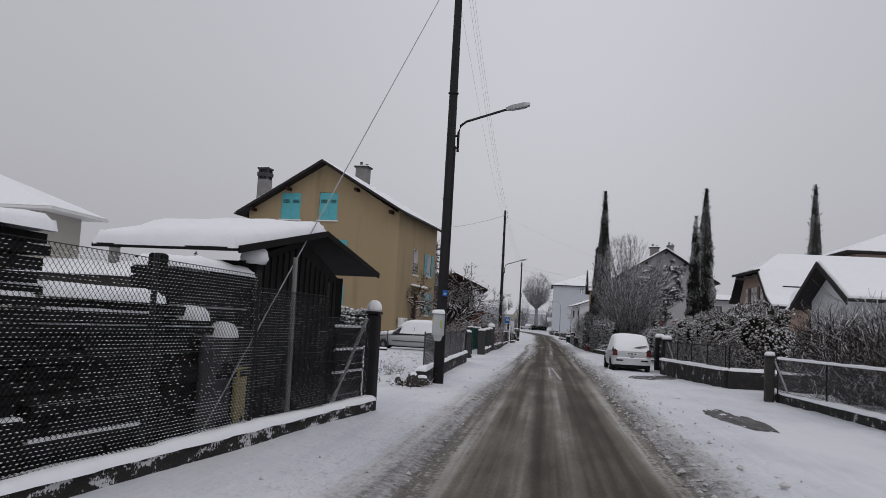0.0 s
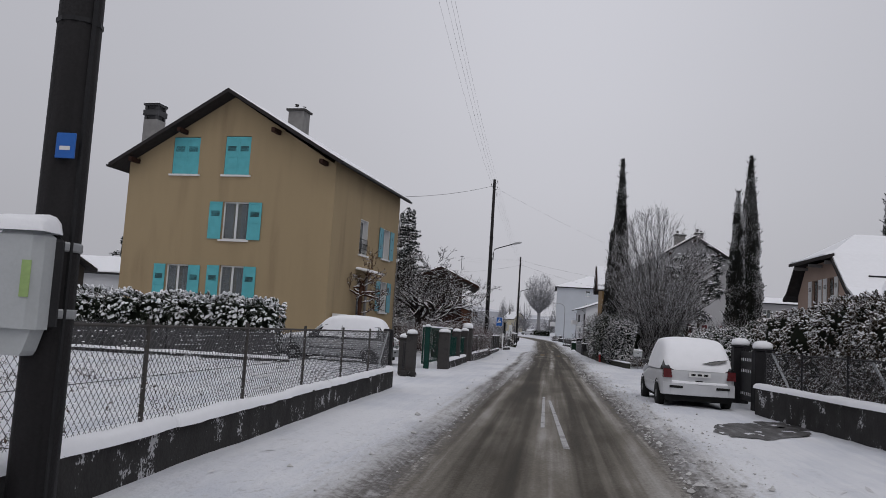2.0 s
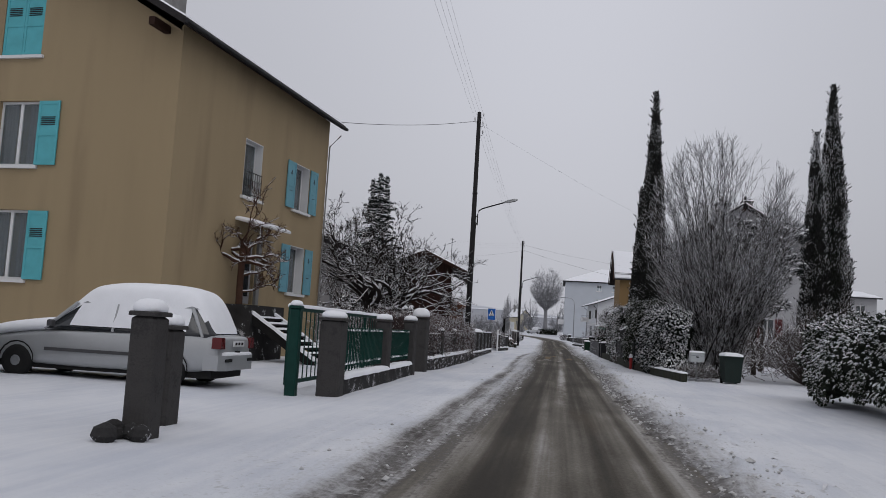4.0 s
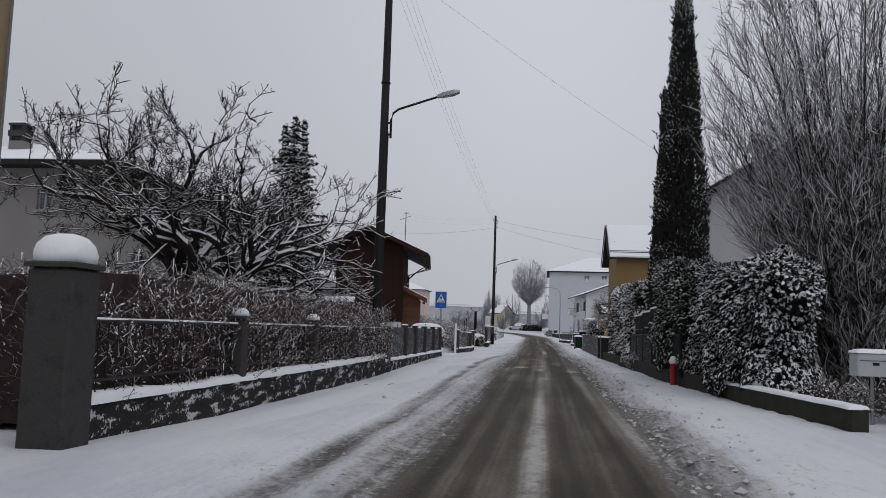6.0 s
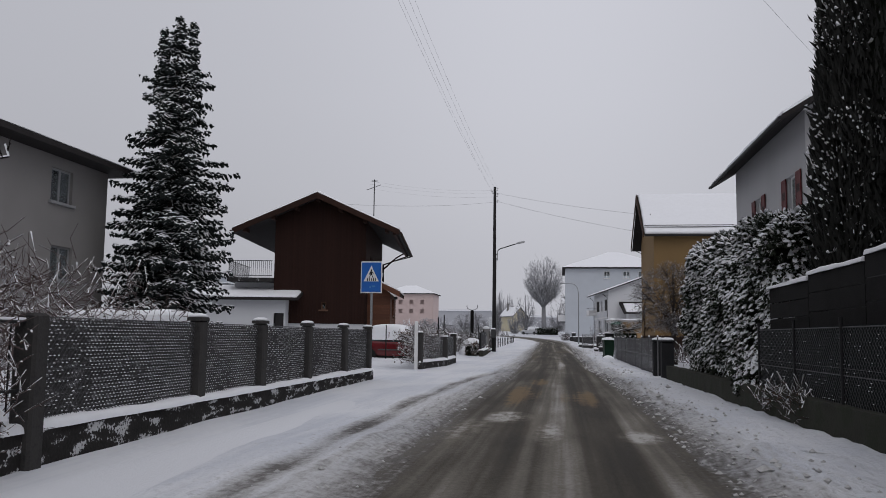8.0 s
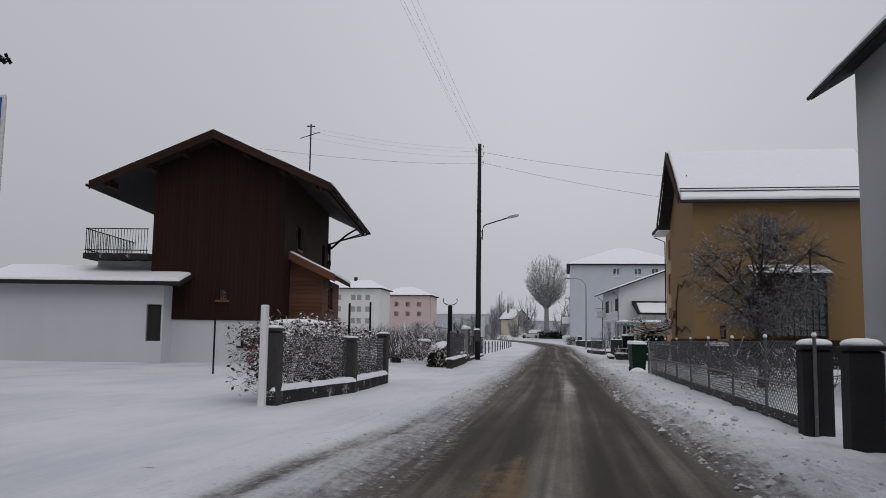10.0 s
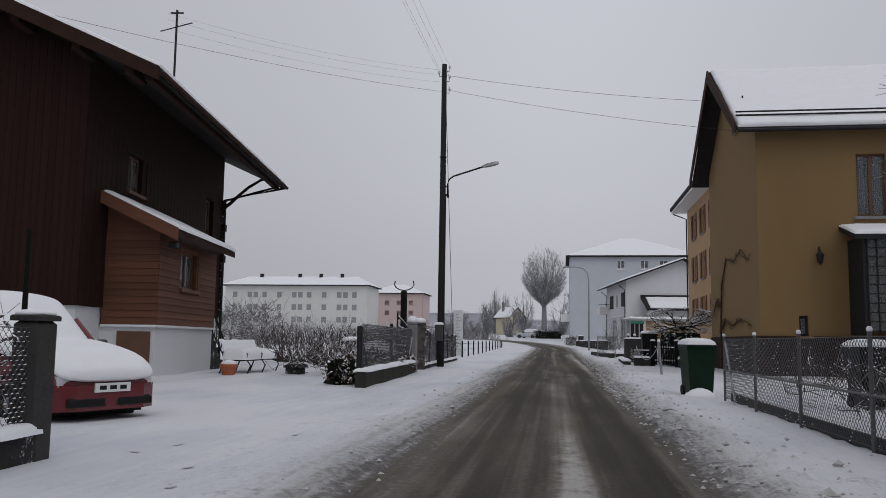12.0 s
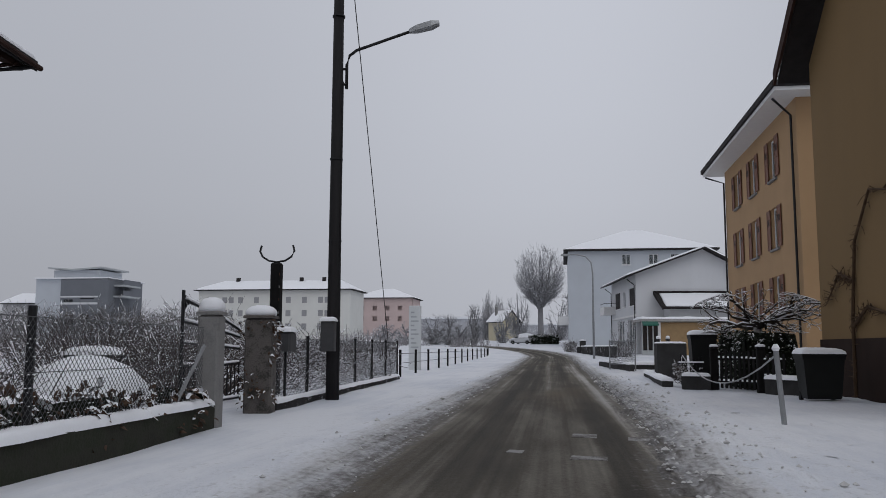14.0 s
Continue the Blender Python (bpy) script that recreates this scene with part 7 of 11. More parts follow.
def leafy(geo, snow, c, nrm, size, rng_, snowy, droop=0.5):
    """A folded leaf that hangs outwards, with snow on its upper side for a share of them."""
    nrm = V(nrm).normalized()
    side = nrm.cross(V((0, 0, 1)))
    side = side.normalized() if side.length > 0.1 else V((1, 0, 0))
    side = (side + V((rng_.gauss(0, 0.5), rng_.gauss(0, 0.5), rng_.gauss(0, 0.5)))).normalized()
    d = (nrm + V((rng_.gauss(0, 0.35), rng_.gauss(0, 0.35), -droop + rng_.gauss(0, 0.4)))).normalized()
    side = (side - d * side.dot(d)).normalized()
    up = d.cross(side)
    if up.z < 0:
        up = -up
    a, b, tip = c, c + d * size * 0.55 + up * size * 0.12, c + d * size
    k = len(geo.v)
    wv = side * size * 0.26
    geo.v.extend(tuple(v) for v in (a, b - wv, b + wv, tip, b + up * size * 0.06))
    geo.f.extend([(k, k + 1, k + 4), (k, k + 4, k + 2), (k + 1, k + 3, k + 4), (k + 4, k + 3, k + 2)])
    geo.m.extend([0, 0, 0, 0])
    if rng_.random() < snowy:
        # a soft clump that follows the leaf
        k = len(snow.v)
        mid = (a + tip) * 0.5 + V((0, 0, 0.008))
        l2, w2, t = size * rng_.uniform(0.34, 0.52), size * rng_.uniform(0.2, 0.34), size * rng_.uniform(0.14, 0.28)
        for j in range(6):
            q = j * math.pi / 3
            snow.v.append(tuple(mid + d * l2 * math.cos(q) * rng_.uniform(0.8, 1.15) + side * w2 * math.sin(q) * rng_.uniform(0.8, 1.15)))
        snow.v.append(tuple(mid + V((0, 0, t))))
        for j in range(6):
            snow.f.append((k + j, k + (j + 1) % 6, k + 6))
            snow.m.append(0)


def hedge(x0, x1, y0, y1, top, label, seed, dens=180, size=0.13, snowy=0.55, leaf=None, name="hedge", z0=0.1, lump=0.3, profile=None, category="hedge", faces="wset"):
    """A clipped or loose hedge: a solid heart coloured as inner shade, and many leaves on all the faces that can be
    seen.
    """
    rng_ = random.Random(seed)
    t = thing(name, label, category, ((x0 + x1) / 2, (y0 + y1) / 2, 0))
    core, leaves, snow = Geo(), Geo(), Geo()
    hgt = profile or (lambda a, b: top)
    nx, ny = max(3, int((x1 - x0) / 0.35)), max(3, int((y1 - y0) / 0.35))
    lum = lambda q: lump * noise.noise(q * 1.1 + V((seed, 0, 0))) + lump * 0.5 * noise.noise(q * 2.7 + V((0, seed, 0)))

    def skin(side, f, g):
        """Place and outward direction on one face, f and g from 0 to 1."""
        if side == "t":
            a, b = x0 + (x1 - x0) * f, y0 + (y1 - y0) * g
            e = min(f, 1 - f, g, 1 - g)
            q = V((a, b, hgt(a, b) - 0.25 * max(0, 0.12 - e) / 0.12))
            nn = V((0, 0, 1))
        elif side in "we":
            b = y0 + (y1 - y0) * f
            a = x0 if side == "w" else x1
            q = V((a, b, z0 + (hgt(a, b) - z0) * g))
            nn = V((-1 if side == "w" else 1, 0, 0.15))
        else:
            a = x0 + (x1 - x0) * f
            b = y0 if side == "s" else y1
            q = V((a, b, z0 + (hgt(a, b) - z0) * g))
            nn = V((0, -1 if side == "s" else 1, 0.15))
        return q + nn * lum(q), nn

    for side in "wsetn":
        lf, lg = {"t": (x1 - x0, y1 - y0), "w": (y1 - y0, top - z0), "e": (y1 - y0, top - z0)}.get(side, (x1 - x0, top - z0))
        nf, ng = max(2, int(lf / 0.4)), max(2, int(lg / 0.4))
        k = len(core.v)
        for i in range(nf + 1):
            for j in range(ng + 1):
                q, nn = skin(side, i / nf, j / ng)
                core.v.append(tuple(q - nn * 0.16))
        for i in range(nf):
            for j in range(ng):
                a = k + i * (ng + 1) + j
                core.f.append((a, a + 1, a + ng + 2, a + ng + 1))
                core.m.append(0)
        if side in faces:
            for _ in range(int(lf * lg * dens)):
                q, nn = skin(side, rng_.random(), rng_.random())
                leafy(leaves, snow, q - nn * rng_.uniform(-0.02, 0.2), nn, size * rng_.uniform(0.7, 1.3), rng_, snowy * (1.2 if side == "t" else 0.35 + 0.65 * (q.z - z0) / (top - z0)) * (0.75 + 0.9 * noise.noise(q * 1.6)), 0.5)
    part("inner_growth", core, CORE, t, "solid core, coloured as dark inner shade", fix=False)
    part("foliage", leaves, leaf or LEAF, t, "dark green leaves", fix=False, kind="stuff")
    part("snow_cover", snow, SNOWCAP, t, "snow on the leaves", fix=False, kind="stuff", smooth=True)
    return t


def cypress(x, y, top, rad, label, seed, tufts=9000, second=None, frost=1.0):
    """A narrow column of upright sprays with a ragged, flaming outline."""
    rng_ = random.Random(seed)
    t = thing("cypress", label, "tree", (x, y, 0))
    part("trunk", Geo().tube([(x, y, -0.1), (x, y, top * 0.5), (x, y, top * 0.9)], [0.22, 0.14, 0.03], 8), BARK, t)
    g, s, core = Geo(), Geo(), Geo()
    spires = [(x, y, top, rad)] + ([second] if second else [])
    for sx, sy, st, sr in spires:
        shape = lambda f: sr * (min(1, 0.55 + f * 3.0)) * (1 - max(0, f - 0.2) / 0.8) ** 0.85 + 0.03
        bulge = lambda q, z: 1 + 0.34 * noise.noise(V((math.cos(q) * 1.5 + sx, math.sin(q) * 1.5, z * 0.55 + seed))) + 0.2 * noise.noise(V((math.cos(q) * 3.2, math.sin(q) * 3.2 + sy, z * 1.5 + seed)))
        # added solid core, its near-black standing in for shade inside the column
        core.lathe([(shape(f) * 0.6, 0.3 + f * (st - 0.6)) for f in (i / 14 for i in range(15))], 10, (sx, sy))

        def spray(c, out, sz, snowy):
            sd = out.cross(V((rng_.gauss(0, 1), rng_.gauss(0, 1), 0.2))).normalized() * sz * 0.2
            k = len(g.v)
            g.v.extend(tuple(v) for v in (c - sd, c + sd, c + out * sz + sd * 0.2, c + out * sz * 0.4 + sd.cross(out) * 0.8))
            g.f.extend([(k, k + 1, k + 2), (k, k + 3, k + 2), (k + 1, k + 2, k + 3)])
            g.m.extend([0, 0, 0])
            if rng_.random() < snowy * frost:
                k = len(s.v)
                e = out * sz * rng_.uniform(0.14, 0.34) * frost
                o = V((c.x - sx, c.y - sy, 0)).normalized() * 0.03
                sd = sd * rng_.uniform(0.4, 0.75)
                s.v.extend(tuple(v) for v in (c + o - sd + e * 0.3, c + o + sd + e * 0.3, c + o + e * 1.5, c + o * 2.6 + e * 0.8))
                s.f.extend([(k, k + 1, k + 3), (k + 1, k + 2, k + 3), (k + 2, k, k + 3)])
                s.m.extend([0, 0, 0])

        for i in range(int(2 * tufts * st / top)):
            f = rng_.random() ** 1.2
            q = rng_.uniform(0, 2 * math.pi)
            z = 0.3 + f * (st - 0.5)
            r = shape(f) * bulge(q, z) * rng_.uniform(0.7, 1.05)
            c = V((sx + r * math.cos(q), sy + r * math.sin(q), z))
            spray(c, V((math.cos(q) * 0.45, math.sin(q) * 0.45, 1.0)).normalized(), rng_.uniform(0.09, 0.22), 0.42 * max(0.0, 0.4 + 1.2 * noise.noise(c * 1.1)))
        # single sprays that stand out of the column
        for i in range(int(9 * st)):
            f, q = rng_.random(), rng_.uniform(0, 2 * math.pi)
            z = 0.5 + f * (st - 0.8)
            r = shape(f) * bulge(q, z)
            out = V((math.cos(q) * rng_.uniform(0.5, 1.1), math.sin(q) * rng_.uniform(0.5, 1.1), 1.0)).normalized()
            ln = rng_.uniform(0.15, 0.42)
            for j in range(7):
                c = V((sx + r * 0.92 * math.cos(q), sy + r * 0.92 * math.sin(q), z)) + out * ln * j / 6 + V((rng_.gauss(0, 0.03), rng_.gauss(0, 0.03), 0))
                spray(c, (out + V((rng_.gauss(0, 0.3), rng_.gauss(0, 0.3), 0))).normalized(), rng_.uniform(0.1, 0.2), 0.45)
    part("inner_growth", core, CORE, t, "solid core, coloured as dark inner shade", fix=False)
    part("crown", g, CYPRESS, t, "dark upright foliage", fix=False, kind="stuff")
    part("snow_cover", s, SNOWCAP, t, "dusting of snow", fix=False, kind="stuff")
    return t


def snow_pad(snow, c, u, v, a, b, h, rng_):
    """A soft lump of snow, a by b, lying on the directions u and v."""
    k = len(snow.v)
    lift = V((0, 0, 1))
    ring = [rng_.uniform(0.75, 1.2) for _ in range(7)]
    for sc, up in ((1.0, 0.0), (0.72, 0.75)):
        for j in range(7):
            q = 2 * math.pi * j / 7
            snow.v.append(tuple(c + u * a * sc * ring[j] * math.cos(q) + v * b * sc * ring[j] * math.sin(q) + lift * h * up))
    snow.v.append(tuple(c + lift * h))
    for j in range(7):
        n = (j + 1) % 7
        snow.f.extend([(k + j, k + n, k + 7 + n, k + 7 + j), (k + 7 + j, k + 7 + n, k + 14)])
        snow.m.extend([0, 0])


def laurel(x0, x1, y0, y1, top, label, seed, dens=42, size=0.16, snowy=0.8, leaf=None, name="hedge", z0=0.1, lump=0.3, category="hedge", power=5.0, droop=0.55, pads=1.0, west=False):
    """A rounded evergreen mass: hanging sprays of leaves, many of them bearing a lump of snow. west: leave the far side bare."""
    rng_ = random.Random(seed)
    t = thing(name, label, category, ((x0 + x1) / 2, (y0 + y1) / 2, 0))
    core, leaves, snow = Geo(), Geo(), Geo()
    c0, half = V(((x0 + x1) / 2, (y0 + y1) / 2, (z0 + top) / 2)), V(((x1 - x0) / 2, (y1 - y0) / 2, (top - z0) / 2))
    edge = min(half.x, half.y, half.z)

    def skin(p):
        """p: a place on the box; its place and outward direction on the rounded mass."""
        d = p - c0
        # round off within reach of the edges only
        q = V([max(0.0, abs(d[i]) - (half[i] - edge)) / edge for i in range(3)])
        ln = (q.x ** power + q.y ** power + q.z ** power) ** (1 / power)
        out = V([math.copysign(min(abs(d[i]), half[i] - edge) + (q[i] / max(ln, 1e-6)) * edge * (1 if q[i] else 0), d[i]) for i in range(3)])
        nn = V([math.copysign(q[i] ** (power - 1), d[i]) for i in range(3)])
        nn = nn.normalized() if nn.length > 1e-6 else V((0, 0, 1))
        w = c0 + out
        w += nn * (lump * noise.noise(w * 0.8 + V((seed, 0, 0))) + lump * 0.6 * noise.noise(w * 2.1 + V((0, seed, 0))))
        w.z = max(w.z, z0)
        return w, nn

    faces = [(V((x0, y0, z0)), V((0, y1 - y0, 0)), V((0, 0, top - z0))), (V((x1, y0, z0)), V((0, y1 - y0, 0)), V((0, 0, top - z0))), (V((x0, y0, z0)), V((x1 - x0, 0, 0)), V((0, 0, top - z0))), (V((x0, y1, z0)), V((x1 - x0, 0, 0)), V((0, 0, top - z0))), (V((x0, y0, top)), V((x1 - x0, 0, 0)), V((0, y1 - y0, 0)))]
    for i_, (o, a, b) in enumerate(faces):
        na, nb = max(2, int(a.length / 0.4)), max(2, int(b.length / 0.4))
        k = len(core.v)
        for i in range(na + 1):
            for j in range(nb + 1):
                w, nn = skin(o + a * (i / na) + b * (j / nb))
                core.v.append(tuple(w - nn * min(0.2, edge * 0.5)))
        for i in range(na):
            for j in range(nb):
                q = k + i * (nb + 1) + j
                core.f.append((q, q + 1, q + nb + 2, q + nb + 1))
                core.m.append(0)
        if west and i_ == 1:
            continue
        for _ in range(int(a.length * b.length * dens)):
            w, nn = skin(o + a * rng_.random() + b * rng_.random())
            sp = size * rng_.uniform(0.7, 1.3)
            side = nn.cross(V((0, 0, 1)))
            side = side.normalized() if side.length > 0.1 else V((rng_.gauss(0, 1), rng_.gauss(0, 1), 0)).normalized()
            fwd = (nn * 0.8 + V((rng_.gauss(0, 0.25), rng_.gauss(0, 0.25), -droop * (1 - nn.z) + rng_.gauss(0, 0.2)))).normalized()
            base = w - nn * rng_.uniform(0.0, 0.14)
            for j in range(7):
                d = (fwd + side * rng_.uniform(-0.9, 0.9) + V((0, 0, rng_.gauss(-0.1, 0.3)))).normalized()
                leafy(leaves, snow, base + d * sp * 0.3 * rng_.random(), d, sp * rng_.uniform(0.7, 1.1), rng_, 0.3 * pads, 0.15)
            if rng_.random() < snowy * (0.22 + 0.6 * max(0.0, nn.z) + 0.6 * max(0.0, (w.z - z0) / (top - z0)) ** 1.4) * (0.85 + 1.3 * noise.noise(w * 1.7 + V((seed, 3, 0)))):
                v = side.cross(fwd).normalized()
                snow_pad(snow, base + fwd * sp * 0.5 + V((0, 0, sp * 0.1)), fwd, side, sp * rng_.uniform(0.35, 0.62) * pads, sp * rng_.uniform(0.22, 0.42) * pads, sp * rng_.uniform(0.2, 0.36) * pads, rng_)
    # the core's dark colour stands in for shade between the leaves
    part("inner_growth", core, CORE, t, "solid core, coloured as dark inner shade", fix=False)
    part("foliage", leaves, leaf or LEAF, t, "dark green leaves", fix=False, kind="stuff")
    part("snow_cover", snow, SNOWCAP, t, "lumps of snow on the leaves", fix=False, kind="stuff", smooth=True)
    return t


def twig_tree(x, y, height, half, label, seed, stems=40, kids=10, twigs=8, r=0.03, trunk=0.0, low=-0.3, lift=0.5, snowy=0.6, wood_mat=None, frost=None, name="multi_stem_tree", foot=0.3, category="tree", twig=0.045, belly=0.52):
    """Stems that fan out from one foot into a rounded crown and fork twice into fine twigs."""
    rng_ = random.Random(seed)
    t = thing(name, label, category, (x, y, 0))
    wood, fine, snow = Geo(), Geo(), Geo()
    zc, rz = trunk + (height - trunk) * belly, (height - trunk) * (1 - belly)
    mid = V((x, y, zc))
    reach = lambda p: ((p.x - x) / half) ** 2 + ((p.y - y) / half) ** 2 + ((p.z - zc) / rz) ** 2
    if trunk:
        part("trunk", Geo().tube([(x, y, -0.1), (x + 0.05, y, trunk * 0.5), (x, y, trunk)], [r * 6, r * 5, r * 4], 9), wood_mat or TWIG, t, smooth=True)

    def caught(a, b, w):
        """Snow along the upper side of a twig that is not steep."""
        e = b - a
        if e.length < 1e-4 or abs(e.normalized().z) > 0.9 or rng_.random() > snowy:
            return
        sd = e.cross(V((0, 0, 1))).normalized() * w
        k = len(snow.v)
        up = V((0, 0, w * 0.9))
        snow.v.extend(tuple(v) for v in (a + up - sd, a + up + sd, b + up + sd, b + up - sd, a.lerp(b, 0.5) + up * 2.6))
        snow.f.extend([(k, k + 1, k + 4), (k + 1, k + 2, k + 4), (k + 2, k + 3, k + 4), (k + 3, k, k + 4)])
        snow.m.extend([0, 0, 0, 0])

    for i in range(stems):
        q = i * 2.39996 + rng_.gauss(0, 0.2)
        el = math.asin(rng_.uniform(low, 1.0))
        end = mid + V((math.cos(q) * math.cos(el) * half, math.sin(q) * math.cos(el) * half, math.sin(el) * rz)) * rng_.uniform(0.86, 1.02)
        a = V((x + rng_.gauss(0, foot), y + rng_.gauss(0, foot), trunk * 0.95))
        d = end - a
        c = a + V((d.x * 0.4, d.y * 0.4, d.z * 0.52)) if not trunk else a + V((d.x * 0.5, d.y * 0.5, d.z * 0.55))
        n = 8
        pts = [a * (1 - f) ** 2 + c * 2 * f * (1 - f) + end * f * f + V((rng_.gauss(0, 0.012), rng_.gauss(0, 0.012), 0)) * height * f * (1 - f) * 2 for f in (k / n for k in range(n + 1))]
        rr = r * rng_.uniform(0.7, 1.2)
        wood.tube(pts, [max(rr * (1 - 0.88 * k / n), 0.005) for k in range(n + 1)], 5)
        for j in range(kids):
            k = rng_.randrange(1 if not trunk else 2, n + 1)
            o = pts[k - 1].lerp(pts[k], rng_.random())
            tan = (pts[k] - pts[k - 1]).normalized()
            out = V((o.x - x, o.y - y, 0))
            out = out.normalized() if out.length > 0.05 else V((rng_.gauss(0, 1), rng_.gauss(0, 1), 0)).normalized()
            e = (tan * 0.9 + out * rng_.uniform(-0.25, 0.7) + V((rng_.gauss(0, 0.45), rng_.gauss(0, 0.45), lift * rng_.random()))).normalized()
            ln = height * rng_.uniform(0.09, 0.22)
            for _ in range(5):
                if reach(o + e * ln) > 1.12:
                    ln *= 0.72
            p1 = o + e * ln * 0.5 + V((rng_.gauss(0, 0.04), rng_.gauss(0, 0.04), 0)) * ln
            p2 = o + e * ln + V((0, 0, ln * 0.14))
            rb = max(rr * 0.34 * (1 - 0.6 * k / n), 0.006)
            wood.tube([o, p1, p2], [rb, rb * 0.7, rb * 0.3], 3)
            caught(o, p1, rb * 0.9)
            for m in range(twigs):
                f = rng_.random()
                w0 = o.lerp(p1, f * 2) if f < 0.5 else p1.lerp(p2, f * 2 - 1)
                e2 = (e + V((rng_.gauss(0, 0.6), rng_.gauss(0, 0.6), rng_.gauss(0.12, 0.4)))).normalized()
                l2 = height * twig * rng_.uniform(0.5, 1.3)
                w1, w2 = w0 + e2 * l2 * 0.5 + V((rng_.gauss(0, 0.06), rng_.gauss(0, 0.06), 0)) * l2, w0 + e2 * l2 + V((0, 0, l2 * 0.15))
                fine.tube([w0, w1, w2], [r * 0.15, r * 0.12, r * 0.06], 3)
                caught(w0, w2, r * 0.2)
    part("crown", wood, wood_mat or TWIG, t, "fanned bare branches", fix=False, kind="stuff")
    part("twig_tangle", fine, frost or wood_mat or TWIG, t, "fine frosted twigs", fix=False, kind="stuff")
    if snow.f:
        part("snow_cover", snow, SNOWCAP, t, "snow on the twigs", fix=False, kind="stuff")
    return t


def spruce(x, y, top, rad, label, seed, z=0.0, tiers=30, snowy=0.6, leaders=()):
    """Drooping branches in loose whorls. leaders: (dx, dy, top, radius) of further tips beside the main one."""
    rng_ = random.Random(seed)
    t = thing("spruce", label, "tree", (x, y, z))
    part("trunk", Geo().tube([(x, y, z - 0.1), (x, y, z + top * 0.6), (x, y, z + top)], [0.22, 0.12, 0.02], 8), BARK, t)
    g, s = Geo(), Geo()

    def bough(base, q, l2, droop):
        d = V((math.cos(q), math.sin(q), 0))
        sd = V((-math.sin(q), math.cos(q), 0))
        n = max(3, int(l2 / 0.16))
        load = snowy * rng_.uniform(0.4, 1.25)
        for k_ in range(n):
            u0 = (k_ + 0.3) / n
            c = base + d * l2 * u0 + V((0, 0, -droop * l2 * u0 * (1.25 - u0 * 0.75)))
            wdt = 0.36 * l2 * (1 - u0) * 0.55 + 0.13
            for side in (-1, 1):
                for rep in range(2):
                    o = c + V((rng_.gauss(0, 0.05), rng_.gauss(0, 0.05), rng_.gauss(0, 0.05)))
                    e = (d * 0.55 + sd * side * rng_.uniform(0.4, 1.1) + V((0, 0, rng_.uniform(-0.8, 0.05)))).normalized() * wdt * rng_.uniform(0.7, 1.2)
                    w_ = e.cross(V((0, 0, 1))).normalized() * 0.055
                    k = len(g.v)
                    g.v.extend(tuple(v) for v in (o - w_, o + w_, o + e, o + e * 0.5 - V((0, 0, 0.11))))
                    g.f.extend([(k, k + 1, k + 2), (k, k + 2, k + 3), (k + 1, k + 3, k + 2)])
                    g.m.extend([0, 0, 0])
                    if rng_.random() < load * 0.8:
                        k = len(s.v)
                        up = V((0, 0, 0.02))
                        s.v.extend(tuple(v) for v in (o - w_ * 1.1 + up, o + w_ * 1.1 + up, o + e * 0.92 + up, o + e * 0.4 + up * 3.2))
                        s.f.extend([(k, k + 1, k + 3), (k + 1, k + 2, k + 3), (k + 2, k, k + 3)])
                        s.m.extend([0, 0, 0])

    for i in range(tiers):
        f = i / (tiers - 1)
        zz = z + 0.8 + (top - 1.0) * f
        ln = rad * (1 - f) ** 0.5 * (0.75 + 0.25 * min(1, f * 4)) + 0.1
        for j in range(int(15 - 6 * f)):
            q = rng_.uniform(0, 2 * math.pi)
            wide = 1 + 0.3 * noise.noise(V((math.cos(q) * 1.3, math.sin(q) * 1.3, zz * 0.45 + seed)))
            bough(V((x, y, zz + rng_.uniform(-0.4, 0.4))), q, ln * rng_.uniform(0.66, 1.12) * wide, 0.3 + 0.25 * (1 - f) + rng_.uniform(-0.12, 0.12))
    for dx, dy, tip, lr in leaders:
        for i in range(9):
            f = i / 8
            for j in range(7):
                bough(V((x + dx, y + dy, z + tip * (0.8 + 0.2 * f) + rng_.uniform(-0.1, 0.1))), rng_.uniform(0, 2 * math.pi), lr * (1.1 - f) * rng_.uniform(0.7, 1.1), 0.1)
    part("crown", g, NEEDLE, t, "dark drooping branches", fix=False, kind="stuff")
    part("snow_cover", s, SNOWCAP, t, "snow on the branches", fix=False, kind="stuff")
    return t


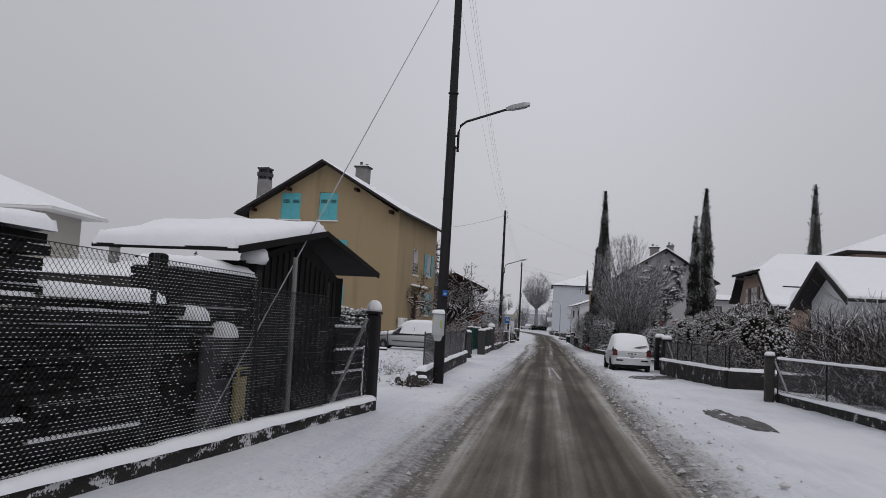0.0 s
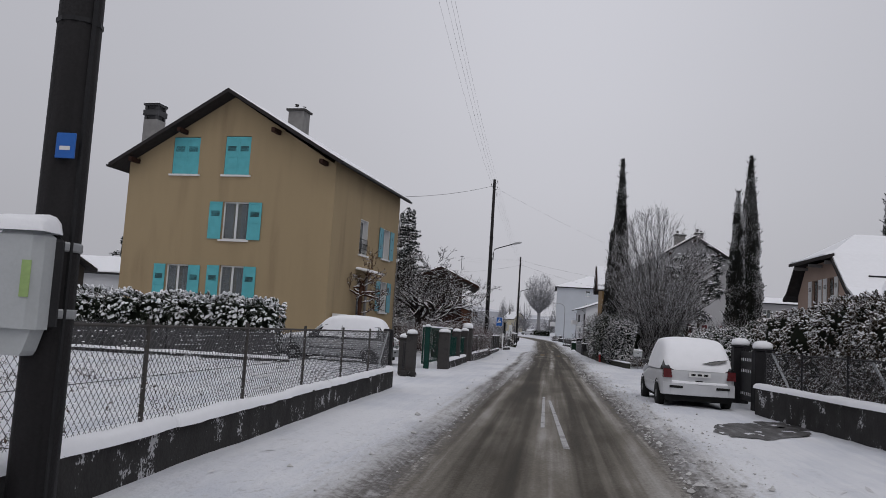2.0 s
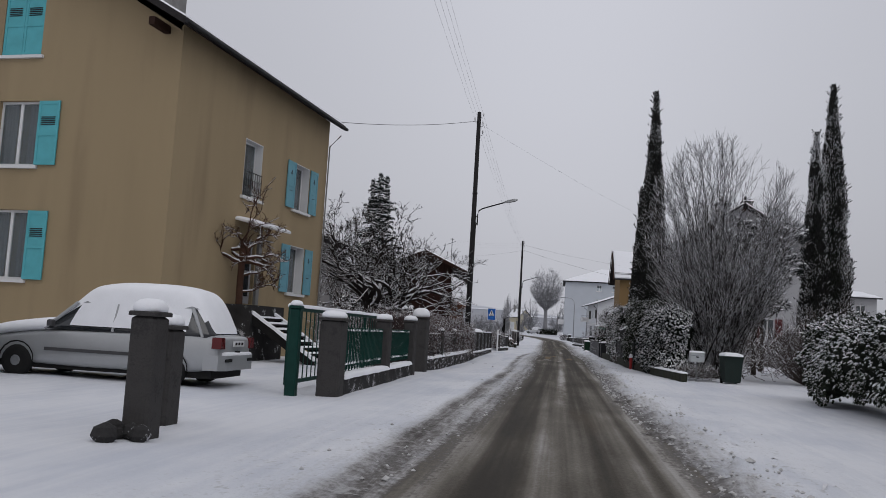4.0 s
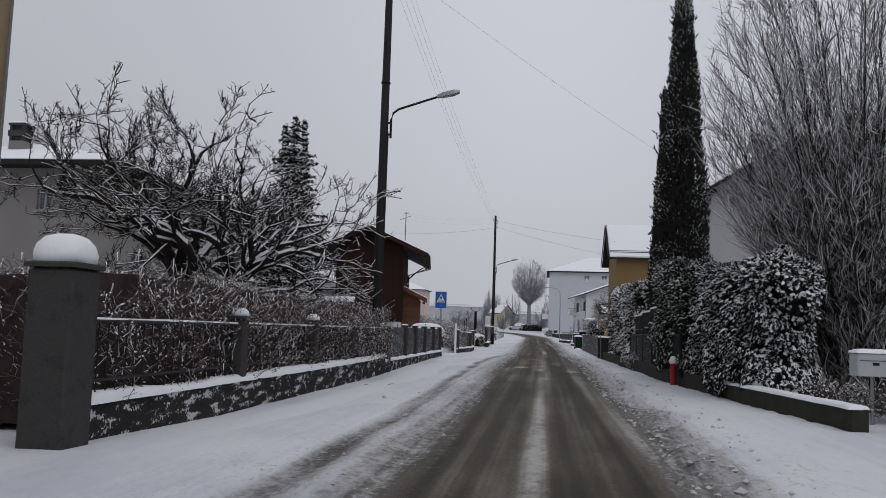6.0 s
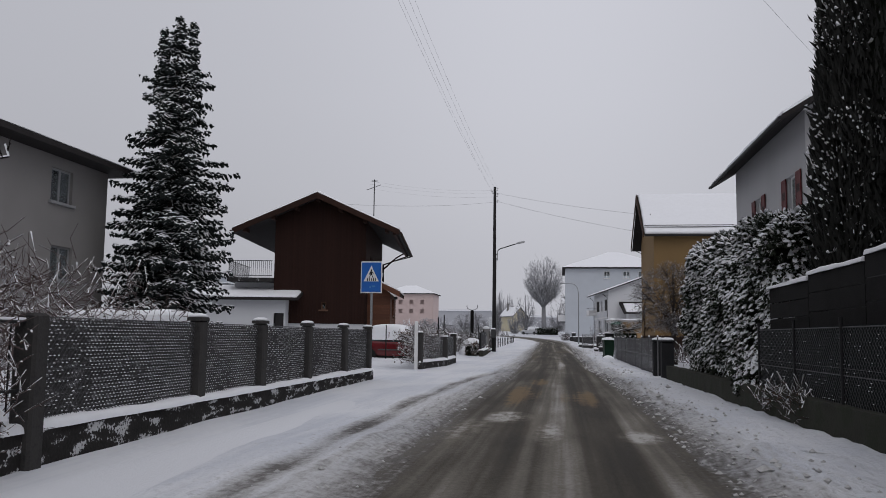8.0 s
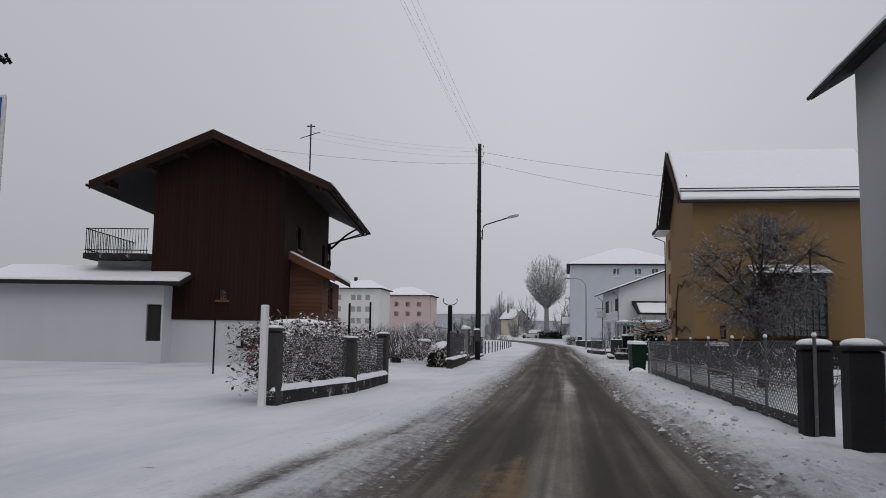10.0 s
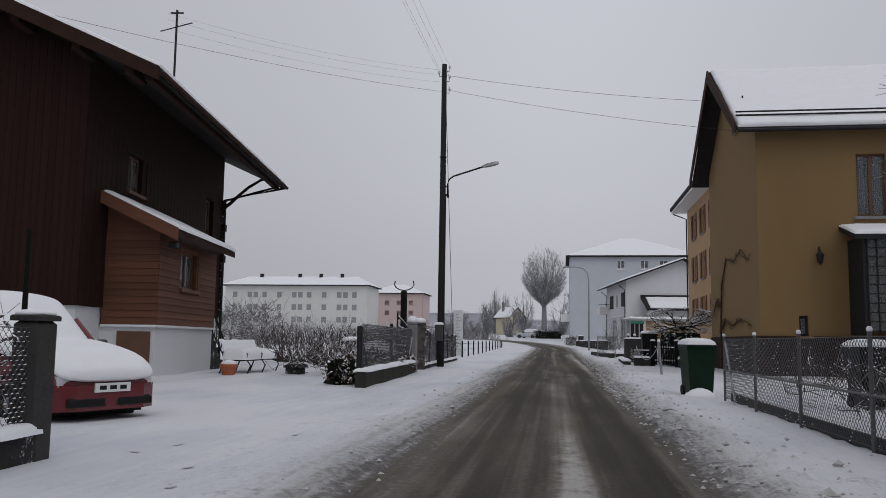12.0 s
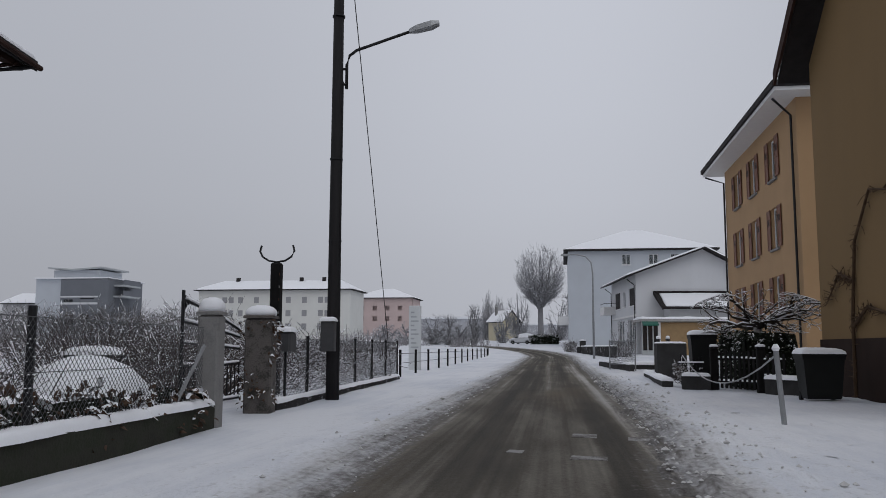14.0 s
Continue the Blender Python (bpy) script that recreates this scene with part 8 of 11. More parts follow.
def pine(x, y, height, half, label, seed, fork=0.4, clumps=60):
    """A bare stem below an open, rounded crown of needle tufts."""
    rng_ = random.Random(seed)
    t = thing("pine", label, "tree", (x, y, 0))
    part("trunk", Geo().tube([(x, y, -0.1), (x + 0.05, y, height * 0.4), (x, y, height * 0.92)], [0.13, 0.09, 0.03], 8), BARK, t)
    wood, g, s = Geo(), Geo(), Geo()
    zc, rz = height * (1 + fork) / 2, height * (1 - fork) / 2
    for i in range(clumps):
        q, el = rng_.uniform(0, 2 * math.pi), math.asin(rng_.uniform(-1, 1))
        f = rng_.uniform(0.45, 1.0)
        c = V((x + half * f * math.cos(q) * math.cos(el), y + half * f * math.sin(q) * math.cos(el), zc + rz * f * math.sin(el)))
        foot_ = V((x, y, max(height * fork * 0.9, c.z - 0.5 - 0.3 * (c - V((x, y, c.z))).length)))
        wood.tube([foot_, foot_.lerp(c, 0.55) + V((0, 0, -0.08)), c], [0.035, 0.025, 0.012], 4)
        r = rng_.uniform(0.28, 0.5)
        for j in range(70):
            d = V((rng_.gauss(0, 1), rng_.gauss(0, 1), rng_.gauss(0.35, 0.8))).normalized()
            o = c + d * r * rng_.uniform(0.1, 0.7)
            w_ = d.cross(V((rng_.gauss(0, 1), rng_.gauss(0, 1), 1))).normalized() * 0.03
            k = len(g.v)
            g.v.extend(tuple(v) for v in (o - w_, o + w_, o + d * r * 0.55))
            g.f.append((k, k + 1, k + 2))
            g.m.append(0)
        for j in range(4):
            snow_pad(s, c + V((rng_.gauss(0, r * 0.4), rng_.gauss(0, r * 0.4), r * rng_.uniform(0.2, 0.7))), V((1, 0, 0)), V((0, 1, 0)), r * rng_.uniform(0.18, 0.36), r * rng_.uniform(0.18, 0.36), 0.07, rng_)
    part("limb", wood, BARK, t, fix=False)
    part("crown", g, NEEDLE, t, "tufts of dark needles", fix=False, kind="stuff")
    part("snow_cover", s, SNOWCAP, t, "pads of snow on the tufts", fix=False, kind="stuff", smooth=True)
    return t


def brush(x0, x1, y0, y1, top, label, seed, count=900, r=0.008, mat_=None, snowy=0.5, z0=0.1, leaf=0.0, name="shrub_hedge", ln=0.5, snow_mat=None, heart=0.0, leaf_size=0.07):
    """A thicket of thin crooked twigs in a block of the garden."""
    rng_ = random.Random(seed)
    t = thing(name, label, "shrubs", ((x0 + x1) / 2, (y0 + y1) / 2, 0))
    wood, snow, lv = Geo(), Geo(), Geo()
    for i in range(count):
        q = V((rng_.uniform(x0, x1), rng_.uniform(y0, y1), 0))
        hh = top * (0.82 + 0.3 * noise.noise(q * 0.7 + V((seed, 0, 0))))
        q.z = z0 + (hh - z0) * (rng_.random() ** 0.7) * 0.95
        d = V((rng_.gauss(0, 0.75), rng_.gauss(0, 0.75), rng_.uniform(0.0, 1.0))).normalized()
        l2 = ln * rng_.uniform(0.5, 1.3)
        m1 = q + d * l2 * 0.5 + V((rng_.gauss(0, 0.07), rng_.gauss(0, 0.07), rng_.gauss(0, 0.05))) * l2 * 2
        m2 = q + d * l2 + V((rng_.gauss(0, 0.1), rng_.gauss(0, 0.1), 0.08)) * l2 * 2
        wood.tube([q, m1, m2], [r, r * 0.7, r * 0.35], 3)
        if rng_.random() < snowy:
            s = d.cross(V((0, 0, 1))).normalized() * r * 1.3
            k = len(snow.v)
            up = V((0, 0, r))
            h = V((0, 0, r * 1.8))
            snow.v.extend(tuple(v) for v in (q - s + up, q + s + up, m1 + up + h, m2 - s + up, m2 + s + up))
            snow.f.extend([(k, k + 1, k + 2), (k + 2, k + 4, k + 3)])
            snow.m.extend([0, 0])
        if rng_.random() < leaf:
            leafy(lv, snow, m1, V((rng_.gauss(0, 1), rng_.gauss(0, 1), 0.2)), leaf_size, rng_, 0.6)
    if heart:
        # added opaque core, tinted as the shade deep among the twigs
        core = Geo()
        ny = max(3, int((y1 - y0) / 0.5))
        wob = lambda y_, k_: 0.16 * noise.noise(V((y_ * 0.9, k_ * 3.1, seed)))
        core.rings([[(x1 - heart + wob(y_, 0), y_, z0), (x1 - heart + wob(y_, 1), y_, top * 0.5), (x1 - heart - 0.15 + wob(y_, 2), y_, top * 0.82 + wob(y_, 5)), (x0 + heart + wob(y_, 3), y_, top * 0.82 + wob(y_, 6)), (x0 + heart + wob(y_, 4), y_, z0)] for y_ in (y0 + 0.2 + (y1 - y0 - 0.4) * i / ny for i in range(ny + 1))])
        part("inner_growth", core, mat("twig_shade", (0.04, 0.029, 0.028), 0.95, 0.35, 5, 25, 0.5), t, "solid core, coloured as shade in the thicket", fix=False)
    part("twig_tangle", wood, mat_ or TWIGDARK, t, "tangle of bare twigs", fix=False, kind="stuff")
    if lv.f:
        part("foliage", lv, DRYLEAF, t, "brown withered leaves", fix=False, kind="stuff")
    if snow.f:
        part("snow_cover", snow, snow_mat or SNOWCAP, t, "snow on the twigs", fix=False, kind="stuff")
    return t


def vase_tree(x, y, height, half, label, seed, stems=26, shoots=700, twigs=9, r=0.016, wood_mat=None, snowy=0.6, trunk=0.0, name="multi_stem_tree", frost=None, droop=0.36, ball=False):
    """Stems that fan out from the ground, or from the top of a trunk, and end in steep thin shoots within a rounded outline."""
    rng_ = random.Random(seed)
    t = thing(name, label, "tree", (x, y, 0))
    wood, fine, snow = Geo(), Geo(), Geo()
    own = []
    if trunk:
        lead = trunk + (height - trunk) * (0.6 if ball else 0.0)
        part("trunk", Geo().tube([(x, y, -0.1), (x + 0.05, y, trunk * 0.5), (x, y, trunk)] + ([(x + 0.02 * half, y, lead)] if ball else []), [r * 14, r * 11, r * 9] + ([r * 2] if ball else []), 9), wood_mat or TWIG, t, smooth=True)

    def path(q, f, h, wob):
        """Out from the middle, then upright; or straight out to a ball."""
        pts = []
        if ball:
            el = math.asin(rng_.uniform(-0.85, 1.0))
            zc, rz = trunk + (height - trunk) * 0.5, (height - trunk) * 0.5
            e_ = V((math.cos(q) * math.cos(el) * half, math.sin(q) * math.cos(el) * half, math.sin(el) * rz))
            if len(own) >= stems // 2 and rng_.random() < 0.97:
                mother = own[rng_.randrange(len(own))]
                start = mother[rng_.randrange(1, 5)]
                rel = start - V((x, y, zc))
                out_ = V((rel.x / half, rel.y / half, rel.z / rz))
                out_ = (out_ * 1.3 + V((rng_.gauss(0, 0.45), rng_.gauss(0, 0.45), rng_.gauss(0, 0.45)))).normalized() * rng_.uniform(0.8, 1.0)
                end = V((x + out_.x * half, y + out_.y * half, zc + out_.z * rz))
            else:
                start = V((x, y, trunk * 0.85 + (zc - trunk * 0.85) * min(1.0, max(0.0, 0.35 + 0.65 * math.sin(el))) * rng_.uniform(0.3, 1.0)))
                end = V((x, y, zc)) + e_ * rng_.uniform(0.82, 0.96)
            for k in (0.0, 0.2, 0.4, 0.6, 0.8, 1.0):
                pts.append(start.lerp(end, k) + V((rng_.gauss(0, wob) * k, rng_.gauss(0, wob) * k, 0.05 * (end - start).length * math.sin(k * math.pi) * rng_.uniform(-0.5, 1.0))))
            return pts
        for k in (0.0, 0.2, 0.4, 0.6, 0.8, 1.0):
            rad = half * f * math.sin(k * math.pi / 2) ** 1.1 + 0.3 * (1 if not trunk else 0.1) * (1 - k)
            pts.append(V((x + math.cos(q) * rad + rng_.gauss(0, wob) * k, y + math.sin(q) * rad + rng_.gauss(0, wob) * k, trunk + (h - trunk) * k)))
        return pts

    for i in range(stems + shoots):
        stem = i < stems
        q, f = rng_.uniform(0, 2 * math.pi), math.sqrt(rng_.uniform(0.02, 1.0))
        h = height * (1 - droop * f ** 2.2) * (rng_.uniform(0.8, 0.95) if stem else rng_.choice((rng_.uniform(0.45, 0.85), rng_.uniform(0.86, 1.0))))
        pts = path(q, f, h, 0.04 * half / 3)
        if ball and stem and len(own) < stems // 2:
            own.append(pts)
        rr = r * (3.2 if stem else rng_.uniform(0.55, 1.0))
        if not stem and not ball:
            pts = pts[1:] if rng_.random() < 0.5 else pts[2:]
        wood.tube(pts, [rr * (1 - 0.8 * k / (len(pts) - 1)) for k in range(len(pts))], 5 if stem else 3)
        for j in range(twigs):
            m_ = rng_.randrange(3 if len(pts) > 5 else 1, len(pts))
            g_ = rng_.random()
            o = pts[m_ - 1].lerp(pts[m_], g_)
            dirn = (pts[m_] - pts[m_ - 1]).normalized()
            e = (dirn + V((rng_.gauss(0, 0.55), rng_.gauss(0, 0.55), rng_.gauss(0, 0.4) if ball else rng_.uniform(-0.1, 0.45)))).normalized()
            l2 = height * rng_.uniform(0.025, 0.075)
            p1, p2 = o + e * l2 * 0.5 + V((rng_.gauss(0, 0.02), rng_.gauss(0, 0.02), 0)), o + e * l2 + V((0, 0, 0.0 if ball else l2 * 0.18))
            fine.tube([o, p1, p2], [r * 0.42, r * 0.32, r * 0.16], 3)
            if rng_.random() < snowy:
                sd = V((rng_.gauss(0, 1), rng_.gauss(0, 1), 0)).normalized() * r * 0.5
                k = len(snow.v)
                up = V((0, 0, r * 0.5))
                snow.v.extend(tuple(v) for v in (o - sd + up, o + sd + up, p1 + up * 1.6, p2 + sd * 0.5 + up, p2 - sd * 0.5 + up))
                snow.f.extend([(k, k + 1, k + 2), (k + 2, k + 3, k + 4)])
                snow.m.extend([0, 0])
    part("crown", wood, wood_mat or TWIG, t, "steep bare shoots", fix=False, kind="stuff")
    part("twig_tangle", fine, frost or wood_mat or TWIG, t, "fine frosted twigs", fix=False, kind="stuff")
    if snow.f:
        part("snow_cover", snow, SNOWCAP, t, "snow on the twigs", fix=False, kind="stuff")
    return t


# ---- west side: the shed yard ----
SHED_B = (-3.06, 14.7)
fx = lambda y: SHED_B[0] - 0.095 * (SHED_B[1] - y)
low_wall([(fx(-3.0), -3.0), (fx(14.7), 14.7)], 0.35, 0.2, MOTTLED, label="low black concrete kerb wall under the yard fence, snow on top", snow=0.08)
yf = chain_link((fx(-3.0), -3.0), (fx(10.0), 10.0), 0.4, 2.2, 0.048, 0.003, 1.3, label="tall chain-link yard fence full of caught snow", seed=3, wire_mat=DARKMETAL, fleck=0.95, tall=0.75)
chain_link((fx(10.0), 10.0), (fx(12.4), 12.4), 0.4, 2.05, 0.048, 0.003, 0.75, parent=yf, seed=4, wire_mat=DARKMETAL, fleck=0.8, tall=0.6)
chain_link((fx(12.4), 12.4), (fx(14.6), 14.6), 0.4, 1.74, 0.048, 0.003, 0.7, parent=yf, seed=5, wire_mat=DARKMETAL, fleck=0.8, tall=0.6)
for y in (-1.0, 3.4, 7.7, 10.0, 12.4):
    part("post", Geo().tube([(fx(y) - 0.03, y, 0), (fx(y) - 0.03, y, 2.26)], 0.03, 7), DARKMETAL, yf)
part("post", Geo().tube([(-3.45, 11.27, 0.0), (-3.455, 11.18, 2.53)], 0.035, 7), PALEPOST, yf, "pale weathered pole leaning behind the wire")
part("brace", Geo().tube([(fx(14.5) - 0.05, 14.5, 1.75), (fx(13.1) - 0.1, 13.1, 0.4)], 0.035, 7), STEEL, yf)
post(-3.06, 14.78, 0.22, 1.84, mat("black_post", (0.022, 0.022, 0.024), 0.8, 0.25, 4, 40, 0.3), turn=-6, name="fence_post", label="black corner post of the yard with a cap of snow", snow=0.2)


def board_stack(y0, y1, top, x_off, label, seed):
    """A stack of dark boards with snow on every ledge."""
    rng_ = random.Random(seed)
    t = thing("board_stack", label, "wood stack", (fx((y0 + y1) / 2) - x_off, (y0 + y1) / 2, 0), "stacked boards in the yard")
    z, i = 0.12, 0
    me = Geo().rbox(-0.5, 0.5, -0.5, 0.5, -0.5, 0.5, 0.04).mesh("board", BLACKWOOD)
    while z < top:
        h = rng_.uniform(0.07, 0.12)
        push = rng_.uniform(-0.07, 0.07)
        ym, xm = (y0 + y1) / 2 + rng_.uniform(-0.08, 0.08), fx((y0 + y1) / 2) - x_off + push
        piece("board", me, Matrix.Translation((xm, ym, z + h / 2)) @ Matrix.Rotation(radians(-6.4), 4, "Z") @ Matrix.Diagonal((0.5, y1 - y0, h * 0.92, 1)), t)
        if push > 0.055:
            s = snow_sheet(Geo(), (fx(y0) - x_off + push + 0.17, y0 + 0.1, z + h * 0.95), (0.1125, 1, 0), (-1, 0, 0), (y1 - y0) - 0.2, 0.1, 0.03, 0.3, seed=z)
            part("snow_ledge", s, SNOWCAP, t, smooth=True)
        z += h + 0.012
        i += 1
    s = snow_sheet(Geo(), (fx(y0) - x_off + 0.28, y0, z), (0.1125, 1, 0), (-1, 0, 0), y1 - y0, 0.55, 0.14, 0.25, seed=seed)
    part("snow_cap", s, SNOWCAP, t, "thick snow on top", smooth=True)
    return t


board_stack(-2.5, 6.5, 2.24, 0.62, "tall stack of blackened boards behind the wire, snow on top", 2)
board_stack(6.55, 8.45, 1.76, 0.62, "lower stack of blackened boards behind the wire", 5)
bs_ = thing("board_screen", "dark board screen behind the wire at the yard corner", "fence", (-3.2, 13.9, 0))
me = Geo().rbox(-0.012, 0.012, -0.72, 0.72, 0, 0.115, 0.004).mesh("board", BLACKWOOD)
for i in range(10):
    piece("board", me, Matrix.Translation((fx(13.85) - 0.1 - 0.012 * (i % 2), 13.85, 0.38 + i * 0.122)) @ Matrix.Rotation(radians(-5.4), 4, "Z"), bs_)
    if i in (3, 6, 9):
        part("snow_ledge", snow_sheet(Geo(), (fx(13.15) - 0.12, 13.15, 0.495 + i * 0.122), (0.095, 1, 0), (1, 0, 0), 1.4, 0.05, 0.03, 0.2), SNOWCAP, bs_, smooth=True)
board_stack(8.75, 10.65, 2.12, 0.66, "high screen of stacked dark boards beside the shed", 6)
single("yard_post", Geo().rbox(fx(8.6) - 0.62, fx(8.6) - 0.46, 8.52, 8.7, 0, 2.32, 0.02), BLACKWOOD, "thick black timber post between the board stacks", "post")
for y, z, w_, m_, lb in ((9.78, 1.43, 0.92, GREYBLOCK, "grey sheet of board leaning in the yard"), (10.5, 1.06, 0.46, YELLOWBLOCK, "yellowish board standing behind the fence"), (9.05, 1.62, 0.42, BLACKWOOD, "dark crate standing behind the fence")):
    c = single("leaning_board", Geo().rbox(fx(y) - 0.42 - (0.3 if m_ is BLACKWOOD else 0), fx(y) - 0.36 - (0.3 if m_ is BLACKWOOD else 0), y - w_ / 2, y + w_ / 2, 0.1, z, 0.015), m_, lb, "board")
for y, z in ((9.78, 1.47), (9.05, 1.66)):
    single("snow_mound", snow_sheet(Geo(), (fx(y) - 0.6, y - 0.2, z - 0.04), (1, 0.1, 0), (-0.1, 1, 0), 0.4, 0.42, 0.16, 0.1), SNOWCAP, "cushion of snow on the stored things", "snow", smooth=True)

shed = thing("shed", "black timber shed with a thick snow roof beside the yard fence", "shed", (-4.4, 12, 0))
sx0, sx1, sy0, sy1 = -5.4, -3.92, 10.45, 13.9
g = Geo()
facade(g, (sx1, sy0, 0), (0.112, 1, 0), 3.45, 0, 2.4, (), (2.9, 1.95))
facade(g, (sx0, sy0, 0), (1, 0, 0), sx1 - sx0, 0, 2.4)
facade(g, (sx1 + 0.47, sy1, 0), (-1, 0, 0), 2.0, 0, 2.4)
part("wall", g, BLACKWOOD, shed, fix=False)
me = Geo().rbox(0, 0.02, 0.001, 0.199, 0, 1, 0.0015).mesh("board", BLACKWOOD)
for i in range(17):
    yy = sy0 + i * 0.2
    top = 2.32 + (0.4 * (1 - abs(i - 8) / 8))
    piece("board", me, Matrix.Translation((sx1 + 0.112 * (yy - sy0) + 0.003, yy, 0.1)) @ Matrix.Diagonal((1, 1, top - 0.1, 1)), shed)
ridge, e0, e1 = V((-3.45, 12.55, 3.03)), V((-3.78, 9.8, 2.52)), V((-3.1, 14.95, 2.56))
back = V((-2.0, 0.23, 0))
rg = Geo()
for a, b in ((e0, ridge), (ridge, e1)):
    t = V((0, 0, 0.05))
    rg.hexa([a - t, b - t, b - t + back, a - t + back, a, b, b + back, a + back])
rf = part("roof", rg, BLACKWOOD, shed)
sg = Geo()
snow_sheet(sg, e0 - V((0, 0, 0.01)), back, ridge - e0, back.length, (ridge - e0).length + 0.05, 0.2, 0.3)
snow_sheet(sg, e1 - V((0, 0, 0.01)), back, ridge - e1, back.length, (ridge - e1).length + 0.05, 0.13, 0.3, seed=4)
part("snow_cover", sg, SNOWCAP, rf, "thick rounded snow", smooth=True)
for a, b in ((e0, ridge), (ridge, e1)):
    o = V((0.03, 0, 0))
    part("bargeboard", Geo().hexa([a + o - V((0, 0, 0.07)), a + o * 2 - V((0, 0, 0.07)), b + o * 2 - V((0, 0, 0.07)), b + o - V((0, 0, 0.07)), a + o + V((0, 0, 0.02)), a + o * 2 + V((0, 0, 0.02)), b + o * 2 + V((0, 0, 0.02)), b + o + V((0, 0, 0.02))]), BLACKWOOD, shed)
part("corner_post", Geo().rbox(-3.93, -3.8, 10.62, 10.76, 0, 2.4, 0.01), BLACKWOOD, shed)
single("snow_mound", Geo().lathe([(0.15, 2.38), (0.19, 2.45), (0.16, 2.56), (0.08, 2.63), (0.02, 2.65)], 12, (-3.85, 10.66)), SNOWCAP, "lump of snow on the corner post of the shed", "snow", smooth=True)

# dark slatted screen and stone pillar beyond the yard
sf = thing("board_fence", "dark stacked board screen at the edge of the garden", "fence", (-8.6, 27.2, 0))
me = Geo().rbox(-0.5, 0.5, -0.03, 0.03, 0, 0.116, 0.006).mesh("slat", BLACKWOOD)
for i in range(19):
    piece("slat", me, Matrix.Translation((-9.5, 27.4 + 0.02 * (i % 2), 0.15 + i * 0.118)), sf)
for z in (2.39, 1.2, 1.79):
    part("snow_cap", snow_sheet(Geo(), (-10.0, 27.28, z), (1, 0, 0), (0, 1, 0), 1.0, 0.2 if z > 2 else 0.12, 0.1 if z > 2 else 0.03, 0.2), SNOWCAP, sf, smooth=True)
sp = thing("stone_pillar", "pillar of rough stacked stones with snow on its ledges", "pillar", (-7.7, 26.7, 0))
rng = random.Random(8)
for i in range(6):
    w_ = rng.uniform(0.2, 0.28)
    part("stone", Geo().rbox(-8.15 - w_, -8.15 + w_, 26.7 - w_, 26.7 + w_, 0.05 + i * 0.19, 0.22 + i * 0.19, 0.03), mat("dark_stone", (0.045, 0.043, 0.042), 0.9, 0.4, 4, 30, 0.6), sp)
part("snow_cap", snow_sheet(Geo(), (-8.43, 26.42, 1.17), (1, 0, 0), (0, 1, 0), 0.56, 0.56, 0.12, 0.12), SNOWCAP, sp, smooth=True)
for k, (x, y, n_) in enumerate(((-7.46, 26.66, 60), (-6.96, 27.13, 40), (-5.71, 25.96, 35), (-4.72, 25.8, 80), (-4.95, 21.86, 30), (-4.07, 21.17, 16), (-3.31, 20.46, 26), (-3.23, 21.98, 60), (-9.42, 34.86, 30), (-9.37, 29.97, 40), (-9.15, 32.12, 30), (-6.6, 24.78, 40))):
    brush(x - 0.35, x + 0.35, y - 0.4, y + 0.4, 0.34, "clump of withered leafy weeds in the garden snow", 400 + k, n_, 0.006, snowy=0.6, leaf=1.0, ln=0.2, name="garden_weeds", z0=0.06)
brush(-14, -4.2, 27.5, 44.0, 0.3, "dead stalks poking through the garden snow", 13, 420, 0.006, snowy=0.7, leaf=1.0, ln=0.12, name="garden_weeds")

# ---- west side: wall with wire fence before the ochre house ----
low_wall([(-3.2, 21.8), (-3.4, 26.0), (-3.58, 32.5), (-3.75, 39.2)], 0.5, 0.22, label="low black weathered garden wall with a thick snow coping", snow=0.1)
rb = thing("rubble_heap", "heap of dark broken stones under snow beside the wall", "rubble", (-3.4, 21.5, 0))
rng = random.Random(14)
for i in range(9):
    w_, h_ = rng.uniform(0.08, 0.17), rng.uniform(0.1, 0.22)
    x, y, z = -3.3 + rng.uniform(-0.45, 0.2), 21.55 + rng.uniform(-0.35, 0.25), 0.05 + 0.16 * (i > 5)
    part("stone", Geo().rings([[(x + w_ * k * math.cos(q) * (0.8 + 0.4 * ((j * 7 + i) % 3) / 2), y + w_ * k * math.sin(q), z + h_ * f + 0.02 * (j % 2)) for j, q in enumerate(2 * math.pi * j / 6 for j in range(6))] for k, f in ((0.9, -0.3), (1.1, 0.35), (0.6, 1.0))]), mat("dark_stone", (0.045, 0.043, 0.042), 0.9, 0.4, 4, 30, 0.6), rb)
    part("snow_cap", snow_sheet(Geo(), (x - w_ * 0.6, y - w_ * 0.6, z + h_ - 0.01), (1, 0, 0), (0, 1, 0), w_ * 1.2, w_ * 1.2, 0.06, 0.06), SNOWCAP, rb, smooth=True)
cf = chain_link((-3.25, 22.6), (-3.73, 38.9), 0.55, 1.45, 0.06, 0.003, 0.5, label="sagging chain-link fence on rusty posts", posts=7, post_mat=mat("rusty_post", (0.07, 0.065, 0.062), 0.8, 0.3), post_r=0.022, seed=9, rails=(1.45,))
part("brace", Geo().tube([(-3.73, 38.6, 1.45), (-3.68, 37.3, 0.55)], 0.03, 6), STEEL, cf)
post(-3.78, 39.0, 0.24, 1.52, DARKMETAL, cap="", name="gate_post", label="dark ribbed iron gate post")
low_wall([(-24.0, 44.6), (-9.0, 47.6)], 0.2, 0.16, label="low inner garden kerb with snow")
inner = chain_link((-24.0, 44.6), (-9.0, 47.6), 0.22, 1.2, 0.07, 0.004, 0.45, label="inner garden wire fence backed by dark netting", posts=8, post_mat=DARKMETAL, seed=21)
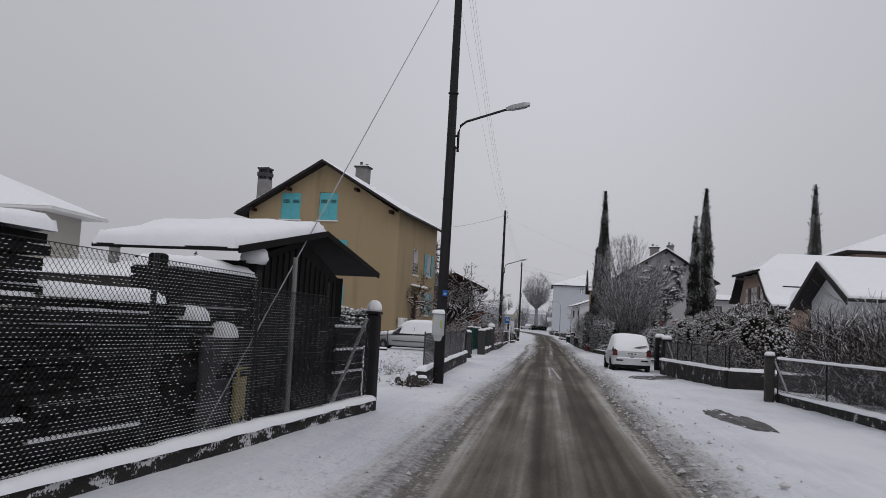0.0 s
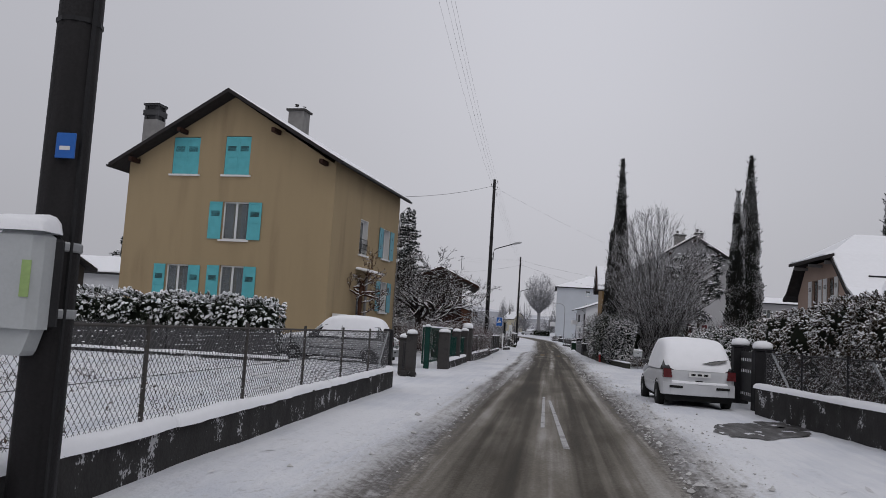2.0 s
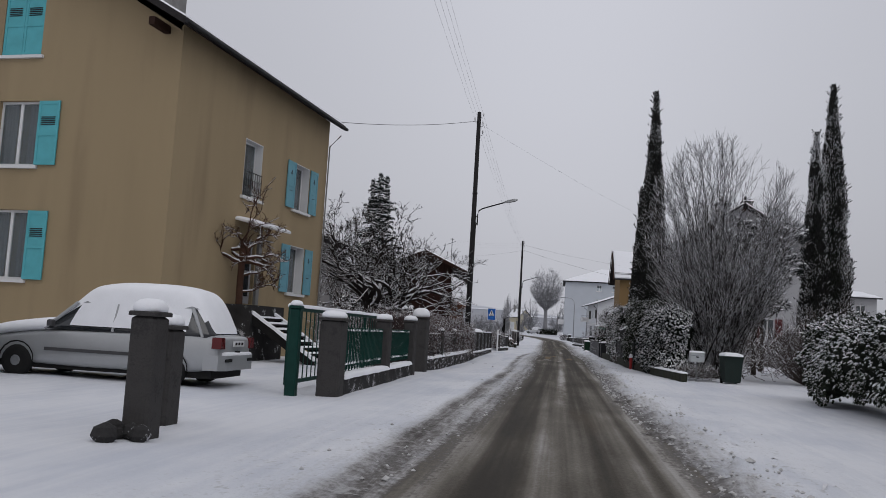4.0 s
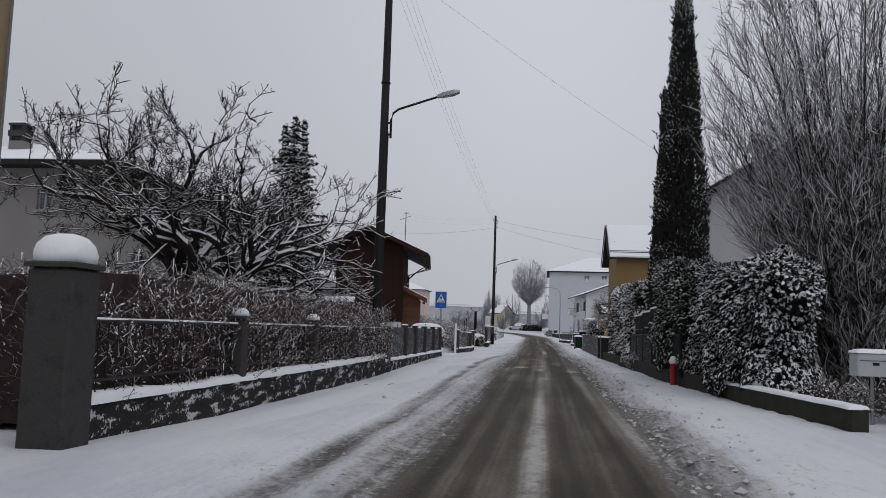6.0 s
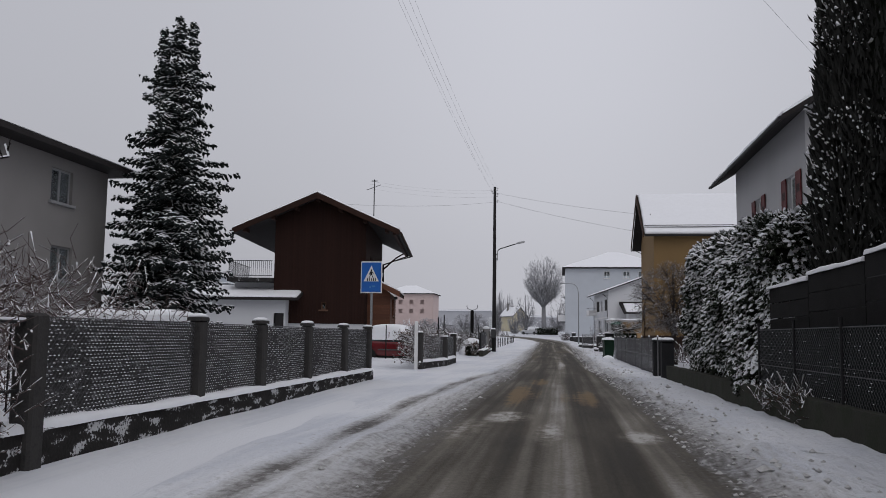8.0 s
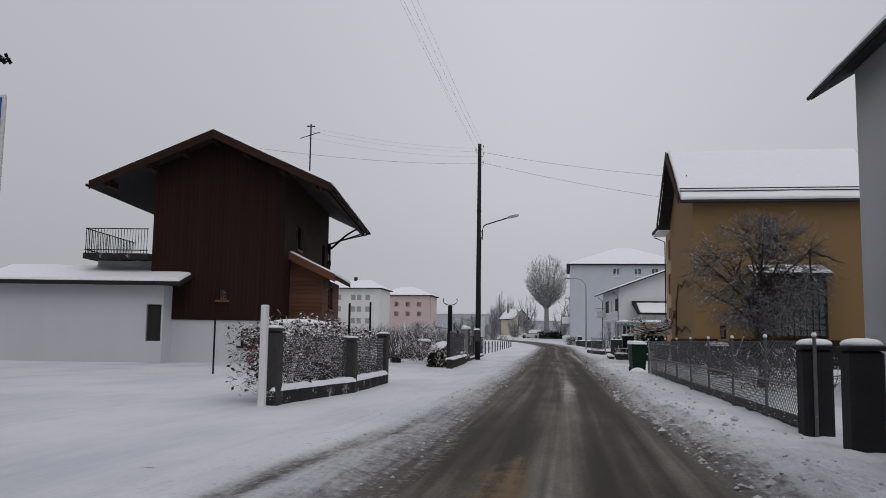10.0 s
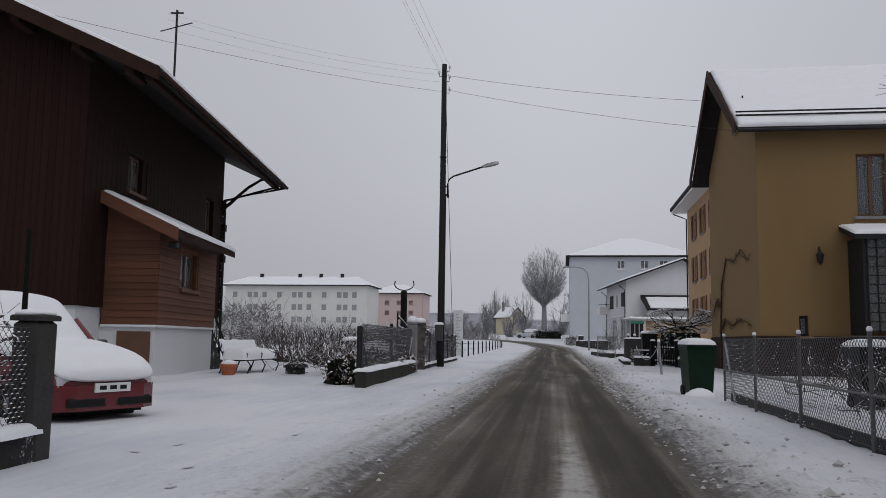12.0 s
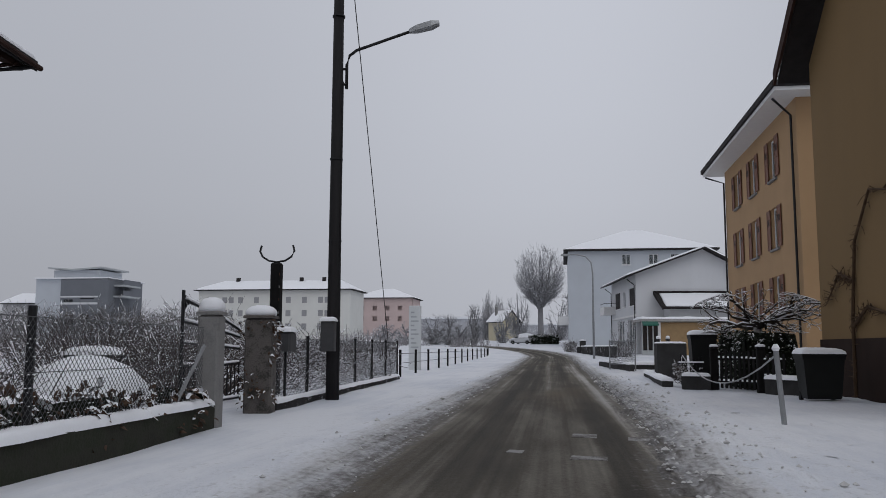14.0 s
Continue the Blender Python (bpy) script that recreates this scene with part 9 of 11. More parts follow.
part("netting", Geo().hexa([(-24, 44.75, 0.22), (-9.6, 47.62, 0.22), (-9.6, 47.64, 0.22), (-24, 44.77, 0.22), (-24, 44.75, 1.1), (-9.6, 47.62, 1.1), (-9.6, 47.64, 1.1), (-24, 44.77, 1.1)]), mat("dark_netting", (0.07, 0.07, 0.072), 0.95, 0.4, 6, 25, 0.3, col2=(0.4, 0.4, 0.42), amount=0.35, edge=(0.58, 0.66)), inner)
laurel(-22.5, -10.1, 48.6, 50.2, 2.25, "clipped laurel hedge heavy with snow", 31, 45, 0.17, 1.35, lump=0.2, power=4.0, pads=1.25)
spruce(-42.0, 96.0, 8.6, 3.0, "far snowy cedar behind the low white house", 33, tiers=9, snowy=0.9)


# ---- parked cars ----
def wheel(parent, x, y, out, r=0.3):
    n = 18
    t = Geo()
    prof = [(r * 0.62, -0.09), (r * 0.95, -0.09), (r, -0.05), (r, 0.05), (r * 0.95, 0.09), (r * 0.62, 0.09)]
    t.rings([[(x + o * out, y + q * math.cos(2 * math.pi * j / n), r + q * math.sin(2 * math.pi * j / n)) for j in range(n)] for q, o in prof])
    w_ = part("wheel", t, RUBBER, parent, smooth=True)
    h = Geo()
    h.rings([[(x + o * out, y + q * math.cos(2 * math.pi * j / 10), r + q * math.sin(2 * math.pi * j / 10)) for j in range(10)] for q, o in ((r * 0.64, -0.02), (r * 0.6, 0.075), (r * 0.25, 0.095), (0.03, 0.095))])
    part("rim", h, STEEL, w_)


def car(label, m, paint, length=4.0, wid=1.7, height=1.42, estate=False, snow=0.12, group="", full_snow=True, style="hatch"):
    """A parked hatchback; its front looks along +y before m places it."""
    c = thing("car", label, "car", (0, 0, 0), group)
    L, W = length / 2, wid / 2
    tail = -L
    # lower body: rings from tail to nose
    st = [(-1.0, 0.86, 0.42, 0.8, 0.93), (-0.97, 0.95, 0.34, 0.86, 0.97), (-0.86, 1.0, 0.26, 0.9, 0.99), (-0.55, 1.0, 0.22, 0.9, 0.97), (0.0, 1.0, 0.2, 0.86, 0.95), (0.42, 1.0, 0.22, 0.82, 0.93), (0.7, 0.98, 0.24, 0.74, 0.84), (0.9, 0.94, 0.28, 0.66, 0.74), (0.98, 0.86, 0.34, 0.6, 0.66), (1.0, 0.78, 0.4, 0.55, 0.58)]
    rings = []
    for f, wf, zb, zs, zt in st:
        w_ = W * wf
        half = [(w_ * 0.86, zb), (w_ * 0.97, zb + 0.08), (w_, (zb + zs) / 2 + 0.05), (w_ * 0.97, zs), (w_ * 0.88, zt), (w_ * 0.4, zt + 0.015)]
        rings.append([(x, f * L, z) for x, z in half] + [(-x, f * L, z) for x, z in reversed(half)])
    def soften(ob):
        ob.modifiers.new("round", "SUBSURF").levels = 2
        ob.modifiers["round"].render_levels = 2
        return ob

    body = soften(part("body", Geo().rings(rings), paint, c, smooth=True))
    # cabin
    r0 = -0.985 if style == "slope" else -0.93
    wide = 1.08 if style == "slope" else 1.0
    r1 = {"hatch": -0.72, "slope": -0.52}.get(style, -0.9)
    zb, zt = 0.93, height

    def ring(y0, y1, w_, z, k=0.12):
        return [(w_, y0 + k, z), (w_, y1 - k, z), (w_ - k, y1, z), (-w_ + k, y1, z), (-w_, y1 - k, z), (-w_, y0 + k, z), (-w_ + k, y0, z), (w_ - k, y0, z)]

    lv = [(r0 * L, 0.5 * L, W * 0.9 * wide, zb), (r0 * L + 0.05, 0.44 * L, W * 0.88 * wide, zb + 0.08), ((r0 * 0.4 + r1 * 0.6) * L, 0.2 * L, W * 0.78 * wide, zt - 0.14), (r1 * L, 0.12 * L, W * 0.72 * wide, zt - 0.04), (r1 * L + 0.2, 0.0, W * 0.6 * wide, zt)]
    cab = part("cabin_glass", Geo().rings([ring(a, b, w_, z) for a, b, w_, z in lv]), CARGLASS, c, smooth=True)
    top = lv[2:]
    part("roof", Geo().rings([ring(a - 0.01, b + 0.01, w_ + 0.012, z + 0.012) for a, b, w_, z in top]), paint, c, smooth=True)
    for s in (-1, 1):
        for ya, yb in ((0.44 * L, 0.2 * L), (-0.12 * L, -0.14 * L), (r0 * L + 0.2, (r0 * 0.4 + r1 * 0.6) * L + 0.16)):
            part("pillar", Geo().tube([(s * W * 0.885, ya, zb), (s * W * 0.79, yb, zt - 0.13)], 0.035, 6), paint, c)
    if snow:
        sg = Geo()
        low = 0 if style == "slope" else 1 if full_snow else 2
        use = lv[low:]
        rr = [ring(a - 0.035 - 0.015 * i, b + 0.04, w_ + 0.03, z + (0.0 if i == 0 else snow * min(1, 0.45 * i)), 0.14) for i, (a, b, w_, z) in enumerate(use)]
        a, b, w_, z = use[-1]
        rr.append(ring(a + 0.25, b - 0.25, w_ * 0.6, z + snow * 1.25, 0.2))
        rr = [[(x, y, z + 0.02 * noise.noise(V((x * 3, y * 3, z * 3)))) for x, y, z in r] for r in rr]
        soften(part("snow_cover", Geo().rings(rr, cap=(False, True)), SNOWCAP, c, "thick snow over roof and windows", smooth=True))
        hood = []
        for f, wf, zs, zt in ((0.34, 0.98, 0.84, 0.95), (0.5, 0.99, 0.82, 0.92), (0.7, 0.98, 0.75, 0.85), (0.88, 0.96, 0.67, 0.76), (0.98, 0.9, 0.58, 0.68), (1.03, 0.8, 0.53, 0.6)):
            w_, up = W * wf, snow * (0.9 if f < 0.9 else 0.6)
            half = [(w_ * 1.0, zs + 0.02), (w_ * 0.99, zt + up * 0.4), (w_ * 0.88, zt + up * 0.8), (w_ * 0.4, zt + up)]
            ring_ = [(x, f * L, z) for x, z in half] + [(-x, f * L, z) for x, z in reversed(half)]
            hood.append([(x + 0.03 * noise.noise(V((x * 4, y * 4, z * 4))), y, z + 0.035 * noise.noise(V((x * 3.5, y * 3.5, z)))) for x, y, z in ring_])
        soften(part("snow_cover", Geo().rings(hood), SNOWCAP, c, "snow draped over the bonnet", smooth=True))
    for s in (-1, 1):
        wheel(c, s * (W - 0.08), -0.62 * L, s)
        wheel(c, s * (W - 0.08), 0.63 * L, s)
        lamp = Geo().rings([[(s * W * a, tail + o, z) for a, z in ((0.72, 0.74), (0.96, 0.74), (0.95, 0.95), (0.76, 0.95))] for o in (-0.02, 0.16)])
        part("tail_lamp", lamp, REDLAMP, c)
        hl = Geo().rings([[(s * W * a, L - o, z) for a, z in ((0.45, 0.5), (0.84, 0.53), (0.82, 0.66), (0.46, 0.62))] for o in (0.02, 0.16)])
        part("headlamp", hl, CLEARLAMP, c)
        part("mirror", Geo().rbox(s * (W + 0.02) - 0.08, s * (W + 0.02) + 0.08, 0.34 * L, 0.34 * L + 0.1, 0.98, 1.1, 0.02), TRIMGREY, c)
        part("side_trim", Geo().box(s * W - 0.012, s * W + 0.012, -0.4 * L, 0.4 * L, 0.52, 0.58), TRIMGREY if paint is not CARWHITE else CARWHITE, c)
        for yw in (-0.62 * L, 0.63 * L):
            part("wheel_arch", Geo().rings([[(s * (W - 0.006 + o), yw + q * math.cos(t), 0.31 + q * math.sin(t)) for t in (math.pi * j / 8 for j in range(9))] for o, q in ((0.0, 0.34), (0.012, 0.37))], cap=(False, False)), RUBBER, c, fix=False)
    rb = Geo().rings([[(x, tail + y, z) for x, y in ((-W * 0.98, 0.3), (-W * 0.95, 0.02), (-W * 0.75, -0.07), (W * 0.75, -0.07), (W * 0.95, 0.02), (W * 0.98, 0.3))] for z in (0.34, 0.4, 0.58, 0.62)])
    bp = part("rear_bumper", rb, paint, c, smooth=False)
    part("snow_ledge", snow_sheet(Geo(), (-W * 0.75, tail - 0.07, 0.62), (1, 0, 0), (0, 1, 0), W * 1.5, 0.12, 0.05, 0.2), SNOWCAP, bp, smooth=True)
    fb = Geo().rings([[(x, L - y, z) for x, y in ((-W * 0.97, 0.35), (-W * 0.88, 0.04), (-W * 0.6, -0.07), (W * 0.6, -0.07), (W * 0.88, 0.04), (W * 0.97, 0.35))] for z in (0.24, 0.3, 0.5, 0.55)])
    part("front_bumper", fb, paint, c)
    for s in (-1, 1):
        part("bumper_strip", Geo().rbox(s * W * 0.62 - 0.16, s * W * 0.62 + 0.16, tail - 0.085, tail - 0.055, 0.5, 0.56, 0.012), RUBBER, bp)
    part("grille", Geo().rbox(-0.62, -0.08, L + 0.045, L + 0.085, 0.29, 0.4, 0.03), RUBBER, c)
    part("grille", Geo().rbox(0.08, 0.62, L + 0.045, L + 0.085, 0.29, 0.4, 0.03), RUBBER, c)
    for y_, s_ in ((tail - 0.02, -1), (L + 0.075, 1)):
        zz = 0.78 if s_ < 0 else 0.46
        pl_ = part("number_plate", Geo().box(-0.26, 0.26, min(y_, y_ + 0.02 * s_), max(y_, y_ + 0.02 * s_), zz, zz + 0.11), WHITEPAINT, c)
        bars_ = Geo()
        for k_ in range(3):
            bars_.box(-0.2 + k_ * 0.15, -0.1 + k_ * 0.15, y_ + s_ * 0.021 - 0.002, y_ + s_ * 0.021 + 0.002, zz + 0.03, zz + 0.08)
        part("plate_marking", bars_, RUBBER, pl_)
    part("underbody", Geo().box(-W * 0.84, W * 0.84, -L * 0.93, L * 0.9, 0.18, 0.4), RUBBER, c)
    part("tailgate_handle", Geo().rbox(-0.09, 0.09, tail - 0.04, tail + 0.02, 0.66, 0.7, 0.01), RUBBER, c)
    c.matrix_basis = m
    return c, lv


wc, _ = car("white hatchback covered in snow, parked half on the verge", pose(3.82, 41.6, 0.03, 0, 0, 1.5), CARWHITE, 4.2, 1.79, 1.56, snow=0.16, style="slope")
part("wiped_window", Geo().rings([[(0.08, -2.0 + o, 1.12), (0.3, -2.01 + o, 1.1), (0.55, -1.98 + o, 1.16), (0.7, -1.93 + o, 1.24), (0.35, -1.98 + o, 1.19)] for o in (-0.04, 0.1)]), CARGLASS, wc, "strip of glass wiped free of snow").matrix_parent_inverse = Matrix()
car("red hatchback with snow on bonnet and roof, parked beside the chalet", pose(-7.15, 113.0, -0.09, 0, 0, -112), CARRED, 4.0, 1.66, 1.5, snow=0.22)
car("silver car under deep snow before the ochre house", pose(-8.35, 51.8, 0.05, 0, 0, 90), CARSILVER, 4.9, 1.75, 1.58, snow=0.26)
car("white car parked at the bend", pose(-5.95, 253, 1.66, 0, 0, 62), CARWHITE, 4.2, 1.7, 1.5, snow=0.15)

# ---- west side: green railings of the ochre house ----
post(-4.12, 44.7, 0.3, 1.35, turn=-4, group="gate posts of the ochre house")
post(-4.55, 46.0, 0.34, 1.2, turn=-4, group="gate posts of the ochre house")
gp = thing("iron_gate", "half-open dark iron garden gate", "gate", (-4.5, 45.3, 0))
for i in range(6):
    part("bar", Geo().tube([(-4.2 - i * 0.07, 45.0 + i * 0.15, 0.2), (-4.2 - i * 0.07, 45.0 + i * 0.15, 1.15)], 0.014, 6), DARKMETAL, gp)
for z in (0.25, 1.1):
    part("rail", Geo().tube([(-4.2, 45.0, z), (-4.55, 45.75, z)], 0.02, 6), DARKMETAL, gp)
rub = Geo()
rng = random.Random(3)
for i in range(9):
    x, y, r = -4.15 + rng.uniform(-0.25, 0.25), 44.4 + rng.uniform(-0.2, 0.3), rng.uniform(0.08, 0.15)
    rub.lathe([(r * 0.6, 0.05), (r, 0.05 + r * 0.6), (r * 0.8, 0.05 + r * 1.2), (r * 0.2, 0.05 + r * 1.5)], 7, (x, y))
single("stone_rubble", rub, CONCRETE, "broken stones at the foot of the gate post", "stones", kind="stuff")
post(-3.93, 51.5, 0.42, 1.44, turn=-2, group="posts of the green railings", label="stout concrete post of the green railings, snow cap")
post(-3.98, 56.3, 0.34, 1.5, turn=-2, group="posts of the green railings")
post(-4.02, 60.2, 0.34, 1.55, turn=-2, group="posts of the green railings")
post(-4.08, 62.4, 0.47, 1.7, turn=-2, group="posts of the green railings", snow=0.28)
low_wall([(-3.85, 51.75), (-4.0, 60.0)], 0.36, 0.24, label="low dark wall under the green railings, snow on top")
for a, b in (((-3.86, 51.85), (-3.97, 56.1)), ((-3.99, 56.5), (-4.02, 60.0))):
    slat_fence(a, b, 0.5, 1.32, 0.145, 0.022, 0.022, GREENPAINT, "green painted iron railings with snow on the bars", "iron_railing", rails=(0.06, 0.86))
gate = thing("sliding_gate", "long green sheet-metal sliding gate behind the railings", "gate", (-4.75, 56, 0))
GATEGREEN = mat("dark_green_sheet", (0.007, 0.046, 0.036), 0.5, 0.2, 2, 30, 0.1)
for a, b in ((51.4, 57.6), (57.6, 60.9)):
    gf = Geo()
    for z in (0.2, 1.58):
        gf.box(-4.8, -4.74, a, b, z, z + 0.07)
    gf.box(-4.8, -4.74, a, a + 0.07, 0.27, 1.58)
    part("gate_frame", gf, GREENPAINT, gate)
part("end_post", Geo().box(-4.8, -4.74, 60.83, 60.9, 0.27, 1.58), GREENPAINT, gate)
part("gate_sheet", Geo().box(-4.79, -4.765, 57.7, 60.8, 0.5, 1.2), GATEGREEN, gate, "dark green sheet")
part("middle_rail", Geo().box(-4.8, -4.74, 57.68, 60.82, 1.2, 1.24), GREENPAINT, gate)
for i in range(32):
    yy = 51.6 + i * 0.29
    part("gate_bar", Geo().box(-4.785, -4.765, yy, yy + 0.02, 0.27 if yy < 57.7 else 1.24, 1.58), GREENPAINT, gate)
for i in range(10):
    yy = 57.85 + i * 0.29
    part("gate_bar", Geo().box(-4.785, -4.765, yy, yy + 0.02, 0.27, 0.5), GREENPAINT, gate)
part("snow_cap", snow_sheet(Geo(), (-4.83, 51.4, 1.65), (0, 1, 0), (1, 0, 0), 9.5, 0.12, 0.06, 0.25), SNOWCAP, gate, smooth=True)
post(-4.55, 51.1, 0.2, 1.62, GREENPAINT, name="gate_post", label="green iron gate post with a snow cap", snow=0.1)
bare_tree(-9.75, 61.5, 5.0, "gnarled climber trained against the house front, snow on its arms", 77, 0.11, 3.7, 6, 3, 0.55, -0.1, 3, 0.7, 2.2, 1.0, name="wall_shrub", wood_mat=mat("climber_wood", (0.075, 0.04, 0.028), 0.9, 0.25, 8, 60, 0.5),
          arms=[((-9.75, 61.5, 2.7), (-9.2, 62.2, 2.8), 0.045), ((-9.75, 61.5, 2.2), (-9.3, 62.1, 2.15), 0.035), ((-9.75, 61.5, 3.5), (-9.2, 62.3, 3.6), 0.045), ((-9.75, 61.4, 3.6), (-9.7, 60.4, 4.5), 0.04)])

# ---- west side: shrubs, apple trees and the grey fence ----
low_wall([(-4.1, 62.8), (-4.05, 71.4), (-4.1, 74.8), (-4.3, 79.5)], 0.4, 0.22, label="low mottled garden wall with a snow coping", mat_=MOTTLED)
low_wall([(-4.3, 79.5), (-4.4, 94.1)], 0.26, 0.22, label="low dark wall under the panel fence, snow on top", snow=0.07, mat_=MOTTLED)
for y in (67.1, 71.3, 74.8, 79.9):
    post(-4.08 - 0.012 * (y - 67), y, 0.22, 1.3, cap="dome" if y in (67.1, 71.3) else "", name="fence_post", label="square dark concrete fence post", group="posts of the long garden fence", snow=0.12)
wr_ = thing("rail_fence", "dark wire and pipe rails between the concrete posts", "fence", (-4.1, 70, 0))
for a, b in ((62.7, 67.0), (67.2, 71.2), (71.4, 74.7), (74.9, 79.8)):
    xa, xb = -4.08 - 0.012 * (a - 67), -4.08 - 0.012 * (b - 67)
    for z in (0.62, 1.22):
        part("rail", Geo().tube([(xa, a, z), (xb, b, z)], 0.018, 6), DARKMETAL, wr_)
        if z > 1:
            part("snow_cap", snow_sheet(Geo(), (xa - 0.02, a, z + 0.015), (xb - xa, b - a, 0), (1, 0, 0), b - a, 0.035, 0.016, 0.3), SNOWCAP, wr_, smooth=True)
    bars_ = Geo()
    for i in range(int((b - a) / 0.2)):
        yy = a + 0.1 + i * 0.2
        xx = xa + (xb - xa) * (yy - a) / (b - a)
        bars_.box(xx - 0.006, xx + 0.006, yy - 0.006, yy + 0.006, 0.45, 1.2)
    part("netting", bars_, DARKMETAL, wr_, kind="stuff")
brush(-6.4, -3.98, 63.2, 79.6, 2.1, "dense brown-twigged shrub hedge sprinkled with snow", 41, 25000, 0.006, snowy=0.6, leaf=0.8, ln=0.22, heart=0.3, leaf_size=0.045, mat_=mat("brown_twigs", (0.1, 0.072, 0.07), 0.9, 0.3, 3, 30, 0.2))
brush(-9.0, -5.0, 66.0, 85.0, 2.15, "second row of snowy garden shrubs", 42, 7000, 0.007, snowy=0.6, leaf=0.6, ln=0.4, leaf_size=0.05, mat_=mat("brown_twigs", (0.06, 0.04, 0.037), 0.9, 0.3, 3, 30, 0.2))
DARKBARK = mat("wet_bark", (0.026, 0.021, 0.02), 0.85, 0.25, 8, 60, 0.6)
AP = "spreading bare apple tree with snow along every branch"
bare_tree(-8.72, 75.1, 7.5, AP, 51, 0.24, 2.6, 8, 5, 0.75, 0.5, 3, 2.05, 0.62, 1.3, name="apple_tree", wood_mat=DARKBARK)
bare_tree(-7.85, 76.5, 6.6, AP, 58, 0.19, 2.4, 6, 4, 0.75, 0.5, 3, 1.9, 0.65, 1.3, name="apple_tree", wood_mat=DARKBARK, arms=[((-8.1, 76.5, 1.9), (-5.8, 76.6, 3.2), 0.085), ((-8.1, 76.5, 1.7), (-5.6, 77.6, 2.6), 0.085)])
bare_tree(-11.5, 84.0, 6.0, AP, 57, 0.18, 1.7, 6, 4, 0.7, 0.3, 3, 1.5, 1.3, 1.2, name="apple_tree")
spruce(-15.25, 105.0, 14.1, 2.9, "tall dark spruce laden with snow", 61, tiers=38, snowy=1.0, leaders=((0.55, 0.2, 13.9, 0.5), (-0.6, -0.1, 13.5, 0.5)))
gf_ = thing("panel_fence", "grey wire-mesh fence panels furred with snow between dark posts", "fence", (-4.35, 89, 0))
PANEL = mat("mesh_panel", (0.07, 0.068, 0.068), 0.9, 0.4, 3, 40, 0.5, col2=(0.4, 0.4, 0.42), amount=0.5, stretch=(1, 1, 9), edge=(0.54, 0.6))
ys = (80.0, 83.6, 86.0, 88.6, 91.4, 93.9)
fxl = lambda y: -4.3 - 0.008 * (y - 80)
for a, b in zip(ys, ys[1:]):
    chain_link((fxl(a), a + 0.12), (fxl(b), b - 0.12), 0.3, 1.27, 0.05, 0.004, 1.3, parent=gf_, seed=int(a), fleck=1.15, tall=1.2)
    part("mesh_panel", Geo().box(fxl(a) - 0.07, fxl(a) - 0.06, a + 0.1, b - 0.1, 0.3, 1.25), PANEL, gf_, "woven privacy netting")
for y in ys[1:]:
    post(fxl(y), y, 0.2, 1.3, name="fence_post", label="square dark concrete fence post with snow", group="posts of the panel fence", snow=0.05)
single("snowy_table", snow_sheet(Geo().rbox(-7.2, -5.6, 85.2, 86.2, 0.1, 1.32, 0.05), (-7.3, 85.1, 1.32), (1, 0, 0), (0, 1, 0), 1.8, 1.2, 0.16, 0.2), SNOWCAP, "garden table buried under snow", "table", smooth=False)

# pedestrian crossing sign
sg_ = thing("road_sign", "blue square pedestrian crossing sign on a grey pole", "road sign", (-4.42, 94.3, 0))
part("sign_pole", Geo().tube([(-4.42, 94.32, 0), (-4.43, 94.32, 3.0)], 0.032, 10), STEEL, sg_)
SX, SY = -4.43, 94.27
pb = part("sign_plate", Geo().rbox(SX - 0.28, SX + 0.28, SY - 0.02, SY + 0.02, 2.22, 3.04, 0.012), WHITEPAINT, sg_, "white-edged sign plate")
part("blue_field", Geo().box(SX - 0.255, SX + 0.255, SY - 0.026, SY - 0.021, 2.25, 3.01), SIGNBLUE, pb)
tri_ = Geo()
tri_.rings([[(SX - 0.2, o, 2.52), (SX + 0.2, o, 2.52), (SX, o, 2.93)] for o in (SY - 0.031, SY - 0.027)])
part("white_triangle", tri_, WHITEPAINT, pb)
pic = Geo()
for x0, x1_, z0_, z1_ in ((-0.11, -0.085, 2.53, 2.6), (-0.06, -0.035, 2.53, 2.6), (0.0, 0.025, 2.53, 2.6), (0.05, 0.075, 2.53, 2.6), (0.1, 0.125, 2.53, 2.6)):
    pic.box(SX + x0, SX + x1_, SY - 0.036, SY - 0.032, z0_, z1_)
part("crossing_stripe", pic, RUBBER, pb)
fig = Geo()
fig.box(SX - 0.025, SX + 0.025, SY - 0.036, SY - 0.032, 2.68, 2.78).box(SX - 0.018, SX + 0.018, SY - 0.036, SY - 0.032, 2.79, 2.83)
for a, b in (((-0.02, 2.68), (-0.06, 2.61)), ((0.02, 2.68), (0.05, 2.61)), ((-0.02, 2.77), (-0.055, 2.7)), ((0.02, 2.77), (0.055, 2.71))):
    fig.tube([(SX + a[0], SY - 0.034, a[1]), (SX + b[0], SY - 0.034, b[1])], 0.009, 4)
part("symbol", fig, RUBBER, pb)
part("faded_print", Geo().box(SX - 0.05, SX + 0.0, SY - 0.03, SY - 0.027, 2.36, 2.39).box(SX + 0.02, SX + 0.1, SY - 0.03, SY - 0.027, 2.38, 2.41), mat("faded_blue", (0.08, 0.25, 0.5), 0.5), pb)

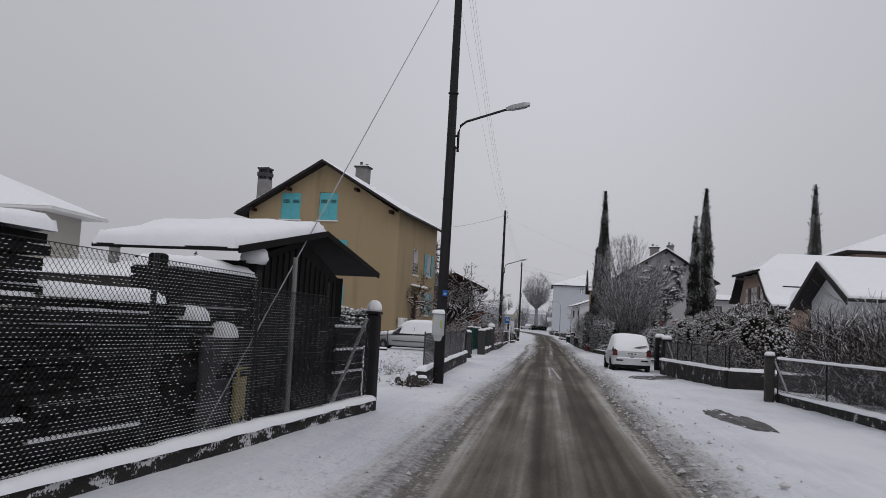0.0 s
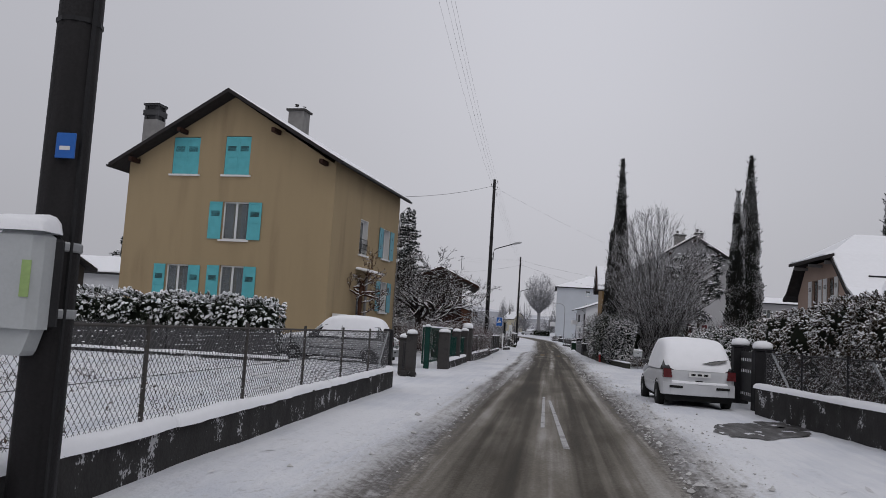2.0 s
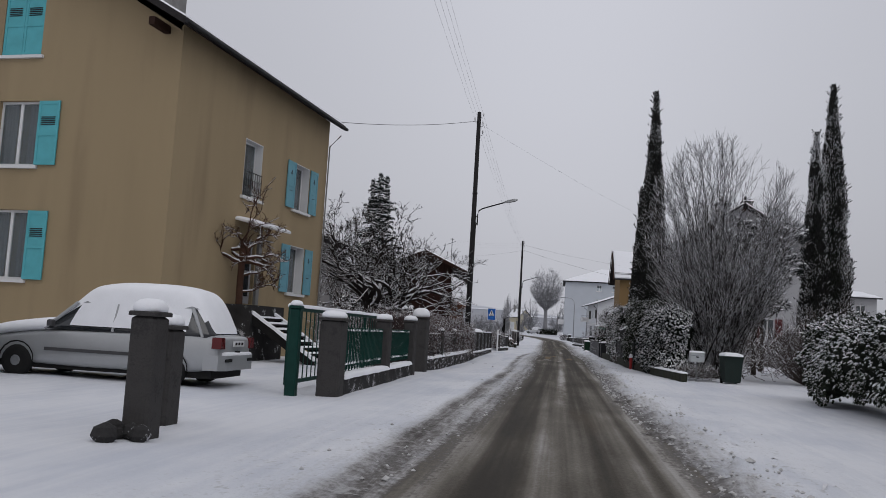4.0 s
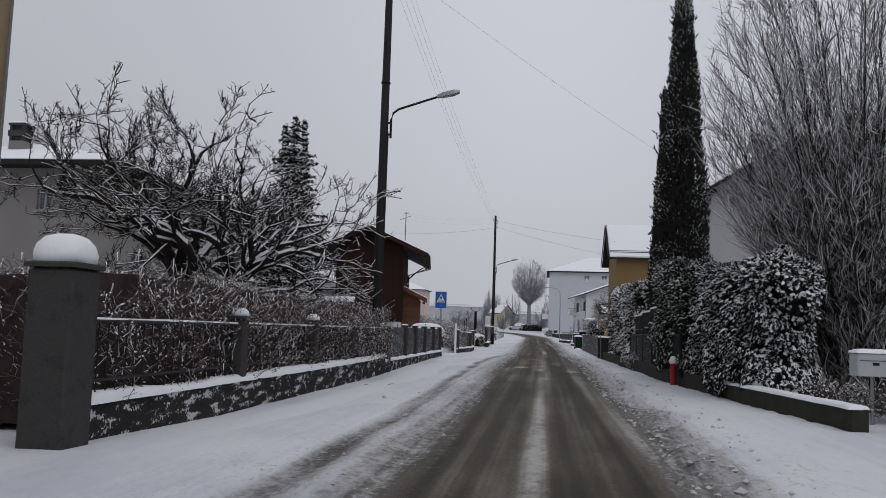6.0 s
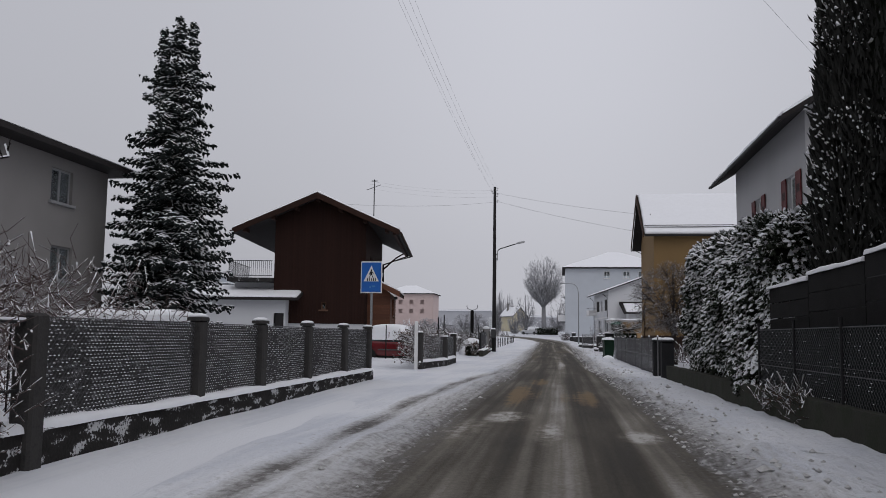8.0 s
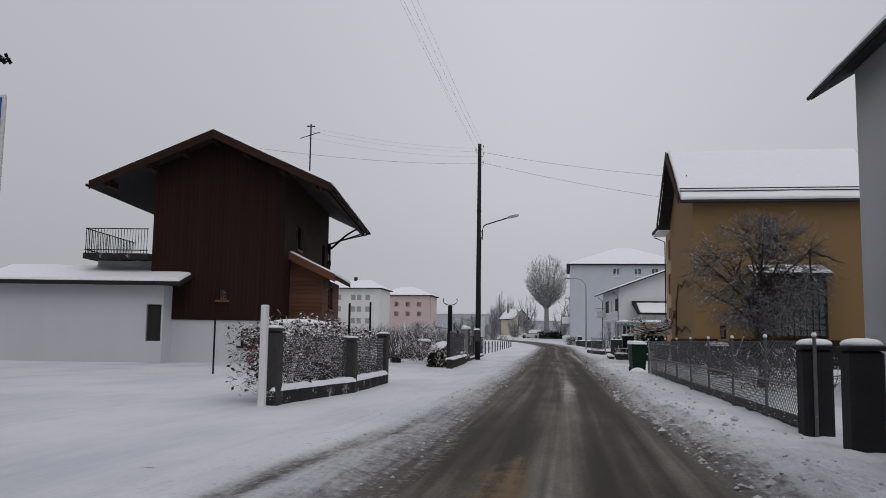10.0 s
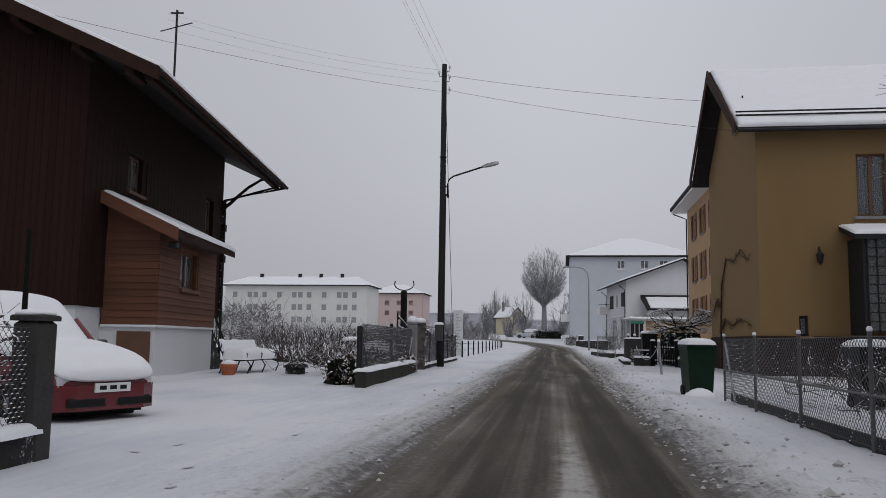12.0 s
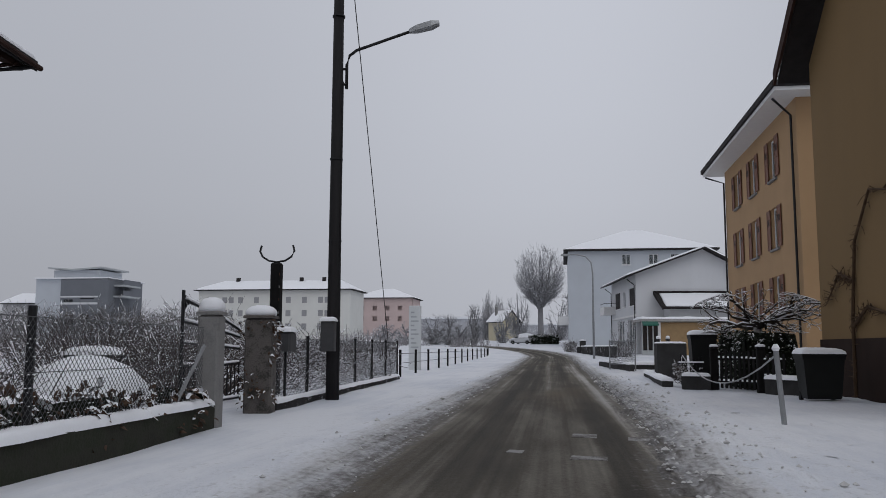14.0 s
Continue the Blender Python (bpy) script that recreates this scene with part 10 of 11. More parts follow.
# ---- west side: the chalet's forecourt ----
post(-4.42, 101.2, 0.11, 1.62, WHITEPAINT, cap="", name="gate_post", label="slim white gate post")
low_wall([(-4.4, 101.4), (-3.98, 105.0), (-4.14, 109.0)], 0.24, 0.2, label="low dark wall of the forecourt fence, snow on top")
for y, x, hh_ in ((101.55, -4.38, 1.2), (105.1, -4.0, 1.06), (109.0, -4.16, 1.18)):
    post(x, y, 0.27, hh_, turn=3, name="fence_post", label="dark concrete post of the forecourt fence", group="posts of the forecourt fence", snow=0.05)
ff = chain_link((-4.36, 101.7), (-4.02, 104.9), 0.22, 1.12, 0.055, 0.0035, 0.9, label="snow-furred wire fence of the forecourt", seed=33)
chain_link((-4.0, 105.0), (-4.13, 109.0), 0.22, 1.12, 0.055, 0.0035, 1.0, parent=ff, seed=34)
for x, y, h in ((-4.62, 109.5, 2.05), (-7.5, 111.0, 1.6), (-4.5, 106.9, 1.9), (-9.3, 110.6, 1.55)):
    single("stake", Geo().tube([(x, y, 0), (x, y, h)], 0.026, 7), BLACKWOOD, "thin dark garden stake", "stake", group="garden stakes")
brush(-5.3, -4.25, 101.8, 108.9, 1.55, "snowy leafy roses behind the forecourt fence", 71, 3300, 0.004, snowy=0.55, leaf=1.0, ln=0.17, name="rose_bushes", leaf_size=0.1)
hedge(-5.3, -4.6, 105.6, 108.6, 0.6, "low garden shrubs buried in snow", 72, 90, 0.13, 0.9, faces="set", lump=0.25, leaf=DRYLEAF)

bench = thing("garden_bench", "slatted garden bench deep in snow on curved iron legs", "bench", (-8.1, 124.6, 0))
for i in range(3):
    part("seat_slat", Geo().rbox(-8.2 + i * 0.17, -8.07 + i * 0.17, 123.5, 126.0, 0.42, 0.46, 0.008), BLACKWOOD, bench)
for i in range(2):
    part("back_slat", Geo().rbox(-8.34 - i * 0.05, -8.31 - i * 0.05, 123.5, 126.0, 0.56 + i * 0.2, 0.7 + i * 0.2, 0.008), BLACKWOOD, bench)
for y in (123.6, 124.75, 125.9):
    part("leg", Geo().tube([(-8.42, y, 0.98), (-8.3, y, 0.45), (-8.45, y, 0.05)], 0.02, 6).tube([(-8.3, y, 0.44), (-7.65, y, 0.44), (-7.55, y, 0.3), (-7.65, y, 0.05)], 0.02, 6).tube([(-8.33, y, 0.68), (-7.9, y, 0.72), (-7.65, y, 0.62), (-7.68, y, 0.45)], 0.018, 6), DARKMETAL, bench)
part("snow_cap", snow_sheet(Geo(), (-8.32, 123.45, 0.46), (0, 1, 0), (1, 0, 0), 2.6, 0.66, 0.28, 0.2), SNOWCAP, bench, smooth=True)
part("snow_cap", snow_sheet(Geo(), (-8.33, 123.5, 0.6), (0, 1, 0), (-0.2, 0, 0.75), 2.5, 0.42, 0.1, 0.2), SNOWCAP, bench, smooth=True)
tp = thing("flower_pot", "terracotta flower pot with snow on dead stems", "flower pot", (-8.35, 122.9, 0))
part("pot", Geo().lathe([(0.15, 0.05), (0.21, 0.3), (0.24, 0.31), (0.24, 0.37), (0.2, 0.37), (0.19, 0.33)], 14, (-8.35, 122.9)), TERRA, tp, smooth=False)
part("snow_cap", Geo().lathe([(0.2, 0.34), (0.2, 0.4), (0.13, 0.46), (0.03, 0.48)], 12, (-8.35, 122.9)), SNOWCAP, tp, smooth=True)
bench.matrix_basis = Matrix.Translation((-0.6, 1.0, 0)) @ bench.matrix_basis
tp.matrix_basis = Matrix.Translation((0, 0.65, 0)) @ tp.matrix_basis
single("stone_trough", snow_sheet(Geo().rbox(-7.3, -6.9, 125.0, 125.6, 0.05, 0.25, 0.03), (-7.35, 124.95, 0.25), (1, 0, 0), (0, 1, 0), 0.5, 0.7, 0.12, 0.15), CONCRETE, "small stone trough with snow", "trough")
for k, (x, y, h, r) in enumerate(((-8.4, 133.5, 1.7, 1.2), (-7.2, 134.5, 1.6, 1.3), (-11.0, 137.0, 2.0, 1.5), (-9.4, 138.5, 1.9, 1.4))):
    broom_bush(x, y, h, r, "bare garden bush dusted with snow", 90 + k, 120, mat_=TWIGDARK, snowy=0.6, r=0.012)

# the last garden fence
low_wall([(-4.0, 120.2), (-4.35, 127.0), (-4.48, 129.1)], 0.36, 0.24, MOSSWALL, label="low mossy concrete garden wall with snow")
lf = chain_link((-4.02, 120.4), (-4.46, 128.9), 0.42, 1.4, 0.055, 0.0035, 0.4, label="chain-link garden fence with snow in its mesh", seed=44)
part("post", Geo().rbox(-4.12, -4.0, 120.3, 120.42, 0, 1.35, 0.01), DARKMETAL, lf)
part("post", Geo().tube([(-4.3, 124.9, 0.3), (-4.3, 124.9, 1.5)], 0.04, 7), DARKMETAL, lf)
part("brace", Geo().tube([(-4.1, 121.3, 0.4), (-4.05, 120.5, 1.15)], 0.025, 6), DARKMETAL, lf)
part("brace", Geo().tube([(-4.45, 128.9, 1.15), (-4.42, 128.0, 0.4)], 0.03, 6), STEEL, lf)
post(-4.5, 129.25, 0.3, 1.58, PALEPOST, turn=3, label="pale weathered concrete gate post with a dome of snow", snow=0.2)
post(-4.75, 131.9, 0.46, 1.62, mat("rough_pillar_stone", (0.12, 0.108, 0.1), 0.95, 0.3, 5, 40, 0.7, col2=(0.03, 0.028, 0.026), amount=0.85, edge=(0.48, 0.6)), turn=8, label="thick rough stone gate pillar hung with ivy and snow", snow=0.18)
ivy, ivs = Geo(), Geo()
rng = random.Random(66)
for i in range(420):
    q = rng.choice((0, 1, 2, 3))
    nn = V(((1, 0, 0), (-1, 0, 0), (0, -1, 0), (0, 1, 0))[q])
    sd = V((-nn.y, nn.x, 0))
    c = V((-4.75, 131.9, 0)) + nn * 0.24 + sd * rng.uniform(-0.26, 0.26)
    c.z = rng.uniform(0.15, 1.6)
    if noise.noise(c * 2.2) > -0.12:
        leafy(ivy, ivs, c, nn, 0.1, rng, 0.5)
iv = thing("ivy", "dark ivy with snow clinging to the gate pillar", "climber", (-4.75, 131.9, 0))
part("foliage", ivy, DRYLEAF, iv, fix=False, kind="stuff")
part("snow_cover", ivs, SNOWCAP, iv, fix=False, kind="stuff")
dm = thing("covered_heap", "rounded garden heap under a smooth blanket of snow", "snow heap", (-5.2, 127.3, 0))
part("mound", Geo().lathe([(0.85, 0.0), (0.86, 0.3), (0.74, 0.66), (0.5, 0.9), (0.2, 1.02), (0.03, 1.04)], 18, (-5.25, 127.4)), SNOWCAP, dm, smooth=True)
part("mound", Geo().lathe([(0.7, 0.0), (0.66, 0.3), (0.5, 0.5), (0.25, 0.62), (0.03, 0.66)], 16, (-5.1, 126.1)), SNOWCAP, dm, smooth=True)
part("mound", Geo().lathe([(0.7, 0.0), (0.66, 0.25), (0.5, 0.42), (0.25, 0.5), (0.03, 0.52)], 16, (-5.1, 124.9)), SNOWCAP, dm, smooth=True)
hedge(-5.0, -4.35, 120.8, 128.8, 0.62, "low ivy and shrubs along the garden wall, snowy", 101, 110, 0.12, 0.75, faces="set", lump=0.22, leaf=DRYLEAF)
brush(-7.2, -5.2, 124.0, 130.5, 1.0, "tangle of snowy garden shrubs", 102, 700, 0.009, snowy=0.75, leaf=0.3, ln=0.45)
ig = thing("iron_gate", "scrolled wrought iron garden gate with snow on its bars", "gate", (-5.1, 130.6, 0))
for i in range(14):
    yy = 129.6 + i * 0.16
    part("bar", Geo().tube([(-5.05, yy, 0.3), (-5.05, yy, 0.85)], 0.013, 5), DARKMETAL, ig)
for z, tilt in ((0.3, 0), (0.85, 0.02), (1.15, -0.04), (1.4, -0.1), (1.62, -0.2)):
    part("rail", Geo().tube([(-5.05, 129.5, z + abs(tilt)), (-5.05, 130.6, z - tilt * 0.2), (-5.05, 131.7, z + tilt)], 0.022, 6), DARKMETAL, ig)
    part("snow_cap", Geo().tube([(-5.05, 129.55, z + abs(tilt) + 0.03), (-5.05, 130.6, z - tilt * 0.2 + 0.03), (-5.05, 131.65, z + tilt + 0.03)], 0.025, 5), SNOWCAP, ig)
part("scroll", Geo().tube([(-5.05, 129.55 + 0.12 * math.cos(t) * (1 - t / 9), 1.75 + 0.14 * math.sin(t) * (1 - t / 9)) for t in (i * 0.7 for i in range(12))], 0.018, 5), DARKMETAL, ig)
part("stile", Geo().tube([(-5.05, 129.5, 0.2), (-5.05, 129.5, 1.95)], 0.025, 6), DARKMETAL, ig)
mb = thing("letter_box", "grey letter box on the fence with a snow cap", "letter box", (-4.75, 133.2, 0))
part("box", Geo().rbox(-4.9, -4.6, 133.0, 133.4, 1.05, 1.42, 0.04), TRIMGREY, mb)
part("stand", Geo().tube([(-4.75, 133.2, 0), (-4.75, 133.2, 1.05)], 0.03, 6), DARKMETAL, mb)
part("snow_cap", snow_sheet(Geo(), (-4.92, 132.98, 1.42), (1, 0, 0), (0, 1, 0), 0.34, 0.44, 0.09, 0.12), SNOWCAP, mb, smooth=True)
pb2 = thing("cable_box", "grey cable cabinet fixed before the pole", "cable box", (-4.5, 135.4, 0))
part("box", Geo().rbox(-4.68, -4.38, 135.22, 135.42, 1.05, 1.68, 0.02), TRIMGREY, pb2)
part("snow_cap", snow_sheet(Geo(), (-4.7, 135.2, 1.68), (1, 0, 0), (0, 1, 0), 0.34, 0.24, 0.09, 0.12), SNOWCAP, pb2, smooth=True)
chain_link((-4.72, 132.4), (-5.35, 147.0), 0.2, 1.3, 0.07, 0.0035, 0.5, label="wire fence of the last garden, snow in the mesh", posts=7, post_mat=DARKMETAL, seed=55, post_r=0.035)
low_wall([(-4.72, 132.4), (-5.35, 147.0)], 0.16, 0.2, label="low kerb under the last fence, snowy", snow=0.07)
brush(-8.5, -5.0, 132.8, 146.0, 1.45, "snowy shrubs along the last garden fence", 103, 1300, 0.01, snowy=0.75, leaf=0.3, ln=0.55)
rp = thing("carved_post", "dark carved wooden post topped with iron horns", "carved post", (-6.28, 137.0, 0))
part("post", Geo().rbox(-6.4, -6.16, 136.88, 137.12, 0, 3.1, 0.03), BLACKWOOD, rp)
for i in range(5):
    part("carved_band", Geo().box(-6.39, -6.17, 136.89, 137.11, 1.6 + i * 0.3, 1.66 + i * 0.3), mat("weathered_white", (0.3, 0.29, 0.28), 0.9, 0.3, 8, 40, 0.2) if i % 2 else mat("weathered_red", (0.1, 0.045, 0.03), 0.9, 0.3, 8, 40, 0.2), rp)
part("horn_ring", Geo().tube([(-6.28 + 0.42 * math.sin(t), 137.0, 3.4 - 0.28 * math.cos(t)) for t in (-2.0, -1.5, -1.0, -0.5, 0, 0.5, 1.0, 1.5, 2.0)], 0.025, 6), DARKMETAL, rp)
for k in range(14):
    y = 149 + k * 3.6
    x = -5.6 + bend(y) - bend(147)
    pt = thing("fence_stake", "short dark wooden field stake", "stake", (x, y, 0), "stakes along the field")
    part("stake", Geo().tube([(x, y, 0), (x, y, 1.05)], 0.05, 6), BLACKWOOD, pt)
single("field_wire", Geo().tube([(-5.6 + bend(y) - bend(147), y, 0.9) for y in range(149, 196, 4)], 0.01, 4).tube([(-5.6 + bend(y) - bend(147), y, 0.55) for y in range(149, 196, 4)], 0.01, 4), DARKMETAL, "two wires along the field stakes", "fence wire")
tt = thing("totem_sign", "tall white information totem beside the field", "sign", (-6.4, 156.6, 0))
part("panel", Geo().rbox(-6.68, -6.12, 156.5, 156.7, 0.1, 3.05, 0.03), SIGNBACK, tt)
tb = Geo()
for i in range(9):
    tb.box(-6.58, -6.22 - 0.1 * (i % 3), 156.485, 156.499, 1.1 + i * 0.2, 1.17 + i * 0.2)
part("print", tb, mat("pale_grey_print", (0.4, 0.42, 0.44), 0.6), tt)


# ---- east side: first gardens ----
low_wall([(7.6, 6.0), (6.95, 18.0), (6.62, 26.0)], 0.3, 0.24, label="low crumbling wall at the drive, snow on top")
post(6.32, 25.2, 0.26, 1.3, turn=-6, name="gate_post", label="dark concrete gate post at the drive with a snow cap", snow=0.12)
f0 = chain_link((6.95, 18.0), (6.5, 25.0), 0.36, 1.28, 0.06, 0.0035, 0.35, label="sagging chain-link fence beside the drive", posts=3, post_mat=DARKMETAL, seed=61)
part("brace", Geo().tube([(6.42, 25.0, 1.2), (6.5, 24.0, 0.4)], 0.03, 6), STEEL, f0)
part("snow_cap", snow_sheet(Geo(), (6.9, 18.0, 1.27), (-0.45, 7, 0), (1, 0, 0), 7.0, 0.07, 0.06, 0.25), SNOWCAP, f0, smooth=True)
low_wall([(10.5, 29.9), (6.25, 30.4), (5.75, 34.0), (5.2, 39.0)], 0.68, 0.26, label="waist-high dark concrete garden wall with a snow coping", snow=0.1)
f1 = chain_link((6.2, 30.6), (5.25, 38.8), 0.75, 1.5, 0.06, 0.0035, 0.3, label="wire fence on the garden wall, snow on its rail", posts=5, post_mat=DARKMETAL, seed=62, rails=(1.5,))
part("brace", Geo().tube([(5.3, 38.4, 1.5), (5.42, 37.4, 0.75)], 0.03, 6), STEEL, f1)
part("brace", Geo().tube([(5.85, 33.9, 1.5), (5.98, 33.0, 0.75)], 0.03, 6), STEEL, f1)
chain_link((6.3, 30.45), (10.4, 29.95), 0.75, 1.5, 0.06, 0.0035, 0.3, label="wire fence on the garden wall, snow on its rail", posts=3, post_mat=DARKMETAL, seed=63)
post(5.5, 42.7, 0.42, 1.62, mat("black_post", (0.022, 0.022, 0.024)), name="gate_post", label="dark gate post beside the white car, snow dome", snow=0.2, group="gate posts at the white car")
post(5.5, 40.2, 0.42, 1.55, mat("black_post", (0.022, 0.022, 0.024)), name="gate_post", label="dark gate post beside the white car, snow dome", snow=0.2, group="gate posts at the white car")
eg = thing("iron_gate", "dark sheet iron gate with scroll cut-outs and snow", "gate", (5.5, 41.5, 0))
part("gate_leaf", Geo().rbox(5.47, 5.52, 40.5, 42.45, 0.2, 1.5, 0.01), DARKMETAL, eg)
for i in range(9):
    yy = 40.62 + i * 0.21
    part("finial", Geo().tube([(5.495, yy, 1.5), (5.495, yy, 1.66)], 0.014, 5), DARKMETAL, eg)
    for z in (0.35, 0.95, 1.25):
        part("cut_out", Geo().box(5.462, 5.468, yy - 0.035, yy + 0.035, z, z + 0.08), SNOWCAP, eg)
brush(6.6, 9.4, 31.0, 39.6, 2.15, "dense garden shrubs with brown leaves and snow", 121, 4500, 0.007, snowy=0.7, leaf=0.8, ln=0.4)
laurel(6.9, 8.8, 31.0, 46.0, 2.75, "tall loose shrubs with brown-green leaves heavy with snow", 122, 120, 0.09, 2.2, lump=0.7, power=2.6, west=True, leaf=mat("bronze_leaf", (0.05, 0.038, 0.026), 0.6, 0.3, 3, 20, 0.1))
laurel(6.6, 8.6, 45.0, 60.5, 2.2, "long evergreen hedge heavy with snow", 123, 80, 0.1, 2.2, lump=0.45, power=2.6, west=True)
brush(7.4, 10.5, 17.0, 27.5, 2.75, "large bare shrub with arching snowy twigs", 124, 5200, 0.009, snowy=0.42, ln=0.75, mat_=mat("wet_twigs", (0.036, 0.03, 0.028), 0.9, 0.3, 3, 30, 0.2))
for k, (x, y, h, r) in enumerate(((9.4, 26.0, 3.2, 1.8), (9.0, 21.0, 3.0, 1.7), (10.2, 32.0, 3.2, 1.5))):
    broom_bush(x, y, h, r, "bare shrub with arching shoots in snow", 130 + k, 150, mat_=TWIGDARK, snowy=0.8, r=0.014)
hedge(9.5, 26.0, 62.0, 64.0, 2.4, "distant evergreen hedge under snow", 125, 40, 0.2, 0.75, faces="wst", lump=0.4)

# letter box
lb = thing("letter_box", "pale grey letter box on a thin post with a slot", "letter box", (5.24, 68.1, 0))
part("stand", Geo().tube([(5.24, 68.15, 0), (5.24, 68.15, 0.77)], 0.025, 6), STEEL, lb)
bx = part("box", Geo().rbox(4.99, 5.49, 68.0, 68.36, 0.76, 1.1, 0.02), PLASTICGREY, lb)
part("slot", Geo().box(5.2, 5.29, 67.992, 67.999, 0.92, 0.96), RUBBER, bx)
part("seam", Geo().box(5.02, 5.46, 67.993, 67.999, 0.985, 0.992), DARKMETAL, bx)
part("snow_cap", snow_sheet(Geo(), (4.97, 67.98, 1.1), (1, 0, 0), (0, 1, 0), 0.54, 0.4, 0.05, 0.12), SNOWCAP, bx, smooth=True)
low_wall([(4.63, 66.9), (4.05, 72.9)], 0.36, 0.22, MOSSWALL, label="low mossy wall beside the letter box, snow on top", snow=0.05)
low_wall([(4.05, 72.9), (3.74, 76.5), (3.5, 88.0), (3.35, 96.4)], 0.42, 0.22, MOSSWALL, label="low dark mossy wall under the overhanging hedges", snow=0)
twig_tree(6.75, 72.6, 9.9, 3.1, "large vase-shaped bare tree with hundreds of frosted shoots", 141, 130, 24, 9, 0.03, low=-0.85, lift=0.7, snowy=0.6, wood_mat=mat("grey_twigs", (0.022, 0.02, 0.019), 0.9, 0.25, 2, 30, 0.2), frost=mat("rimed_twigs", (0.12, 0.113, 0.113), 0.9, 0.25, 2, 30, 0.2), foot=0.35, twig=0.04, belly=0.6)
broom_bush(10.4, 70.0, 3.0, 1.6, "dense bare thicket beside the broom-shaped tree", 142, 240, tips=8, r=0.014, base=0.8, snowy=0.75, mat_=TWIGDARK)
brush(4.85, 6.0, 68.2, 70.2, 0.6, "low dark leafy shrubs under the letter box, snowy", 143, 900, 0.007, snowy=0.45, leaf=1.0, ln=0.25)
brush(7.5, 13.5, 68.0, 80.0, 2.4, "dark shrubs in the garden, snow on twigs", 145, 1800, 0.012, snowy=0.6, leaf=0.4, ln=0.7)
laurel(3.5, 6.1, 76.5, 80.7, 3.2, "tall dark laurel hedge with hanging snow-laden leaves", 151, 170, 0.1, 1.7, lump=0.6, pads=0.7, power=2.6, west=True, z0=0.4, droop=0.8)
laurel(3.95, 5.7, 70.6, 76.2, 2.75, "feathery dark evergreen hedge bowed by snow over the wall", 152, 200, 0.1, 5.0, lump=0.6, leaf=NEEDLE, power=2.6, droop=0.9, pads=1.0, west=True, z0=0.15)
laurel(3.6, 5.9, 87.2, 96.0, 3.3, "tall laurel hedge, every leaf carrying snow", 153, 200, 0.11, 4.2, lump=0.5, power=3.0, pads=1.15)
ms = thing("mesh_screen", "dark green mesh screen on wire posts along the hedge", "fence", (3.6, 82, 0))
SCREEN = mat("green_mesh", (0.006, 0.0095, 0.0085), 0.85, 0.3, 5, 40, 0.3)
for a, b in ((75.6, 78.4), (78.4, 80.9), (80.9, 83.2), (83.2, 85.2), (85.2, 87.4)):
    part("screen", Geo().box(3.66, 3.68, a + 0.02, b - 0.02, 0.3, 1.32), SCREEN, ms)
for y in (75.6, 78.4, 80.9, 83.2, 85.2, 87.3):
    part("post", Geo().tube([(3.62, y, 0), (3.62, y, 1.42)], 0.022, 6), DARKMETAL, ms)
for z in (0.75, 1.3):
    part("rail", Geo().tube([(3.63, 75.6, z), (3.63, 87.3, z)], 0.008, 5), WIRE, ms)
chain_link((3.63, 80.8), (3.63, 87.3), 0.36, 1.3, 0.06, 0.0025, 0.12, parent=ms, seed=83)
bp_ = thing("board_screen", "black board screen behind the mesh with snow along its top", "fence", (3.8, 84.6, 0))
for a, b, top_ in ((80.6, 82.9, 2.12), (82.9, 85.1, 2.05), (85.1, 87.3, 1.98)):
    for k in range(7):
        h_ = (top_ - 0.25) / 7
        part("board", Geo().rbox(3.8, 3.825, a + 0.01, b - 0.01, 0.25 + k * h_, 0.25 + (k + 1) * h_ - 0.012, 0.003), BLACKWOOD, bp_)
    part("snow_cap", snow_sheet(Geo(), (3.77, a, top_ - 0.01), (0, 1, 0), (1, 0, 0), b - a, 0.09, 0.05, 0.2, seed=a), SNOWCAP, bp_, smooth=True)
brush(3.3, 3.7, 84.0, 86.4, 0.62, "small snowy plants hanging over the wall", 155, 160, 0.007, snowy=0.9, leaf=0.6, ln=0.25)
single("garden_cabinet", snow_sheet(Geo().rbox(4.0, 4.9, 85.0, 86.6, 0.2, 2.0, 0.03), (3.95, 84.95, 2.0), (1, 0, 0), (0, 1, 0), 1.0, 1.7, 0.1, 0.2), DARKMETAL, "dark garden cabinet behind the hedge gap, snow on top", "cabinet")
hy = thing("fire_hydrant", "red street hydrant capped with snow", "hydrant", (0, 0, 0))
part("barrel", Geo().lathe([(0.13, 0.0), (0.13, 0.04), (0.095, 0.06), (0.095, 0.62), (0.12, 0.64), (0.12, 0.68), (0.08, 0.72), (0.06, 0.8)], 14, (0, 0)), HYDRANT, hy, smooth=False)
part("outlet", Geo().tube([(-0.12, 0, 0.5), (0.12, 0, 0.5)], 0.045, 8), HYDRANT, hy)
part("snow_cap", Geo().lathe([(0.12, 0.69), (0.14, 0.76), (0.12, 0.84), (0.07, 0.9), (0.02, 0.92)], 12, (0, 0)), SNOWCAP, hy, smooth=True)
hy.matrix_basis = Matrix.Translation((3.56, 76.2, 0.03)) @ Matrix.Diagonal((0.7, 0.7, 0.82, 1))
CY = "slender dark Italian cypress dusted with snow"
cypress(5.3, 86.0, 16.2, 0.9, CY, 161, 12000, second=(4.65, 85.9, 10.3, 0.5))
cypress(15.2, 86.0, 16.8, 1.15, CY, 162, 12000, second=(14.2, 85.6, 13.9, 0.8), frost=1.8)
cypress(25.4, 85.3, 17.4, 1.0, CY, 163, 7000, frost=1.8)
pine(11.5, 86.0, 9.3, 2.3, "snowy pine with an open rounded crown before the grey house", 164)
